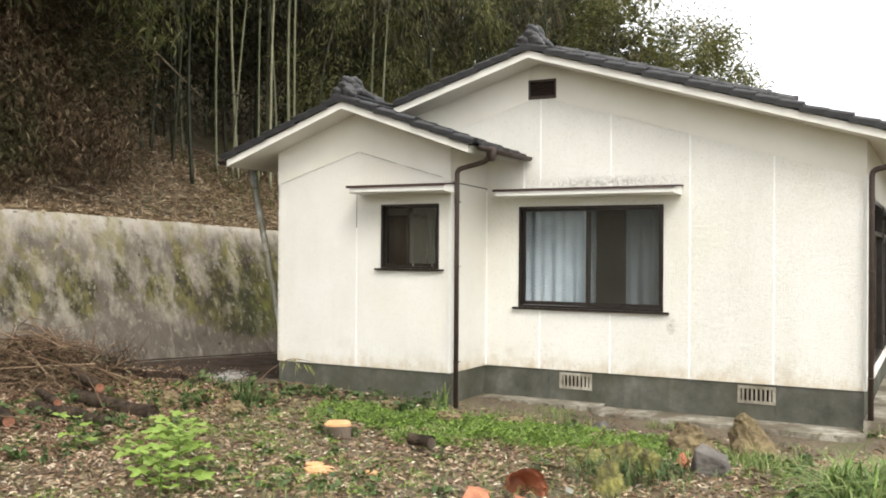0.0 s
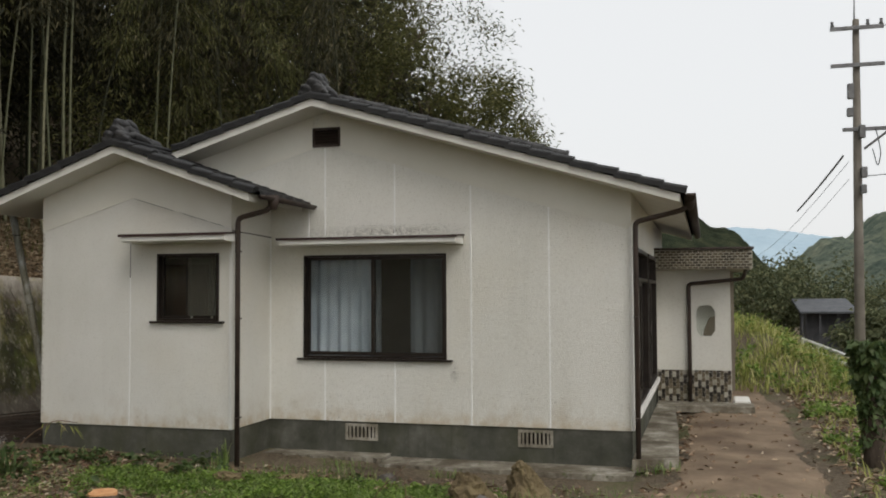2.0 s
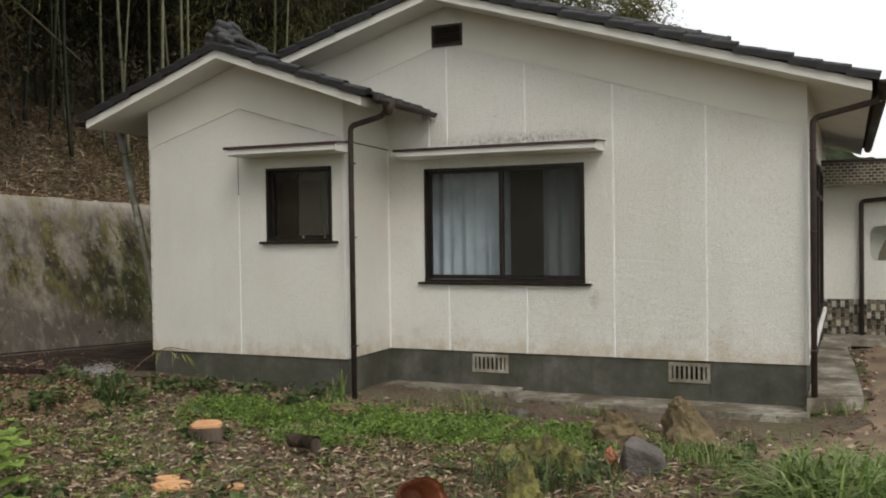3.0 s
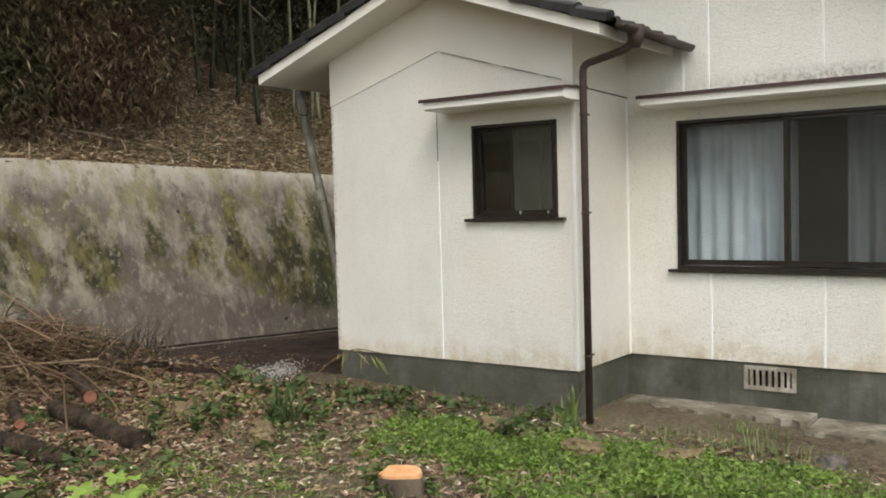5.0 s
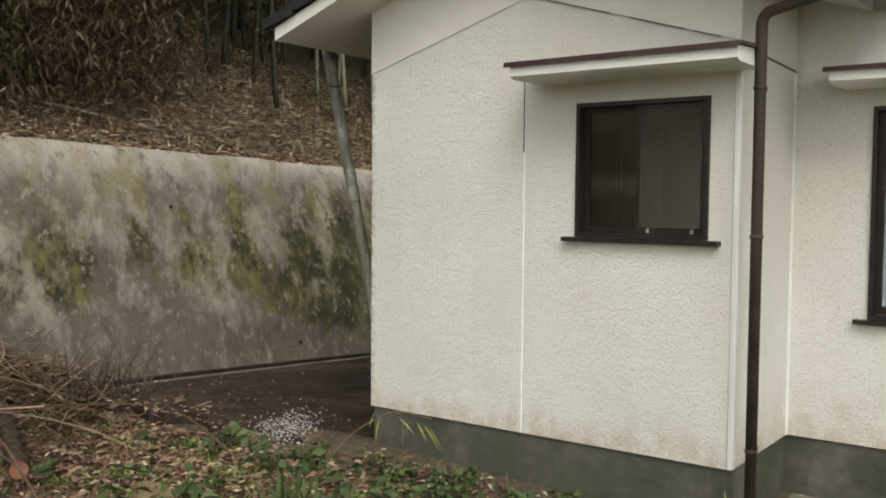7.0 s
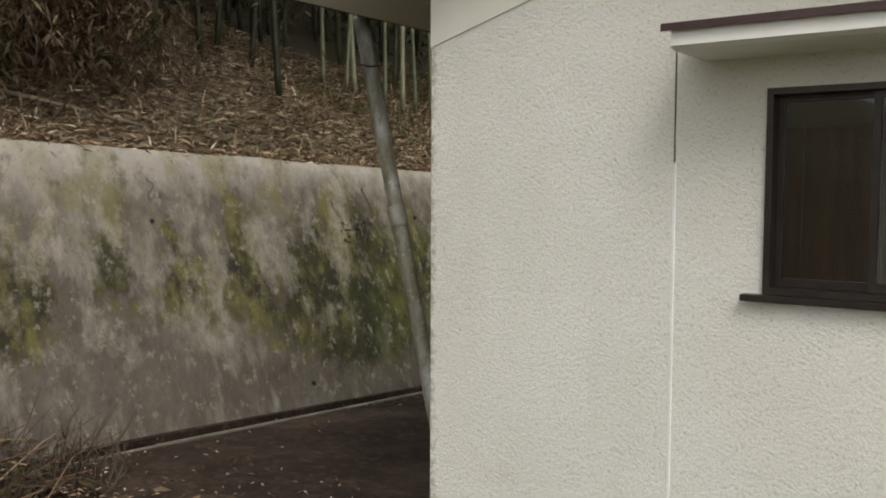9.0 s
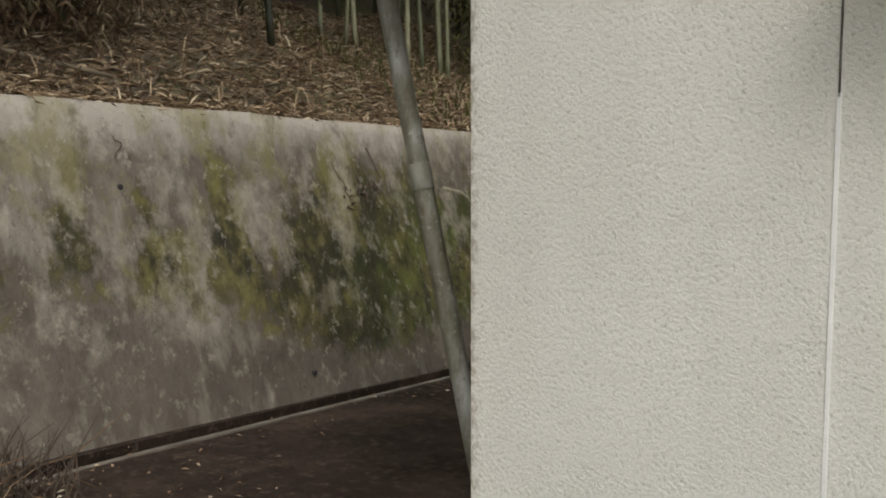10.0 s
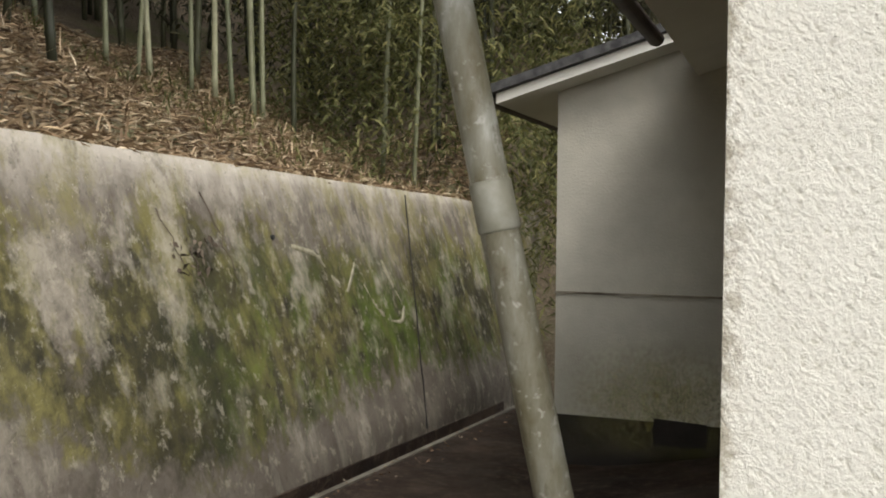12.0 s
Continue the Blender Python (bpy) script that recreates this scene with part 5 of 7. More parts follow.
# ---- leaning pipe at the corner ----
pv = thing("leaning_pipe", (-8.35, 9.15, 0), "mottled grey plastic pipe leaning up to the eaves", "pipe")
P0, P1 = Vector((-8.325, 9.171, -0.02)), Vector((-8.935, 9.06, 2.86))
part("pipe", tube(bmesh.new(), [P0.lerp(P1, s) for s in (0, 0.3, 0.6, 1.0)], 0.043, 20), PVC, pv, smooth=True)
part("coupling", tube(bmesh.new(), [P0.lerp(P1, s) for s in (0.604, 0.606, 0.640, 0.642)], [0.044, 0.047, 0.047, 0.044], 20), TAPE, pv, "paler pipe coupling", True)
bm = bmesh.new()
tube(bm, bent([P0.lerp(P1, 0.905) + Vector((0.046 * math.cos(a), 0.046 * math.sin(a), 0.008 * math.sin(2 * a))) for a in np.linspace(0, math.tau, 14)], 0.01, 1), 0.005, 5)
part("wire_tie", bm, CABLE, pv)

# ---- bamboo grove on the hillside ----


def bamboo(seed, height, bend, leafmat, culmmat, low, label, name="bamboo"):
    """One bamboo plant at the origin: a jointed culm and drooping sprays of leaves."""
    rng = np.random.default_rng(seed)
    th = rng.uniform(0, math.tau)
    out = Vector((math.cos(th), math.sin(th), 0))

    def along(s):
        return Vector((0, 0, height * (s - 0.25 * bend * s ** 3))) + out * (height * bend * s ** 2.6)
    root = thing(name, (0, 0, 0), label, "bamboo", "bamboo grove")
    pts, rad = [], []
    n = int(height / 0.34)
    r0 = 0.038 * rng.uniform(0.8, 1.15)
    for i in range(n + 1):
        s = i / n
        r = r0 * (1 - 0.8 * s) + 0.004
        p = along(s)
        if i:
            pts += [along(s - 0.10 / n), p]
            rad += [r, r * 1.16]
        pts.append(along(min(1, s + 0.08 / n)))
        rad.append(r)
    part("culm", tube(bmesh.new(), pts, rad, 6), culmmat, root, smooth=True)
    cents, dirs = [], []
    for b in range(74):
        s = low + (1 - low) * rng.uniform(0, 1) ** 0.8
        p = np.array(along(s))
        a = rng.uniform(0, math.tau)
        d = np.array([math.cos(a), math.sin(a), rng.uniform(-0.1, 0.6)])
        ln = rng.uniform(0.5, 1.5) * (1.15 - 0.5 * s)
        k = 26
        t = rng.uniform(0.15, 1, k)
        q = p + d * (ln * t)[:, None] - np.array([0, 0, 0.8]) * (ln * t ** 2)[:, None] + rng.normal(0, 0.10, (k, 3))
        cents.append(q)
        dirs.append(np.tile(d * 0.5 + np.array([0, 0, -0.8]), (k, 1)))
    me = leaf_mesh("foliage", np.concatenate(cents), 0.17, 0.030, leafmat, 0.6, 0.8, rng, np.concatenate(dirs))
    place("foliage", me, root)
    return root


GREEN_B = [bamboo(11 + i, 9.5 + i * 0.9, 0.10 + 0.05 * i, SHADELEAF, SHADECULM, 0.26, "tall green bamboo with drooping leaves on the slope") for i in range(4)]
DIM_B = [bamboo(36 + i, 10.0 + i, 0.08 + 0.05 * i, SHADELEAF, SHADECULM, 0.40, "slender bamboo with a green culm toned down as in shade") for i in range(2)]
BARE_B = [bamboo(31 + i, 10.5 + i, 0.07 + 0.04 * i, SHADELEAF, PALECULM, 0.48, "slender bamboo with a bare pale culm") for i in range(2)]
LIT_B = [bamboo(41 + i, 8.0 + i, 0.24 + 0.05 * i, LITLEAF, SHADECULM, 0.40, "arching bamboo with leaves coloured a lit yellow-green") for i in range(2)]
DRY_B = [bamboo(51 + i, 5.2 + i * 0.8, 0.34 + 0.07 * i, LEAFD, DRYCULM, 0.10, "dry brown bamboo bending over the retaining wall") for i in range(3)]


def scatter(protos, spots, scale=(0.85, 1.15), seed=1):
    rng = np.random.default_rng(seed)
    used = set()
    for i, (x, y) in enumerate(spots):
        pr = protos[i % len(protos)]
        k = rng.uniform(*scale)
        m = Matrix.LocRotScale((x, y, zg(x, y) - 0.05), Euler((rng.normal(0, 0.04), rng.normal(0, 0.04), rng.uniform(0, math.tau))), (k, k, k))
        if pr.name not in used:
            used.add(pr.name)
            pr.matrix_basis = m
        else:
            c = copy_thing(pr, m)
            c.matrix_basis = m


def spots(n, x0, x1, y0, y1, seed, keep=None, gap=0.35):
    rng = np.random.default_rng(seed)
    out = []
    tries = 0
    while len(out) < n and tries < n * 60:
        tries += 1
        p = (rng.uniform(x0, x1), rng.uniform(y0, y1))
        if keep and not keep(*p):
            continue
        if all((p[0] - q[0]) ** 2 + (p[1] - q[1]) ** 2 > gap ** 2 for q in out):
            out.append(p)
    return out


scatter(DRY_B, spots(52, -18.5, -13.9, -1.0, 11.2, 3, None, 0.5), (0.8, 1.3), 2)
scatter(BARE_B, [(-16.6, 15.7), (-16.0, 16.2), (-15.7, 16.4), (-15.62, 16.55), (-15.2, 16.8), (-15.0, 17.0), (-14.8, 17.1), (-14.62, 17.3), (-14.52, 17.35), (-13.9, 19.6), (-13.1, 18.9)], (0.9, 1.1), 5)
scatter(DIM_B, spots(30, -20.5, -15.0, 7.8, 20, 4, lambda x, y: not (x > -17.2 and y > 14.5), 0.45), (0.9, 1.1), 6)
scatter(LIT_B, [(-14.3, 13.6), (-14.8, 18.6), (-15.2, 12.4), (-14.2, 10.9), (-13.4, 20.4), (-10.4, 21.3)], (0.9, 1.1), 15)
scatter(GREEN_B, spots(44, -23, -16.2, 2, 20, 6, None, 0.8) + spots(50, -19, -6, 20.2, 31, 8, lambda x, y: x < -8.6 - 0.22 * (y - 20), 0.8), (0.8, 1.2), 7)

# fallen and leaning dead culms
for a, b in (((-14.6, 7.6, 5.6), (-13.3, 8.6, 4.5)), ((-15.5, 3.5, 4.6), (-13.5, 5.8, 3.0)), ((-15.0, 5.0, 3.9), (-13.0, 7.0, 2.6)), ((-15.6, 9.5, 6.6), (-14.4, 11.6, 5.6)), ((-14.6, 9.0, 2.95), (-13.0, 10.6, 2.50)), ((-14.2, 12.2, 2.95), (-12.9, 10.9, 2.45)), ((-16.5, 12, 7.6), (-14.6, 14.2, 5.0)), ((-15.2, 6.2, 7.4), (-13.6, 8.2, 5.0))):
    a, b = Vector(a), Vector(b)
    t = thing("fallen_bamboo", b, "dead brown bamboo pole leaning among the grove", "bamboo pole", "dead bamboo poles")
    part("culm", tube(bmesh.new(), [a + (b - a) * (-0.8), a, a.lerp(b, 0.5) + Vector((0, 0, 0.05)), b], [0.03, 0.028, 0.025, 0.018], 7), DRYCULM, t, smooth=True)


def stuff(name, me, label, category):
    return tagged(new(name, me), label, category, kind="stuff")


# dead leaf curtain over the slope, and the dense shade foliage behind
rng = np.random.default_rng(21)
n = 800
cx, cy = rng.uniform(-18.0, -13.6, n), rng.uniform(-1, 11.8, n)
cz = ground_z(cx, cy) + rng.uniform(0.25, 1, n) ** 1.0 * (5.6 + 0.4 * np.sin(cy * 1.3)) * (0.40 + 0.60 * smooth01(-13.4, -15.5, cx))
cen = np.repeat(np.stack([cx, cy, cz], 1), 120, 0) + rng.normal(0, 1, (n * 120, 3)) * np.array([0.25, 0.25, 0.30])
stuff("dry_thicket", leaf_mesh("dry_thicket", cen, 0.15, 0.030, LEAFD, 0.55, 1.0, rng), "tangled dry brown bamboo foliage hanging over the slope", "thicket")
n = 560
cx, cy = rng.uniform(-16.0, -13.2, n), rng.uniform(-1, 11.2, n)
cz = ground_z(cx, cy) + rng.uniform(0.05, 1, n) * 2.0
cen = np.repeat(np.stack([cx, cy, cz], 1), 90, 0) + rng.normal(0, 1, (n * 90, 3)) * np.array([0.22, 0.22, 0.34])
stuff("dry_thicket", leaf_mesh("dry_thicket", cen, 0.14, 0.026, LEAFD, 0.7, 0.8, rng), "low dry brown thicket at the foot of the grove", "thicket")
n = 2300
cx, cy = rng.uniform(-26, -16.0, n), rng.uniform(-2, 22, n)
cz = ground_z(cx, cy) + rng.uniform(0.1, 1, n) * 9.5
cen = np.repeat(np.stack([cx, cy, cz], 1), 55, 0) + rng.normal(0, 1, (n * 55, 3)) * 0.45
stuff("hillside_foliage", leaf_mesh("hillside_foliage", cen, 0.21, 0.05, SHADETREELEAF, 0.6, 0.9, rng), "dense green foliage of the hillside grove, coloured as in shade", "foliage")
n = 900
cx, cy = rng.uniform(-24, -4.8, n), rng.uniform(21, 36, n)
ok = cx < -7.4 - 0.16 * (cy - 19)
cx, cy = cx[ok], cy[ok]
n = len(cx)
cz = ground_z(cx, cy) + rng.uniform(0.05, 1, n) * (6.0 - 1.5 * smooth01(-11, -6, cx))
cen = np.repeat(np.stack([cx, cy, cz], 1), 60, 0) + rng.normal(0, 1, (n * 60, 3)) * 0.36
stuff("hillside_foliage", leaf_mesh("hillside_foliage", cen, 0.19, 0.045, SHADETREELEAF, 0.6, 0.9, rng), "dense green foliage of the wood behind the house, coloured as in shade", "foliage")
n = 300
cx, cy = rng.uniform(-16.0, -11.0, n), rng.uniform(18.2, 24, n)
cz = ground_z(cx, cy) + rng.uniform(0.05, 1, n) * 3.6
cen = np.repeat(np.stack([cx, cy, cz], 1), 70, 0) + rng.normal(0, 1, (n * 70, 3)) * 0.32
stuff("undergrowth", leaf_mesh("undergrowth", cen, 0.17, 0.035, LITLEAF, 0.5, 1.0, rng), "green undergrowth between the bamboo, coloured as lit", "undergrowth")
n = 420
cx, cy = rng.uniform(-18.5, -14.8, n), rng.uniform(10.5, 20, n)
keep = (cy < 14.5) | (cx < -17.0)
cx, cy = cx[keep], cy[keep]
n = len(cx)
cz = ground_z(cx, cy) + 1.2 + rng.uniform(0, 1, n) * 5.5
cen = np.repeat(np.stack([cx, cy, cz], 1), 90, 0) + rng.normal(0, 1, (n * 90, 3)) * 0.28
stuff("undergrowth", leaf_mesh("undergrowth", cen, 0.16, 0.032, SHADELEAF, 0.6, 1.0, rng), "green foliage hanging between the bamboo, coloured as in shade", "undergrowth")
n = 1500
cx = -12.3 - 4.0 * rng.uniform(0, 1, n)
cy = rng.uniform(14.5, 21, n)
stuff("slope_grass", blade_mesh("slope_grass", np.stack([cx, cy, ground_z(cx, cy)], 1), 0.30, 0.02, LITLEAF, 1.1, rng), "pale green bamboo grass on the slope", "grass")
# straw-coloured litter on the slope above the wall
n = 56000
cx = -12.1 - 5.5 * rng.uniform(0, 1, n) ** 1.5
cy = rng.uniform(1, 21, n)
cen = np.stack([cx, cy, ground_z(cx, cy) + rng.uniform(0.0, 0.10, n)], 1)
stuff("slope_litter", leaf_mesh("slope_litter", cen, 0.155, 0.018, STRAW, -0.05, 1.0, rng, zvar=0.3), "straw-coloured dead bamboo leaves covering the slope", "leaf litter")
n = 2200
cx = -12.25 - 4.5 * rng.uniform(0, 1, n) ** 1.2
cy = rng.uniform(6, 21, n)
cen = np.stack([cx, cy, ground_z(cx, cy)], 1)
stuff("slope_grass", blade_mesh("slope_grass", cen, 0.34, 0.016, STRAW, 1.15, rng), "dry grass and bamboo grass on the slope", "grass")

# high canopy of the grove over wall and yard, also placed to darken them
n = 640
cx, cy = rng.uniform(-17.5, -11.4, n), rng.uniform(-4, 13.0, n)
cz = 6.6 + 0.25 * (-11.6 - cx) + rng.uniform(0, 1, n) * 3.2 + 0.6 * np.sin(cy * 1.1)
cen = np.repeat(np.stack([cx, cy, cz], 1), 110, 0) + rng.normal(0, 1, (n * 110, 3)) * np.array([0.42, 0.42, 0.34])
stuff("canopy_foliage", leaf_mesh("canopy_foliage", cen, 0.19, 0.036, SHADELEAF, 0.65, 0.9, rng), "high bamboo foliage arching out over the wall, placed to shade it", "foliage")

# upper layer out of view, added only to block sky light
n = 760
cx, cy = rng.uniform(-16.0, -9.6, n), rng.uniform(-6, 7.5, n)
cz = 8.3 + rng.uniform(0, 1, n) * 2.2
cen = np.repeat(np.stack([cx, cy, cz], 1), 100, 0) + rng.normal(0, 1, (n * 100, 3)) * np.array([0.45, 0.45, 0.30])
stuff("canopy_foliage", leaf_mesh("canopy_foliage", cen, 0.20, 0.04, SHADELEAF, 0.65, 0.9, rng), "unseen upper bamboo foliage added to shade the foot of the slope", "foliage")
n = 70
cx, cy = rng.uniform(-13.4, -12.4, n), rng.uniform(8.0, 11.0, n)
cz = 7.9 - 0.8 * np.abs(cy - 9.4) + rng.uniform(-1.3, 0.9, n)
cen = np.repeat(np.stack([cx, cy, cz], 1), 46, 0) + rng.normal(0, 1, (n * 46, 3)) * np.array([0.22, 0.22, 0.26])
stuff("bamboo_spray", leaf_mesh("bamboo_spray", cen, 0.24, 0.042, LITLEAF, 0.75, 0.8, rng), "lit yellow-green bamboo sprays hanging at the edge of the grove", "foliage")
# deep wood closing the slope behind
n = 1100
cx, cy = rng.uniform(-32, -10.5, n), rng.uniform(29, 37, n)
side = rng.uniform(0, 1, n) < 0.5
cx = np.where(side, rng.uniform(-31, -25, n), cx)
cy = np.where(side, rng.uniform(-6, 32, n), cy)
cz = ground_z(cx, cy) + rng.uniform(0.0, 1, n) * (10.5 - 3.5 * smooth01(-16, -10.5, cx))
cen = np.repeat(np.stack([cx, cy, cz], 1), 46, 0) + rng.normal(0, 1, (n * 46, 3)) * 0.7
stuff("deep_wood", leaf_mesh("deep_wood", cen, 0.46, 0.20, SHADETREELEAF, 0.6, 0.9, rng), "deep shaded wood on the hillside behind the grove", "wood")

# dead climber stems left on the face of the wall
vines = thing("dead_climber", (-11.5, 12.2, 0.4), "dark dead climber stems clinging to the concrete", "climbing plant")
for y0, z0, ln, sl in ((12.0, 1.80, 0.5, 0.4), (12.5, 1.92, 0.6, 0.35), (12.25, 1.55, 0.4, 0.3), (9.9, 2.0, 0.2, -0.1)):
    pts = []
    for k in range(9):
        z = z0 - ln * k / 8
        y = y0 + sl * ln * k / 8 + 0.06 * noise.noise((k * 0.8, y0 * 7, 0))
        pts.append((-11.38 - 0.305 * z + 0.016, y, z))
    part("stem", tube(bmesh.new(), pts, [0.005 - 0.0004 * k for k in range(9)], 5), BARK, vines)
lv = rng.uniform(0, 1, (34, 2))
zz_ = 1.35 + 0.28 * lv[:, 1]
place("dead_leaves", leaf_mesh("dead_leaves", np.stack([-11.38 - 0.305 * zz_ + 0.02, 12.05 + 0.45 * lv[:, 0], zz_], 1), 0.07, 0.03, BARK, 0.6, 0.6, rng), vines)

# ---- trees ----


def tree(x, y, h, r, leafmat, n_leaves, leaf, seed, label, name="tree", base=None):
    rng = np.random.default_rng(seed)
    z0 = zg(x, y) if base is None else base
    t = thing(name, (x, y, z0), label, "tree")
    bm = bmesh.new()
    top = h * 0.58
    tube(bm, [(x, y, z0 - 0.2), (x + 0.1, y, z0 + top * 0.5), (x - 0.1, y + 0.1, z0 + top)], [h * 0.016, h * 0.011, h * 0.005], 8)
    for i in range(9):
        a = rng.uniform(0, math.tau)
        s = rng.uniform(0.35, 0.95)
        p = Vector((x, y, z0 + top * s))
        q = p + Vector((math.cos(a) * r * rng.uniform(0.5, 0.9), math.sin(a) * r * rng.uniform(0.5, 0.9), h * rng.uniform(0.08, 0.28)))
        tube(bm, [p, p.lerp(q, 0.5) + Vector((0, 0, 0.1)), q], [h * 0.012, h * 0.007, h * 0.003], 6)
    part("trunk", bm, BARK, t, smooth=True)
    k = 55
    cl = rng.normal(0, 1, (k, 3))
    cl /= np.linalg.norm(cl, axis=1)[:, None]
    cl = cl * (rng.uniform(0.35, 1, k) ** 0.5)[:, None] * np.array([r, r, h * 0.34]) + np.array([x, y, z0 + h * 0.64])
    cen = np.repeat(cl, n_leaves // k, 0)
    cen = cen + rng.normal(0, 1, cen.shape) * r * 0.14
    place("crown", leaf_mesh("crown", cen, leaf, leaf * (0.45 if leaf > 0.2 else 0.26), leafmat, 0.3, 1.0, rng), t)
    return t


for i, (x, y, h, r) in enumerate(((-6.1, 23.0, 7.4, 1.7), (-7.9, 24.0, 9.6, 2.2), (-10.6, 25, 10.5, 2.6), (-7.2, 26.5, 8.0, 1.8), (-14.0, 24.5, 11.0, 2.9), (-5.0, 24.0, 5.2, 1.2))):
    tree(x, y, h, r, LITLEAF, 11000, 0.14, 70 + i, "brownish green tree at the edge of the wood")
for i, (x, y, h, r, b) in enumerate(((2.6, 46, 5.6, 2.3, -1.8), (4.7, 49, 6.0, 2.4, -1.8), (6.5, 30, 3.6, 1.5, -1.6), (7.7, 33, 3.6, 1.7, -1.6), (5.0, 33, 3.0, 1.3, -1.2), (0.6, 50, 4.6, 2.0, -1.8), (9.5, 38, 4.4, 2.0, -1.8), (10.5, 30, 3.5, 1.6, -1.7), (13.0, 44, 5, 2.4, -1.8), (8.6, 52, 5.0, 2.4, -1.8))):
    tree(x, y, h * (0.88 if i < 2 else 0.8), r, VALLEYLEAF, 4200, 0.24, 90 + i, "rounded dark green tree in the valley", base=b)

# ---- distance ----


def ridge_mesh(x0, x1, y0, y1, prof, material, seed):
    """A long hill whose crest follows prof, with a lumpy wooded surface."""
    nx, ny = 220, 60
    verts, faces = [], []
    for i in range(nx + 1):
        x = x0 + (x1 - x0) * i / nx
        for j in range(ny + 1):
            t = j / ny
            y = y0 + (y1 - y0) * t
            hgt = prof((x - x0) / (x1 - x0)) * math.sin(min(1, t * 1.15) * math.pi / 2)
            hgt += (1.6 * noise.noise((x * 0.06 + seed, y * 0.06, 0)) + 1.3 * abs(noise.noise((x * 0.22, y * 0.22, seed))) + 0.8 * abs(noise.noise((x * 0.6, y * 0.6, seed)))) * min(1.6, (y1 - y0) / 100) * min(1, t * 4)
            verts.append((x, y, -2 + hgt))
    for i in range(nx):
        for j in range(ny):
            a = i * (ny + 1) + j
            faces.append((a, a + 1, a + ny + 2, a + ny + 1))
    return mesh_np("hill", verts, faces, material, True)


def hill(me, label):
    return tagged(new("backdrop", me), label, "hill", kind="structure")


hill(ridge_mesh(-60, 14, 110, 170, lambda u: float(np.interp(u, (0, 0.76, 0.88, 1), (17, 17, 12, 2))) + 0.6 * math.sin(u * 60), HILLDARK, 3), "dark wooded hill beyond the house")
hill(ridge_mesh(8, 208, 120, 260, lambda u: float(np.interp(u, (0, 0.05, 0.13, 0.18, 0.4, 1), (2, 9, 17, 22, 38, 46))) + 0.9 * math.sin(u * 90), HAZEHILL, 9), "green wooded hillside across the valley, paled by haze")
hill(ridge_mesh(-300, 900, 1100, 1500, lambda u: 84 + 10 * math.sin(u * 9) + 5 * math.sin(u * 23 + 1), FAR, 5), "hazy blue mountain range in the distance")

# ---- utility pole and cables ----
pole = thing("utility_pole", (2.72, 22, -1.2), "tall grey concrete utility pole with steel crossarms", "utility pole")
part("shaft", tube(bmesh.new(), [(2.76, 22, -1.6), (2.80, 22, 1.5), (2.87, 22, 8.0)], [0.125, 0.11, 0.072], 14), GREYPOLE, pole, smooth=True)
part("spike", tube(bmesh.new(), [(2.84, 22, 8.0), (2.85, 22, 8.62)], [0.02, 0.008], 6), STEEL, pole)
for x0, x1, z in ((2.30, 3.43, 7.78), (2.30, 3.43, 6.93), (2.52, 3.68, 5.46)):
    arm = part("crossarm", boxes((x0, x1, 21.83, 21.90, z - 0.04, z + 0.04)), STEEL, pole)
    for x in (x0 + 0.05, x0 + 0.8, x1 - 0.05):
        if z > 7:
            part("insulator", tube(bmesh.new(), [(x, 21.86, z + 0.04), (x, 21.86, z + 0.08), (x, 21.86, z + 0.1), (x, 21.86, z + 0.17)], [0.03, 0.05, 0.03, 0.035], 8), STEEL, arm)
for x, z, h in ((2.70, 6.15, 0.35), (2.92, 5.25, 0.3), (2.68, 5.75, 0.2), (2.94, 4.35, 0.25), (2.92, 4.0, 0.2)):
    part("fitting", boxes((x - 0.07, x + 0.07, 21.78, 21.9, z, z + h), bevel=0.02), STEEL, pole)
part("jumper", tube(bmesh.new(), bent([(3.2, 21.8, 5.45), (3.3, 21.8, 4.9), (3.22, 21.8, 4.55), (3.12, 21.8, 5.0)], 0.15), 0.012, 5), CABLE, pole)
part("stay", tube(bmesh.new(), [(2.95, 21.8, 5.0), (3.6, 21.8, 5.5)], 0.03, 6), STEEL, pole)


def cable(pts, r):
    bm = bmesh.new()
    a, b, sag = Vector(pts[0]), Vector(pts[1]), pts[2]
    tube(bm, [a.lerp(b, s / 14) - Vector((0, 0, sag * 4 * (s / 14) * (1 - s / 14))) for s in range(15)], r, 5)
    return tagged(obj("overhead_cable", bm, CABLE), "thin black overhead cable strung from the pole", "cable", "overhead cables")


cable(((2.65, 22, 4.75), (1.6, 90, 5.0), 1.2), 0.007)
cable(((2.65, 22, 4.35), (1.75, 90, 4.6), 1.3), 0.006)
cable(((2.35, 20.6, 4.70), (1.98, 27.0, 4.05), 0.03), 0.022)
cable(((3.4, 22, 5.5), (9, 14, 6.3), 0.3), 0.012)
cable(((2.9, 22, 4.4), (10, 13, 5.4), 0.4), 0.010)
cable(((3.4, 22, 7.8), (10, 14, 9.6), 0.4), 0.008)

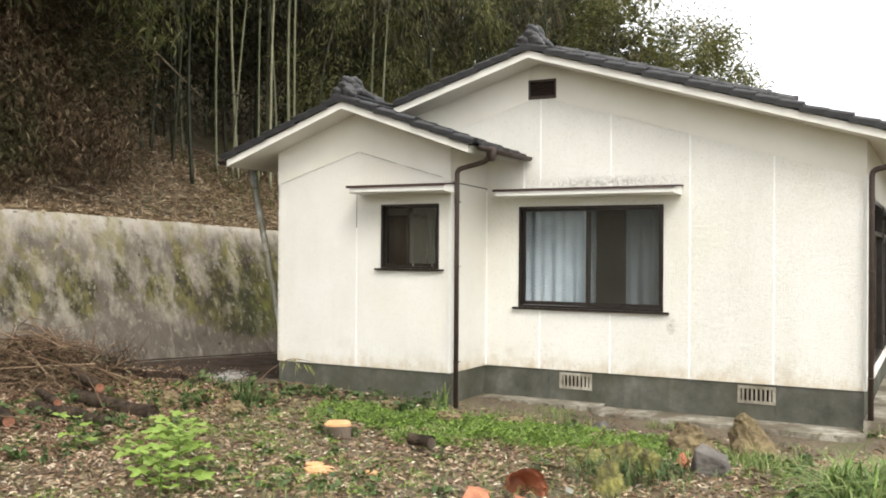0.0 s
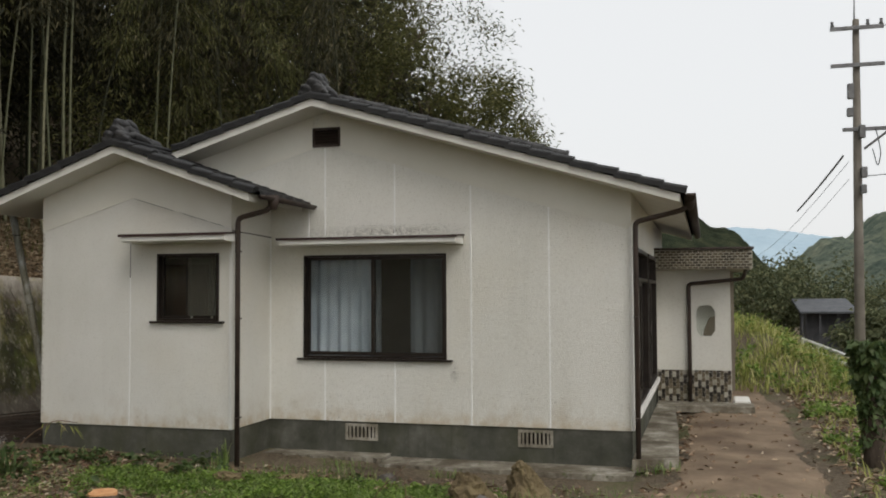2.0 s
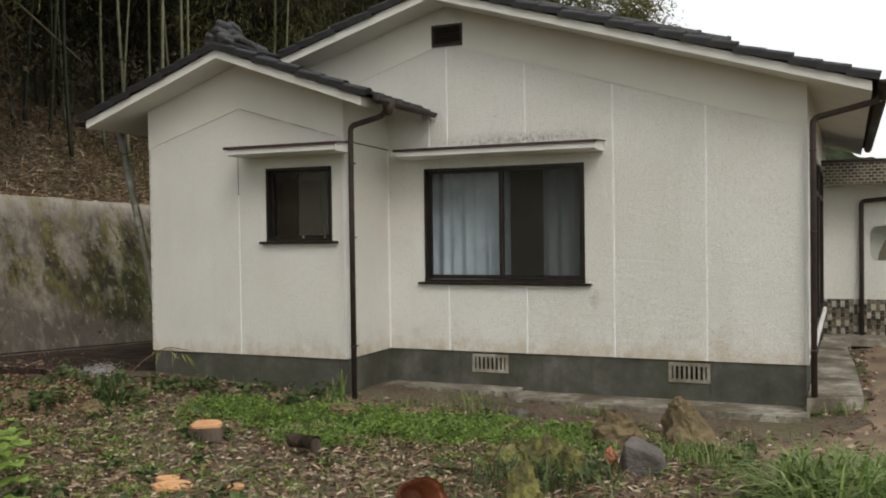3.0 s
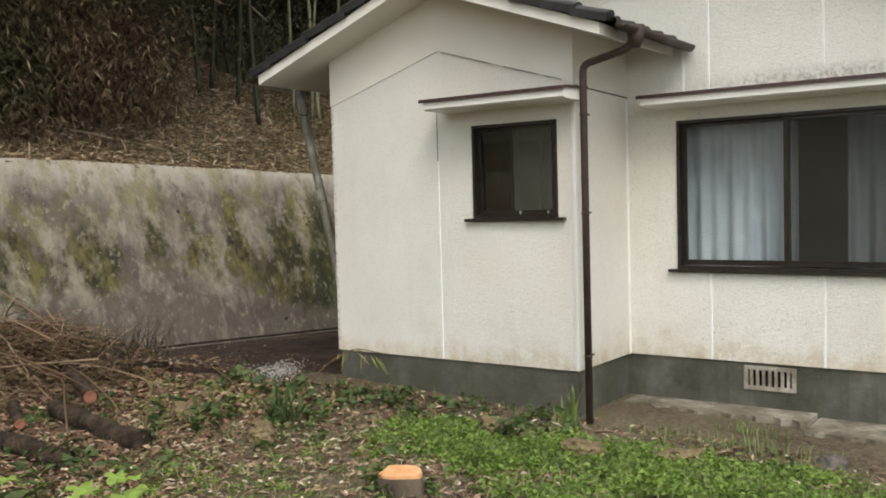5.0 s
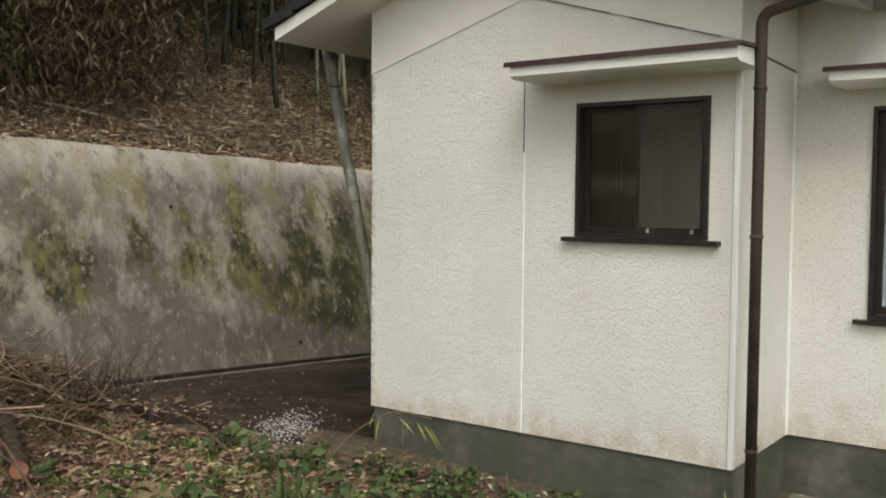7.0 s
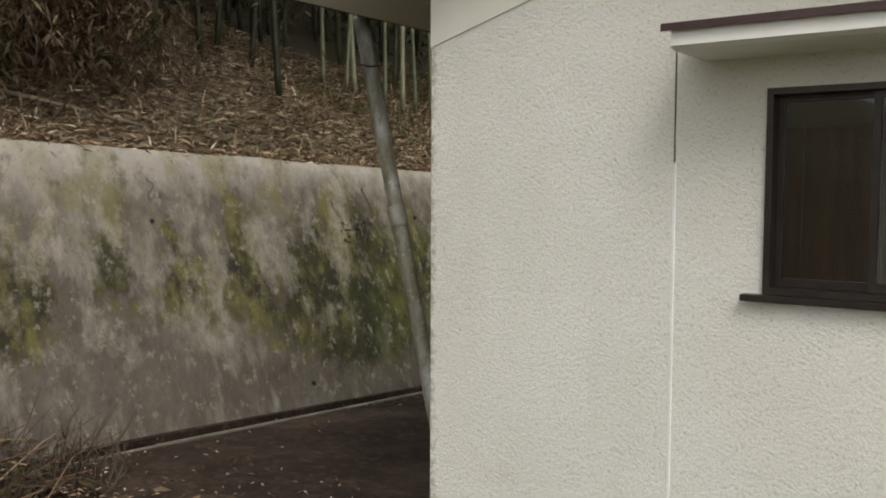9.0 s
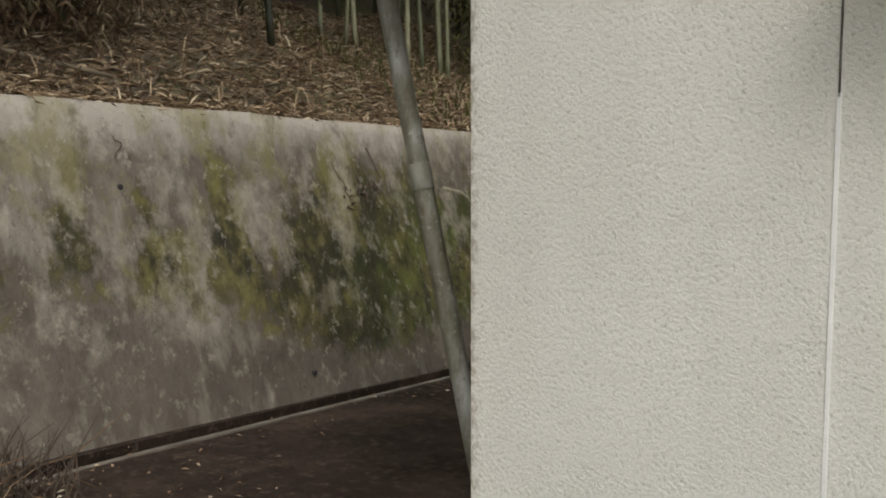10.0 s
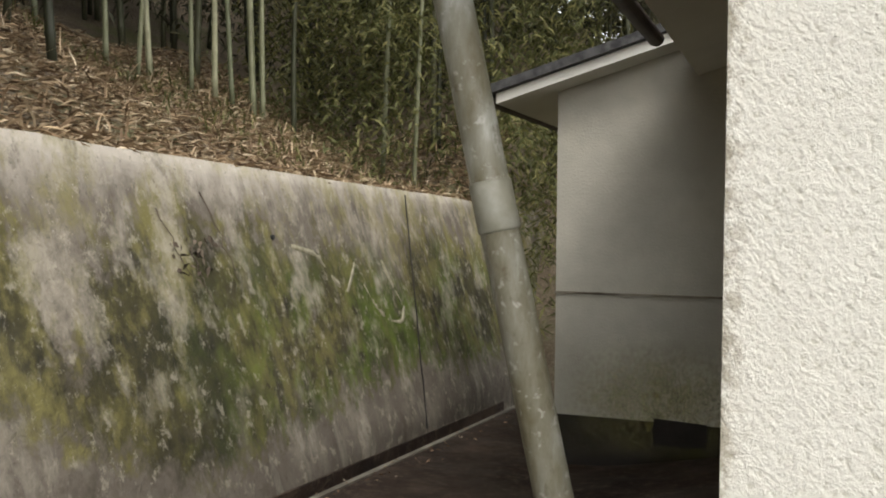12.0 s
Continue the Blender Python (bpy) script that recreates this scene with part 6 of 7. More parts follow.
# ---- shed, guard rail ----
shed = thing("shed", (4.4, 42, -1.8), "low dark shed with a grey sheet roof across the road", "shed")
part("wall", boxes((3.5, 5.2, 41, 44, -2.2, 0.85)), HUTWALL, shed)
part("roof", prism(bmesh.new(), [(40.4, 0.85), (44.4, 1.35), (44.4, 1.43), (40.4, 0.93)], 3.2, 5.5, "x"), HUTROOF, shed)
for i in range(4):
    part("post", boxes((3.25 + i * 0.7, 3.33 + i * 0.7, 40.5, 40.58, -2.2, 0.86)), HUTWALL, shed)
rail = thing("guard_rail", (2.2, 21, -0.3), "white pipe guard rail along the roadside", "guard rail")
for z in (0.52, 0.34):
    part("rail", tube(bmesh.new(), [(1.95, 26, z), (2.3, 19, z - 0.05), (3.6, 14, z - 0.1)], 0.04, 8), RAIL, rail)
for s in (26, 23.5, 21, 19, 16.5, 14):
    x = 1.95 + (26 - s) * 0.05 if s >= 19 else 2.3 + (19 - s) * 0.26
    part("post", tube(bmesh.new(), [(x, s + 0.05, -0.6), (x, s + 0.05, 0.5)], 0.045, 8), RAIL, rail)

# ---- ivy-covered stump beside the path ----
stump = thing("ivy_stump", (1.17, 10.2, 0), "broken tree stump wrapped in dark ivy", "stump")
part("trunk", tube(bmesh.new(), [(1.22, 10.2, -0.15), (1.2, 10.2, 0.1), (1.17, 10.2, 0.6), (1.13, 10.2, 1.22)], [0.17, 0.125, 0.11, 0.10], 10), BARK, stump, smooth=True)
rng = np.random.default_rng(41)
n = 1500
a, h = rng.uniform(0, math.tau, n), rng.uniform(0, 1, n) ** 0.6
rr = 0.10 + 0.075 * smooth01(0.35, 0.8, h) * rng.uniform(0.3, 1, n)
cen = np.stack([1.2 - 0.06 * h + rr * np.cos(a), 10.2 + rr * np.sin(a), 0.1 + 1.2 * h], 1)
place("ivy", leaf_mesh("ivy", cen, 0.085, 0.07, DEEPWEED, 0.7, 0.7, rng), stump)

# ---- loose things in the yard ----


def rock(name, x, y, sx, sy, sz, seed, material, label, turn=0, sink=0.25, sharp=0.35):
    """A broken stone: a lumpy ball planed off by several flat faces."""
    lump = 0.34 if material is not STONE else 0.10
    sx, sy, sz = sx * 0.86, sy * 0.86, sz * 0.95
    rg = np.random.default_rng(int(seed * 10))
    cuts = [(Vector(rg.normal(0, 1, 3)).normalized(), rg.uniform(0.55, 0.82)) for _ in range(9)]
    bm = bmesh.new()
    bmesh.ops.create_icosphere(bm, subdivisions=4, radius=1.0)
    for v in bm.verts:
        q = v.co * (1 + sharp * noise.noise(v.co * 1.1 + Vector((seed, 0, 0))))
        for nn, d in cuts:
            e = q.dot(nn) - d
            if e > 0:
                q = q - nn * e * 0.94
        q = q * (1 + lump * noise.noise(q * 3.2 + Vector((0, seed, 0))) + 0.4 * lump * noise.noise(q * 8.0))
        v.co = Vector((q.x * sx, q.y * sy, q.z * sz))
    o = obj(name, bm, material, None, "", False)
    o.matrix_basis = pose(x, y, zg(x, y) + sz * (0.62 - sink), 0, 0, turn)
    return tagged(o, label, "stone", "garden stones")


def wedge_stone(x, y):
    """A split block with a flat sloping face, its arrises knocked off."""
    bm = bmesh.new()
    for p in ((-0.19, -0.03, 0.25), (0.05, -0.11, 0.28), (0.11, 0.05, 0.27), (-0.10, 0.13, 0.28), (0.17, -0.03, 0.15), (-0.08, -0.12, -0.06), (0.20, -0.10, -0.06), (0.21, 0.09, -0.06), (-0.11, 0.12, -0.06), (-0.16, 0.02, 0.17)):
        bm.verts.new(p)
    bmesh.ops.convex_hull(bm, input=bm.verts[:])
    bmesh.ops.bevel(bm, geom=bm.edges[:], offset=0.012, segments=1, affect="EDGES")
    bmesh.ops.triangulate(bm, faces=bm.faces[:])
    bmesh.ops.subdivide_edges(bm, edges=bm.edges[:], cuts=2, use_grid_fill=True)
    for v in bm.verts:
        v.co += Vector((noise.noise(v.co * 13), noise.noise(v.co * 13 + Vector((5, 0, 0))), noise.noise(v.co * 17 + Vector((0, 9, 0))))) * 0.007
    o = obj("stone", bm, STONE)
    o.matrix_basis = pose(x, y, zg(x, y) - 0.01, 16, 20, 27) @ Matrix.Diagonal((0.95, 0.95, 0.74, 1.0))
    return tagged(o, "angular dark grey stone with a pale flat face", "stone", "garden stones")


wedge_stone(-2.24, 6.55)
rock("stone", -2.61, 7.55, 0.25, 0.19, 0.24, 5.7, LICHEN, "brownish weathered stone among the weeds", 10)
rock("stone", -2.08, 7.50, 0.26, 0.20, 0.31, 8.3, LICHEN, "brown lichen-covered stone with a rounded knob on top", 0)
rock("stone", -2.10, 7.44, 0.11, 0.10, 0.10, 1.3, LICHEN, "small brown knob of stone", 0, -2.9)
rock("stone", -2.74, 5.66, 0.13, 0.11, 0.21, 2.2, MOSSY, "upright stone covered in yellow-green moss", 20)
rock("stone", -2.62, 6.24, 0.11, 0.10, 0.17, 4.6, MOSSY, "small stone covered in yellow-green moss", -10)
rock("stone", -2.90, 6.62, 0.22, 0.15, 0.17, 6.4, MOSSY, "broad stone covered in yellow-green moss", 35)
rock("stone", -3.20, 6.55, 0.21, 0.15, 0.13, 9.9, MOSSY, "low mossy stone half sunk in litter", 5)
rock("stone", -5.99, 7.95, 0.16, 0.13, 0.13, 7.7, LICHEN, "pale brown rounded stone among green weeds", 15)
rock("stone", -5.15, 7.72, 0.28, 0.19, 0.13, 12.1, LICHEN, "flat brownish stone half sunk in weeds", 0)
rock("stone", -4.6, 7.95, 0.22, 0.16, 0.10, 14.5, LICHEN, "low brownish stone half sunk in weeds", 30)
rock("stone", -8.55, 7.15, 0.16, 0.13, 0.11, 15.5, LICHEN, "small mossy brown stone in the litter", 30)
rock("stone", -7.3, 6.9, 0.15, 0.12, 0.12, 16.5, LICHEN, "small rounded stone in the litter", 0)
rock("stone", -3.75, 8.5, 0.12, 0.10, 0.08, 18.2, STONE, "small grey stone by the apron", 0)
rock("brick_piece", -2.44, 6.66, 0.07, 0.05, 0.06, 19, CLAY, "broken piece of orange brick", 12, -0.6)


def log(a, b, r, cut, label, name="log"):
    a, b = Vector(a), Vector(b)
    t = thing(name, (*a.xy, a.z - r), label, "log", "sawn logs")
    d = (b - a).normalized()
    bm = tube(bmesh.new(), [a.lerp(b, k / 24) for k in range(25)], [r * (1.03 - 0.003 * k) for k in range(25)], 16, False)
    for v in bm.verts:
        s = (v.co - a).dot(d)
        c = a + d * s
        bump = 0.34 * noise.noise(v.co * 6.0) + 0.10 * noise.noise(v.co * 19.0)
        v.co = c + (v.co - c) * (1 + bump * min(1.0, s * 12, ((b - a).length - s) * 12)) + Vector((0, 0, 0.35 * r * noise.noise((s * 2.2, a.x, 0))))
    part("bark", bm, ROT, t, smooth=True)
    part("cut_face", tube(bmesh.new(), [a + d * 0.01, a - d * 0.006], [r * 0.97, r * 0.93], 14), cut, t, "fresh sawn end")
    part("cut_face", tube(bmesh.new(), [b - d * 0.01, b + d * 0.006], [r * 0.92, r * 0.88], 14), cut, t, "sawn end")


# sawn stump and offcuts
s_ = thing("sawn_stump", (-5.66, 6.42, 0), "low sawn stump with a fresh orange top", "stump")
zz = zg(-5.66, 6.42)
out = [(-5.66 + (0.13 + 0.025 * math.sin(3 * a + 1)) * math.cos(a), 6.42 + (0.105 + 0.02 * math.sin(2 * a)) * math.sin(a)) for a in np.linspace(0, math.tau, 20, endpoint=False)]
part("bark", prism(bmesh.new(), out, zz - 0.1, zz + 0.115, "z"), BARK, s_)
bm = bmesh.new()
prism(bm, [(-5.66 + (x + 5.66) * 0.95, 6.42 + (y - 6.42) * 0.95) for x, y in out], zz + 0.11, zz + 0.14, "z")
for v in bm.verts:
    v.co.z += 0.10 * (v.co.y - 6.42)
part("cut_face", bm, CUT, s_, "fresh orange cut face")
for x, y, r in ((-4.98, 5.22, 0.085), (-5.12, 5.34, 0.05), (-4.62, 5.4, 0.04)):
    o = obj("wood_chip", prism(bmesh.new(), [(r * (1.6 + 0.3 * math.sin(2.3 * i)) * math.cos(i * 0.9), r * math.sin(i * 0.9)) for i in range(7)], 0, 0.02, "z"), CUT)
    o.matrix_basis = pose(x, y, zg(x, y) + 0.015, 8, 5, x * 60)
    tagged(o, "flat orange chip of fresh-cut wood", "wood chip", "wood chips")
log((-8.60, 5.10, 0.05), (-9.5, 5.55, 0.07), 0.06, REDCUT, "log with a reddish sawn end beside the brush pile")
log((-9.08, 6.05, 0.06), (-9.9, 6.45, 0.08), 0.042, REDCUT, "short log with a reddish sawn end")
log((-9.23, 6.76, 0.12), (-10.2, 7.2, 0.2), 0.058, REDCUT, "slim log with an orange sawn end")
log((-7.95, 5.72, 0.02), (-9.1, 5.74, 0.05), 0.072, ROT, "dark decaying log lying in the litter")
log((-7.92, 6.30, 0.01), (-9.35, 6.52, 0.05), 0.078, ROT, "dark rotten log with a splintered end")
log((-4.60, 6.36, 0.03), (-4.85, 6.42, 0.03), 0.055, BARK, "short dark rotten log in the weeds")

# broken terracotta pot on its side
pot = thing("broken_pot", (-3.3, 5.2, 0), "broken terracotta pot lying on its side", "pot")
zz = zg(-3.3, 5.2)
bm = bmesh.new()
ring = []
for j, (h, r) in enumerate(((0.0, 0.12), (0.09, 0.14), (0.18, 0.16), (0.22, 0.165), (0.225, 0.188), (0.27, 0.192))):
    row = []
    for i in range(25):
        a = math.radians(-35 + 215 * i / 24)
        cut = (0.06 * noise.noise((i * 0.7, 0, 3)) - 0.10 * (math.exp(-((i - 3) / 2.5) ** 2))) * (j > 1)
        row.append(bm.verts.new((r * math.cos(a), h + cut, r * math.sin(a))))
    ring.append(row)
for a, b in zip(ring, ring[1:]):
    for i in range(24):
        bm.faces.new((a[i], a[i + 1], b[i + 1], b[i]))
bm.faces.new([bm.verts.new(v.co) for v in ring[0]])
bmesh.ops.solidify(bm, geom=bm.faces[:], thickness=0.014)
bmesh.ops.transform(bm, matrix=pose(-3.36, 5.38, zz + 0.03, 24, -52, 215) @ Matrix.Scale(0.8, 4), verts=bm.verts[:])
part("shell", bm, CLAY, pot, smooth=False)
for k, (x, y, tz, rx) in enumerate(((-3.48, 4.98, 30, 25), (-3.12, 5.02, -40, -15), (-3.56, 5.20, 80, 10))):
    bm = prism(bmesh.new(), [(-0.10, -0.05), (0.02, -0.08), (0.11, -0.02), (0.08, 0.07), (-0.06, 0.08)], 0, 0.014, "z")
    bmesh.ops.transform(bm, matrix=pose(x, y, zg(x, y) + 0.05, rx, 12, tz), verts=bm.verts[:])
    part("shard", bm, CLAY, pot, "loose terracotta shard")
for x, y, t_ in ((-2.96, 5.42, 70), (-3.30, 4.86, 10)):
    o = obj("pale_shard", prism(bmesh.new(), [(-0.05, -0.015), (0.0, -0.035), (0.055, 0.0), (0.02, 0.03), (-0.02, 0.028)], 0, 0.012, "z"), TAPE)
    o.matrix_basis = pose(x, y, zg(x, y) + 0.05, 35, 10, t_)
    tagged(o, "pale scrap of broken crockery in the litter", "shard", "crockery shards")

# brush pile of cut branches
rng = np.random.default_rng(61)
brush = thing("brush_pile", (-11.0, 7.6, 0), "tangled heap of dry brown cut branches", "brush pile", kind="stuff")
bm = bmesh.new()
for i in range(640):
    cx, cy = rng.normal(-11.0, 0.52), rng.normal(7.1, 0.62)
    hz = 0.62 * math.exp(-((cx + 11.1) ** 2 / 1.6 + (cy - 7.3) ** 2 / 1.4))
    a = rng.uniform(0, math.tau)
    ln = rng.uniform(0.2, 0.62) * (2.1 if i % 5 == 0 else 1.0)
    p = Vector((cx, cy, zg(cx, cy) + max(0.04, hz * rng.uniform(0.15, 1.0))))
    d = Vector((math.cos(a), math.sin(a), rng.normal(0.12, 0.35))) * ln
    r = rng.uniform(0.003, 0.007) * (1.35 if i % 5 == 0 else 1.0)
    bow = Vector(rng.normal(0, 0.17, 3)) * ln
    pts = [p - d * 0.6, p - d * 0.15 + bow, p + d * 0.3 + bow, p + d * 0.7]
    for q in pts:
        q.z = max(q.z, zg(q.x, q.y) + 0.01)
    tube(bm, pts, [r, r * 0.85, r * 0.7, r * 0.3], 5)
part("branches", bm, TWIG, brush)
hx, hy = rng.normal(-11.0, 0.5, 2600), rng.normal(7.1, 0.6, 2600)
hh = 0.55 * np.exp(-((hx + 11.1) ** 2 / 1.6 + (hy - 7.3) ** 2 / 1.4)) * rng.uniform(0.1, 1, 2600)
place("dead_leaves", leaf_mesh("dead_leaves", np.stack([hx, hy, ground_z(hx, hy) + 0.02 + hh], 1), 0.10, 0.03, LEAFD, 0.1, 1.0, rng), brush)
bm = bmesh.new()
for i in range(70):
    a = rng.uniform(-0.9, 1.6)
    p = Vector((-10.75 + rng.normal(0, 0.18), 8.25 + rng.normal(0, 0.2), 0.05))
    d = Vector((math.cos(a) * 0.5, math.sin(a) * 0.3, 1.0)).normalized()
    ln = rng.uniform(0.2, 0.55)
    q = p + d * ln * 0.5 + Vector(rng.normal(0, 0.04, 3))
    tube(bm, [p, q, p + d * ln + Vector(rng.normal(0, 0.09, 3))], [0.007, 0.005, 0.0015], 5)
    tube(bm, [q, q + (d + Vector(rng.normal(0, 0.6, 3))) * ln * 0.35], [0.004, 0.001], 4)
part("upright_twigs", bm, BARK, brush)
for a, b, r in (((-9.3, 6.62, 0.40), (-7.95, 6.22, 0.14), 0.013), ((-5.98, 4.54, 0.03), (-6.02, 3.80, 0.03), 0.014), ((-10.4, 6.4, 0.5), (-8.9, 6.6, 0.22), 0.016), ((-10.9, 6.6, 0.62), (-9.4, 7.3, 0.42), 0.013), ((-8.2, 5.9, 0.1), (-9.4, 6.6, 0.32), 0.012), ((-7.9, 6.3, 0.05), (-9.2, 7.4, 0.2), 0.010), ((-8.6, 7.9, 0.03), (-9.9, 8.1, 0.25), 0.009), ((-6.9, 4.2, 0.03), (-7.9, 5.0, 0.1), 0.012), ((-2.62, 5.9, 0.02), (-2.95, 6.5, 0.45), 0.006), ((-3.1, 6.1, 0.1), (-2.82, 6.45, 0.5), 0.007), ((-9.2, 4.9, 0.06), (-8.0, 5.2, 0.04), 0.018)):
    a, b = Vector(a), Vector(b)
    o = obj("branch", tube(bmesh.new(), [a, a.lerp(b, 0.35) + Vector((0, 0, 0.06)), a.lerp(b, 0.7) + Vector((0.03, 0, 0.05)), b], [r * 0.7, r * 0.65, r * 0.5, r * 0.25], 6), TWIG, None, "", True)
    tagged(o, "dry pale branch lying across the litter", "branch", "loose branches")

# ---- ground cover ----


def patchy(x, y, s, seed):
    """Smooth patches between 0 and 1."""
    return 0.5 + 0.25 * (np.sin(x * 1.3 * s + seed) * np.cos(y * 1.7 * s - seed) + np.sin(x * 2.9 * s - y * 2.3 * s + seed * 2) * 0.6 + np.sin(y * 4.1 * s + x * 0.7 * s) * 0.4)


def off_path(x, y):
    return ~((x > -1.0) & (x < 0.8) & (y > 8.2) & (y < 17.0)) & ~((x > -5.7) & (y > 9.2) & (x < -0.9)) & ~((x < -5.6) & (x > -8.1) & (y > 8.6)) & ~((x < -8.0) & (y > 8.25))


def sample(n, x0, x1, y0, y1, dens, seed):
    rng = np.random.default_rng(seed)
    x, y = rng.uniform(x0, x1, n * 5), rng.uniform(y0, y1, n * 5)
    k = (rng.uniform(0, 1, n * 5) < dens(x, y)) & off_path(x, y)
    return x[k][:n], y[k][:n], rng


x, y, rng = sample(60000, -12, 2.5, 0.2, 8.7, lambda x, y: np.clip(1.35 - patchy(x, y, 0.7, 2), 0.3, 1) * (0.4 + 0.6 * smooth01(8.6, 6.8, y)) * (1 - 0.6 * smooth01(-2.2, -1.2, x)), 81)
cen = np.stack([x, y, ground_z(x, y) + rng.uniform(0.004, 0.035, len(x))], 1)
stuff("leaf_litter", leaf_mesh("leaf_litter", cen, 0.072, 0.017, LITTER, -0.08, 1.0, rng, zvar=0.3), "dry brown and straw-coloured leaf litter over the yard", "leaf litter")
x, y, rng = sample(1500, -12, 2.5, 0.5, 8.6, lambda x, y: 0.5 + 0 * x, 82)
cen = np.stack([x, y, ground_z(x, y) + 0.02], 1)
x5, y5, rg5 = sample(17000, -11.8, -6.6, 2.5, 8.5, lambda x, y: smooth01(-6.6, -8.4, x + 0.5 * np.sin(y * 2.1)) * np.clip(patchy(x, y, 1.1, 9) * 1.8, 0.35, 1), 92)
stuff("leaf_carpet", leaf_mesh("leaf_carpet", np.stack([x5, y5, ground_z(x5, y5) + rg5.uniform(0.005, 0.04, len(x5))], 1), 0.085, 0.027, REDLEAF, -0.08, 1.0, rg5, zvar=0.3), "reddish brown dead leaves heaped beside the brush", "leaf litter")
x2, y2 = rng.uniform(0.85, 4.5, 5000), rng.uniform(8, 18, 5000)
stuff("bank_litter", leaf_mesh("bank_litter", np.stack([x2, y2, ground_z(x2, y2) + 0.02], 1), 0.12, 0.035, LITTER, -0.05, 1.0, rng, zvar=0.25), "dry brown litter on the bank beside the path", "leaf litter")
x3, y3 = rng.uniform(-11.3, -8.2, 420), 8.25 + 1.3 * rng.uniform(0, 1, 420) ** 3.5
x4, y4 = -11.14 + 0.22 * np.abs(rng.normal(0, 1, 130)), rng.uniform(8.4, 16.5, 130)
x3, y3 = np.append(x3, x4), np.append(y3, y4)
z3 = 0.035 + yard_fall(x3, y3)
stuff("yard_litter", leaf_mesh("yard_litter", np.stack([x3, y3, z3], 1), 0.05, 0.014, LITTER, -0.05, 1.0, rng, zvar=0.15), "dead leaves strewn along the edge of the damp concrete", "leaf litter")
stuff("twig_litter", leaf_mesh("twig_litter", cen, 0.22, 0.010, LITTER, -0.03, 1.0, rng, zvar=0.15), "thin pale twigs strewn over the yard", "twigs")


rng = np.random.default_rng(88)
x, y = rng.uniform(-1.2, 1.0, 1400), rng.uniform(7.6, 17.5, 1400)
keep = rng.uniform(0, 1, 1400) < 0.12 + 0.88 * np.clip(np.abs(x - 0.05) / 0.9, 0, 1) ** 3
x, y = x[keep], y[keep]
stuff("path_litter", leaf_mesh("path_litter", np.stack([x, y, ground_z(x, y) + 0.03], 1), 0.09, 0.03, LITTER, -0.05, 1.0, rng, zvar=0.2), "scattered dead leaves along the edges of the path", "leaf litter")


def weeds(name, n, x0, x1, y0, y1, dens, seed, leaf, mat_, per, hgt, label):
    x, y, rng = sample(n, x0, x1, y0, y1, dens, seed)
    m = len(x)
    c = np.repeat(np.stack([x, y, ground_z(x, y)], 1), per, 0)
    k = len(c)
    a, r = rng.uniform(0, math.tau, k), rng.uniform(0, 1, k) ** 0.7
    size = np.repeat(rng.uniform(0.5, 1.3, m), per)
    c = c + np.stack([np.cos(a) * r * 0.11 * size, np.sin(a) * r * 0.11 * size, rng.uniform(0.15, 1, k) * hgt * size * (1.1 - 0.6 * r)], 1)
    stuff(name, leaf_mesh(name, c, leaf, leaf * 0.6, mat_, -0.15, 1.0, rng, zvar=0.35), label, "weeds")


def green_bed(x, y):
    """The bright strip of clover-like weeds along the house."""
    return smooth01(6.7, 7.4, y + 0.3 * np.sin(x * 2.3)) * smooth01(8.25, 7.9, y) * smooth01(-6.9, -5.7, x) * smooth01(-2.4, -3.2, x) * np.clip(patchy(x, y, 1.9, 4) * 2.6 - 0.55, 0.06, 1)


weeds("low_weeds", 1150, -7.2, -2.2, 6.3, 8.75, lambda x, y: green_bed(x, y), 83, 0.040, WEED, 30, 0.09, "bright green low weeds along the house")
weeds("low_weeds", 1250, -11.5, 2.4, 0.6, 8.2, lambda x, y: np.clip(patchy(x, y, 0.8, 5) * 1.6 - 0.55, 0, 1), 84, 0.032, WEED, 24, 0.07, "scattered green weeds in the leaf litter")
weeds("dark_weeds", 170, -11.5, 2.4, 0.8, 8.5, lambda x, y: np.clip(patchy(x, y, 0.9, 8) * 1.5 - 0.5, 0, 1), 85, 0.075, DEEPWEED, 18, 0.12, "darker broad weeds in the leaf litter")
weeds("dark_weeds", 40, -9.6, -5.8, 7.9, 8.62, lambda x, y: 0.7 + 0 * x, 86, 0.065, DEEPWEED, 20, 0.12, "dark green weeds at the foot of the house")
weeds("dark_weeds", 24, -9.4, -5.4, 6.4, 8.3, lambda x, y: np.clip(patchy(x, y, 1.2, 6) * 1.8 - 0.5, 0, 1), 89, 0.10, DEEPWEED, 10, 0.24, "taller dark green weeds between litter and house")
weeds("dark_weeds", 30, -9.6, -7.2, 4.3, 6.2, lambda x, y: 0.6 + 0 * x, 90, 0.085, DEEPWEED, 14, 0.24, "green leafy weeds growing through the cut logs")
weeds("meadow_weeds", 95, -1.6, 3.2, 17.2, 23.5, lambda x, y: np.clip(patchy(x, y, 1.3, 3) * 1.8 - 0.4, 0, 1), 91, 0.10, WEED, 26, 0.45, "darker leafy weeds among the meadow grass")
weeds("bank_weeds", 260, 0.9, 4.5, 6.0, 18, lambda x, y: np.clip(patchy(x, y, 1.0, 3) * 1.6 - 0.5, 0, 1), 87, 0.09, WEED, 16, 0.18, "rough green weeds on the bank beside the path")


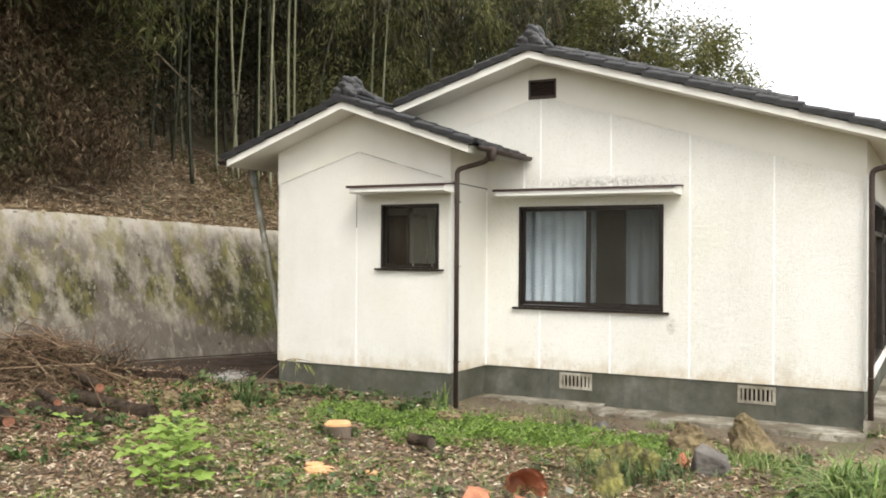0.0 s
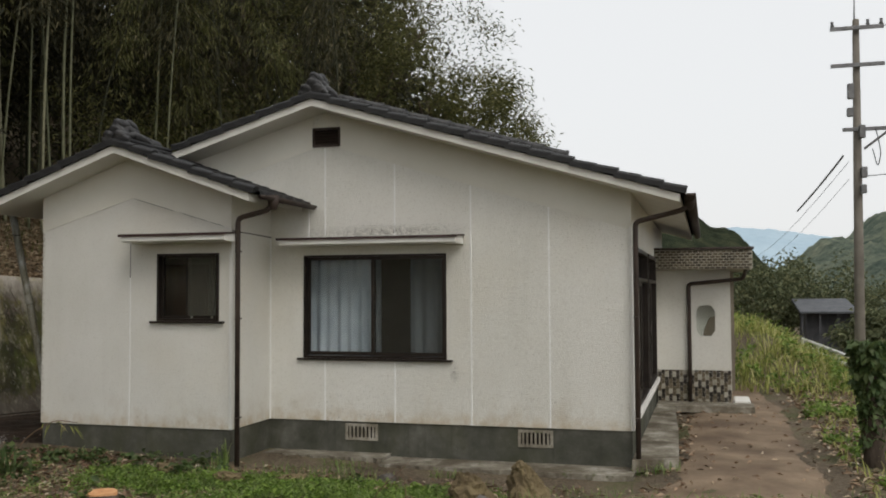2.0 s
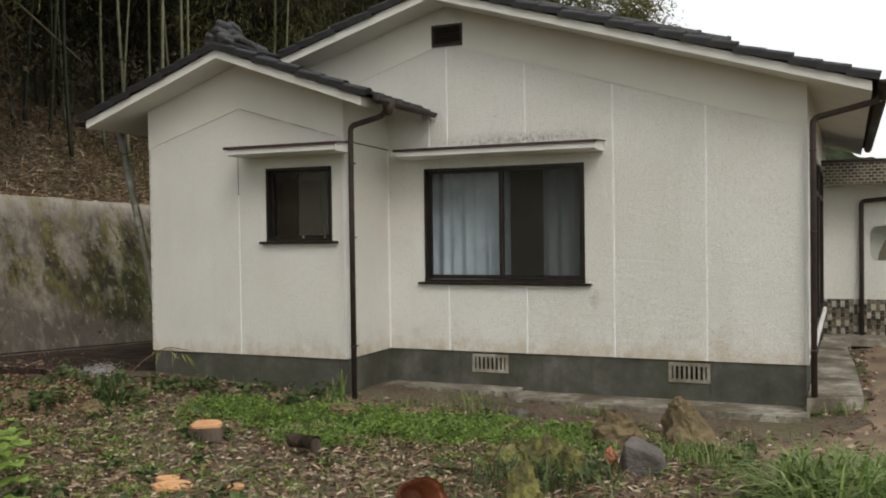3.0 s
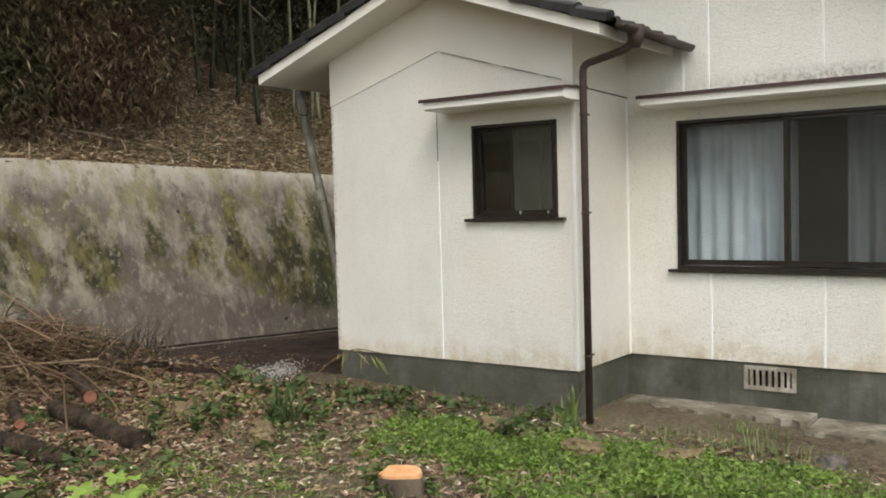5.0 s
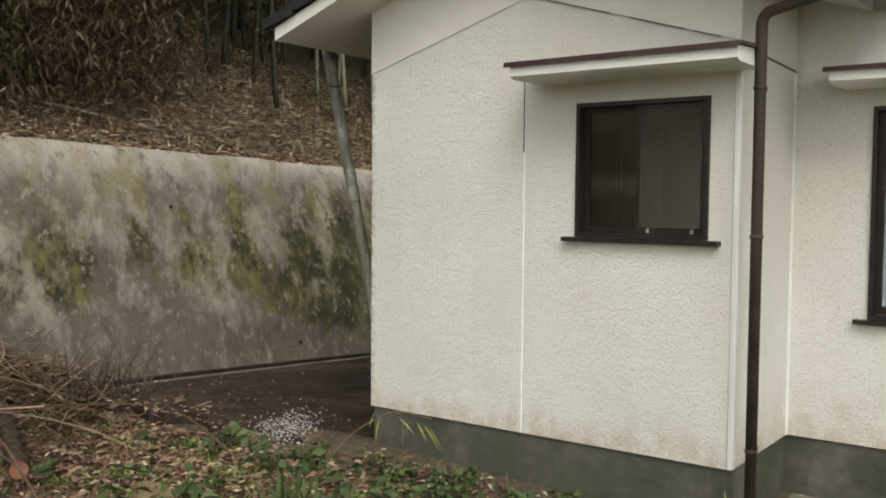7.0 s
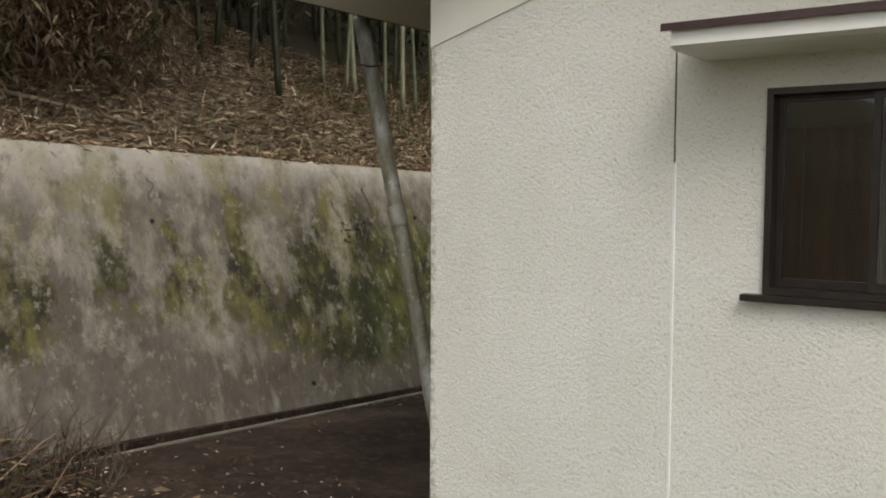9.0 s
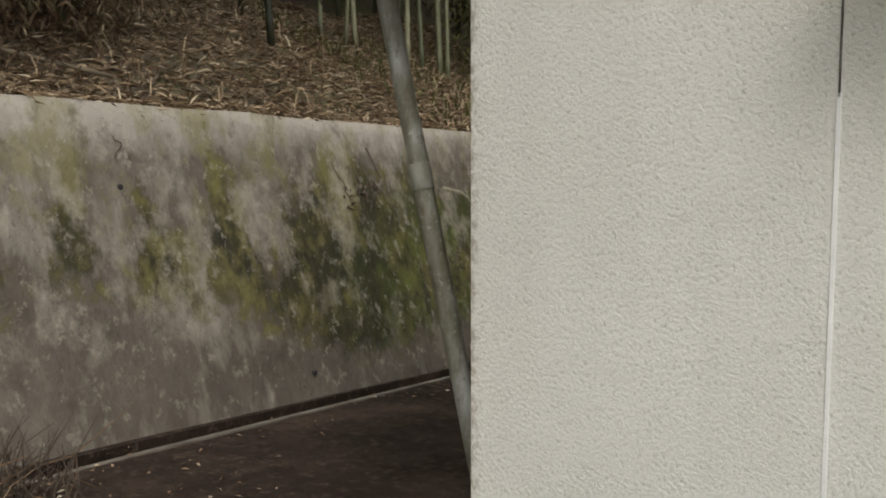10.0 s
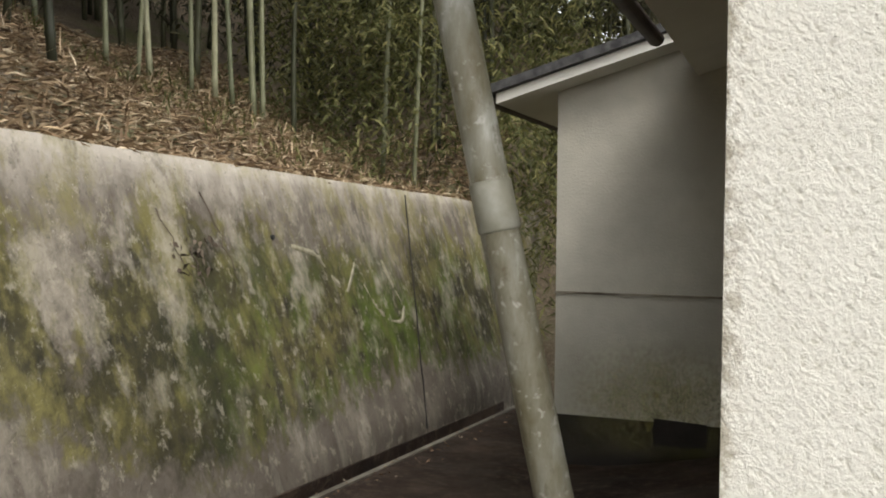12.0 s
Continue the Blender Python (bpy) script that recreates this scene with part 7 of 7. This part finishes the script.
def grass(name, n, cx, cy, rx, ry, ln, wd, seed, mat_=None, lean=0.7, label="tuft of long green grass"):
    rng = np.random.default_rng(seed)
    a, r = rng.uniform(0, math.tau, n), rng.uniform(0, 1, n) ** 0.6
    x, y = cx + rx * r * np.cos(a), cy + ry * r * np.sin(a)
    return tagged(new(name, blade_mesh(name, np.stack([x, y, ground_z(x, y) - 0.01], 1), ln, wd, mat_ or GRASS, lean, rng)), label, "grass", kind="stuff")


grass("grass_clump", 1250, -0.86, 6.05, 0.50, 0.40, 0.42, 0.018, 101, None, 1.2, "thick clump of long arching green grass")
grass("grass_clump", 150, -0.2, 7.1, 0.45, 0.3, 0.26, 0.010, 102, None, 0.8)
grass("grass_clump", 520, 0.75, 7.0, 0.6, 0.5, 0.28, 0.010, 103, None, 0.8)
grass("grass_clump", 300, -1.9, 7.1, 0.35, 0.3, 0.18, 0.008, 104, None, 0.6)
grass("grass_clump", 90, -1.05, 9.55, 0.25, 0.15, 0.16, 0.008, 105, None, 0.7)
grass("grass_clump", 26, -5.66, 8.46, 0.10, 0.06, 0.30, 0.018, 106, None, 0.25, "upright sword-shaped leaves beside the down pipe")
grass("grass_clump", 60, -4.4, 9.02, 0.3, 0.05, 0.13, 0.008, 107, None, 0.7)
grass("grass_clump", 60, -3.2, 8.86, 0.2, 0.05, 0.13, 0.008, 108, None, 0.7)
grass("grass_clump", 40, -7.55, 7.35, 0.15, 0.12, 0.34, 0.03, 109, DEEPWEED, 0.5, "dark strap-leaved plant in the litter")
grass("grass_clump", 160, -4.4, 8.55, 0.8, 0.2, 0.16, 0.007, 110, None, 0.5)
grass("grass_clump", 260, -2.75, 6.15, 0.5, 0.35, 0.24, 0.012, 111, DEEPWEED, 1.0, "dark arching grass round the mossy stones")
x, y, rng = sample(11000, -10.5, 2.4, 0.8, 8.6, lambda x, y: np.clip(patchy(x, y, 0.6, 11) * 1.7 - 0.35, 0.06, 1) * (0.35 + 0.65 * smooth01(-10.0, -7.5, x)), 112)
stuff("yard_grass", blade_mesh("yard_grass", np.stack([x, y, ground_z(x, y)], 1), 0.11, 0.006, GRASS, 0.8, rng), "short sparse grass in the yard", "grass")
x, y, rng = sample(9000, -7.0, -2.2, 6.4, 8.9, green_bed, 114)
stuff("bed_grass", blade_mesh("bed_grass", np.stack([x, y, ground_z(x, y)], 1), 0.12, 0.006, GRASS, 0.9, rng), "fine bright grass between the low weeds", "grass")
rng = np.random.default_rng(113)
x, y = rng.uniform(-2.6, 3.2, 9000), rng.uniform(17.0, 25, 9000)
keep = rng.uniform(0, 1, 9000) < np.clip(patchy(x, y, 1.1, 2) * 1.9 - 0.35, 0.12, 1)
x, y = x[keep], y[keep]
stuff("meadow_grass", blade_mesh("meadow_grass", np.stack([x, y, ground_z(x, y) - 0.03], 1), 0.46, 0.022, MEADOW, 0.9, rng), "tall yellow-green meadow grass on the embankment", "grass")
x, y = rng.uniform(0.9, 6.5, 4500), rng.uniform(7.5, 24, 4500)
stuff("bank_grass", blade_mesh("bank_grass", np.stack([x, y, ground_z(x, y) - 0.02], 1), 0.25, 0.014, MEADOW, 0.9, rng), "dry straw-coloured grass on the roadside bank", "grass")

# bamboo-grass sprig at the wall corner
t = thing("reed_sprig", (-8.0, 8.45, 0.05), "arching pale reed with a drooping head", "reed")
part("stem", tube(bmesh.new(), bent([(-8.05, 8.05, 0.02), (-7.95, 8.25, 0.25), (-7.75, 8.42, 0.40), (-7.5, 8.5, 0.36)], 0.1), [0.005] * 14, 5), TWIG, t)
place("leaves", leaf_mesh("leaves", np.array([[-7.85 + 0.04 * i, 8.36 + 0.012 * i, 0.37 - 0.002 * i * i * 0.3] for i in range(10)]), 0.16, 0.016, MEADOW, 0.7, 0.8, np.random.default_rng(5)), t)


def broad_plant(x, y, h, n, size, seed, label):
    """A soft plant with lobed leaves on thin stalks."""
    rng = np.random.default_rng(seed)
    z0 = zg(x, y)
    t = thing("broadleaf_plant", (x, y, z0), label, "plant", "broadleaf plants")
    bm = bmesh.new()
    tube(bm, [(x, y, z0 - 0.02), (x + 0.02, y, z0 + h * 0.5), (x, y + 0.02, z0 + h)], [0.007, 0.006, 0.003], 6)
    leaves = []
    for i in range(n):
        a = i * 2.4 + rng.uniform(-0.3, 0.3)
        s = 0.25 + 0.75 * i / max(1, n - 1)
        p = Vector((x, y, z0 + h * s))
        ln = size * rng.uniform(0.7, 1.15) * (1.2 - 0.4 * s)
        d = Vector((math.cos(a), math.sin(a), rng.uniform(0.0, 0.45)))
        q = p + d * ln * 0.8
        tube(bm, [p, q], [0.004, 0.003], 5)
        leaves.append((q, d.normalized(), ln, a))
    part("stem", bm, WEED, t)
    for q, d, ln, a in leaves:
        bm = bmesh.new()
        side = d.cross(Vector((0, 0, 1))).normalized()
        up = side.cross(d)
        c = bm.verts.new(q + d * ln * 0.35 - up * ln * 0.03)
        rim = []
        for k in range(30):
            f = k / 30 * math.tau
            lobe = 0.50 + 0.46 * abs(math.cos(2.5 * f)) ** 1.3
            rim.append(bm.verts.new(q + d * (ln * 0.35 + ln * 0.78 * lobe * math.cos(f)) + side * ln * 0.62 * lobe * math.sin(f) + up * (0.06 * ln * math.sin(5 * f) - 0.20 * ln * max(0, math.cos(f)) + 0.10 * ln * abs(math.sin(f)))))
        for k in range(30):
            bm.faces.new((c, rim[k], rim[(k + 1) % 30]))
        part("leaf", bm, WEED, t)


broad_plant(-5.62, 4.30, 0.44, 18, 0.16, 1, "pale green broad-leaved plant growing in the litter")
broad_plant(-6.15, 4.85, 0.42, 17, 0.15, 2, "pale green broad-leaved plant growing in the litter")
broad_plant(-5.40, 3.9, 0.34, 15, 0.15, 3, "pale green broad-leaved plant growing in the litter")
broad_plant(-6.05, 4.35, 0.30, 13, 0.13, 4, "pale green broad-leaved plant growing in the litter")
broad_plant(-7.45, 4.9, 0.30, 6, 0.13, 5, "dark green broad-leaved plant beside the logs")

# scatter of pale gravel at the edge of the yard slab
bm = bmesh.new()
rng = np.random.default_rng(9)
for i in range(620):
    u, w = rng.normal(0, 0.24), rng.normal(0, 0.11)
    x, y = -8.92 - 0.55 * u + w, 8.62 + u + 0.4 * w
    r = rng.uniform(0.003, 0.008)
    bmesh.ops.create_icosphere(bm, subdivisions=1, radius=r, matrix=pose(x, y, 0.03 + float(yard_fall(x, y)), rng.uniform(0, 90), 0, rng.uniform(0, 90)))
tagged(obj("gravel", bm, CHIPS), "scatter of pale gravel on the damp concrete", "gravel", kind="stuff")
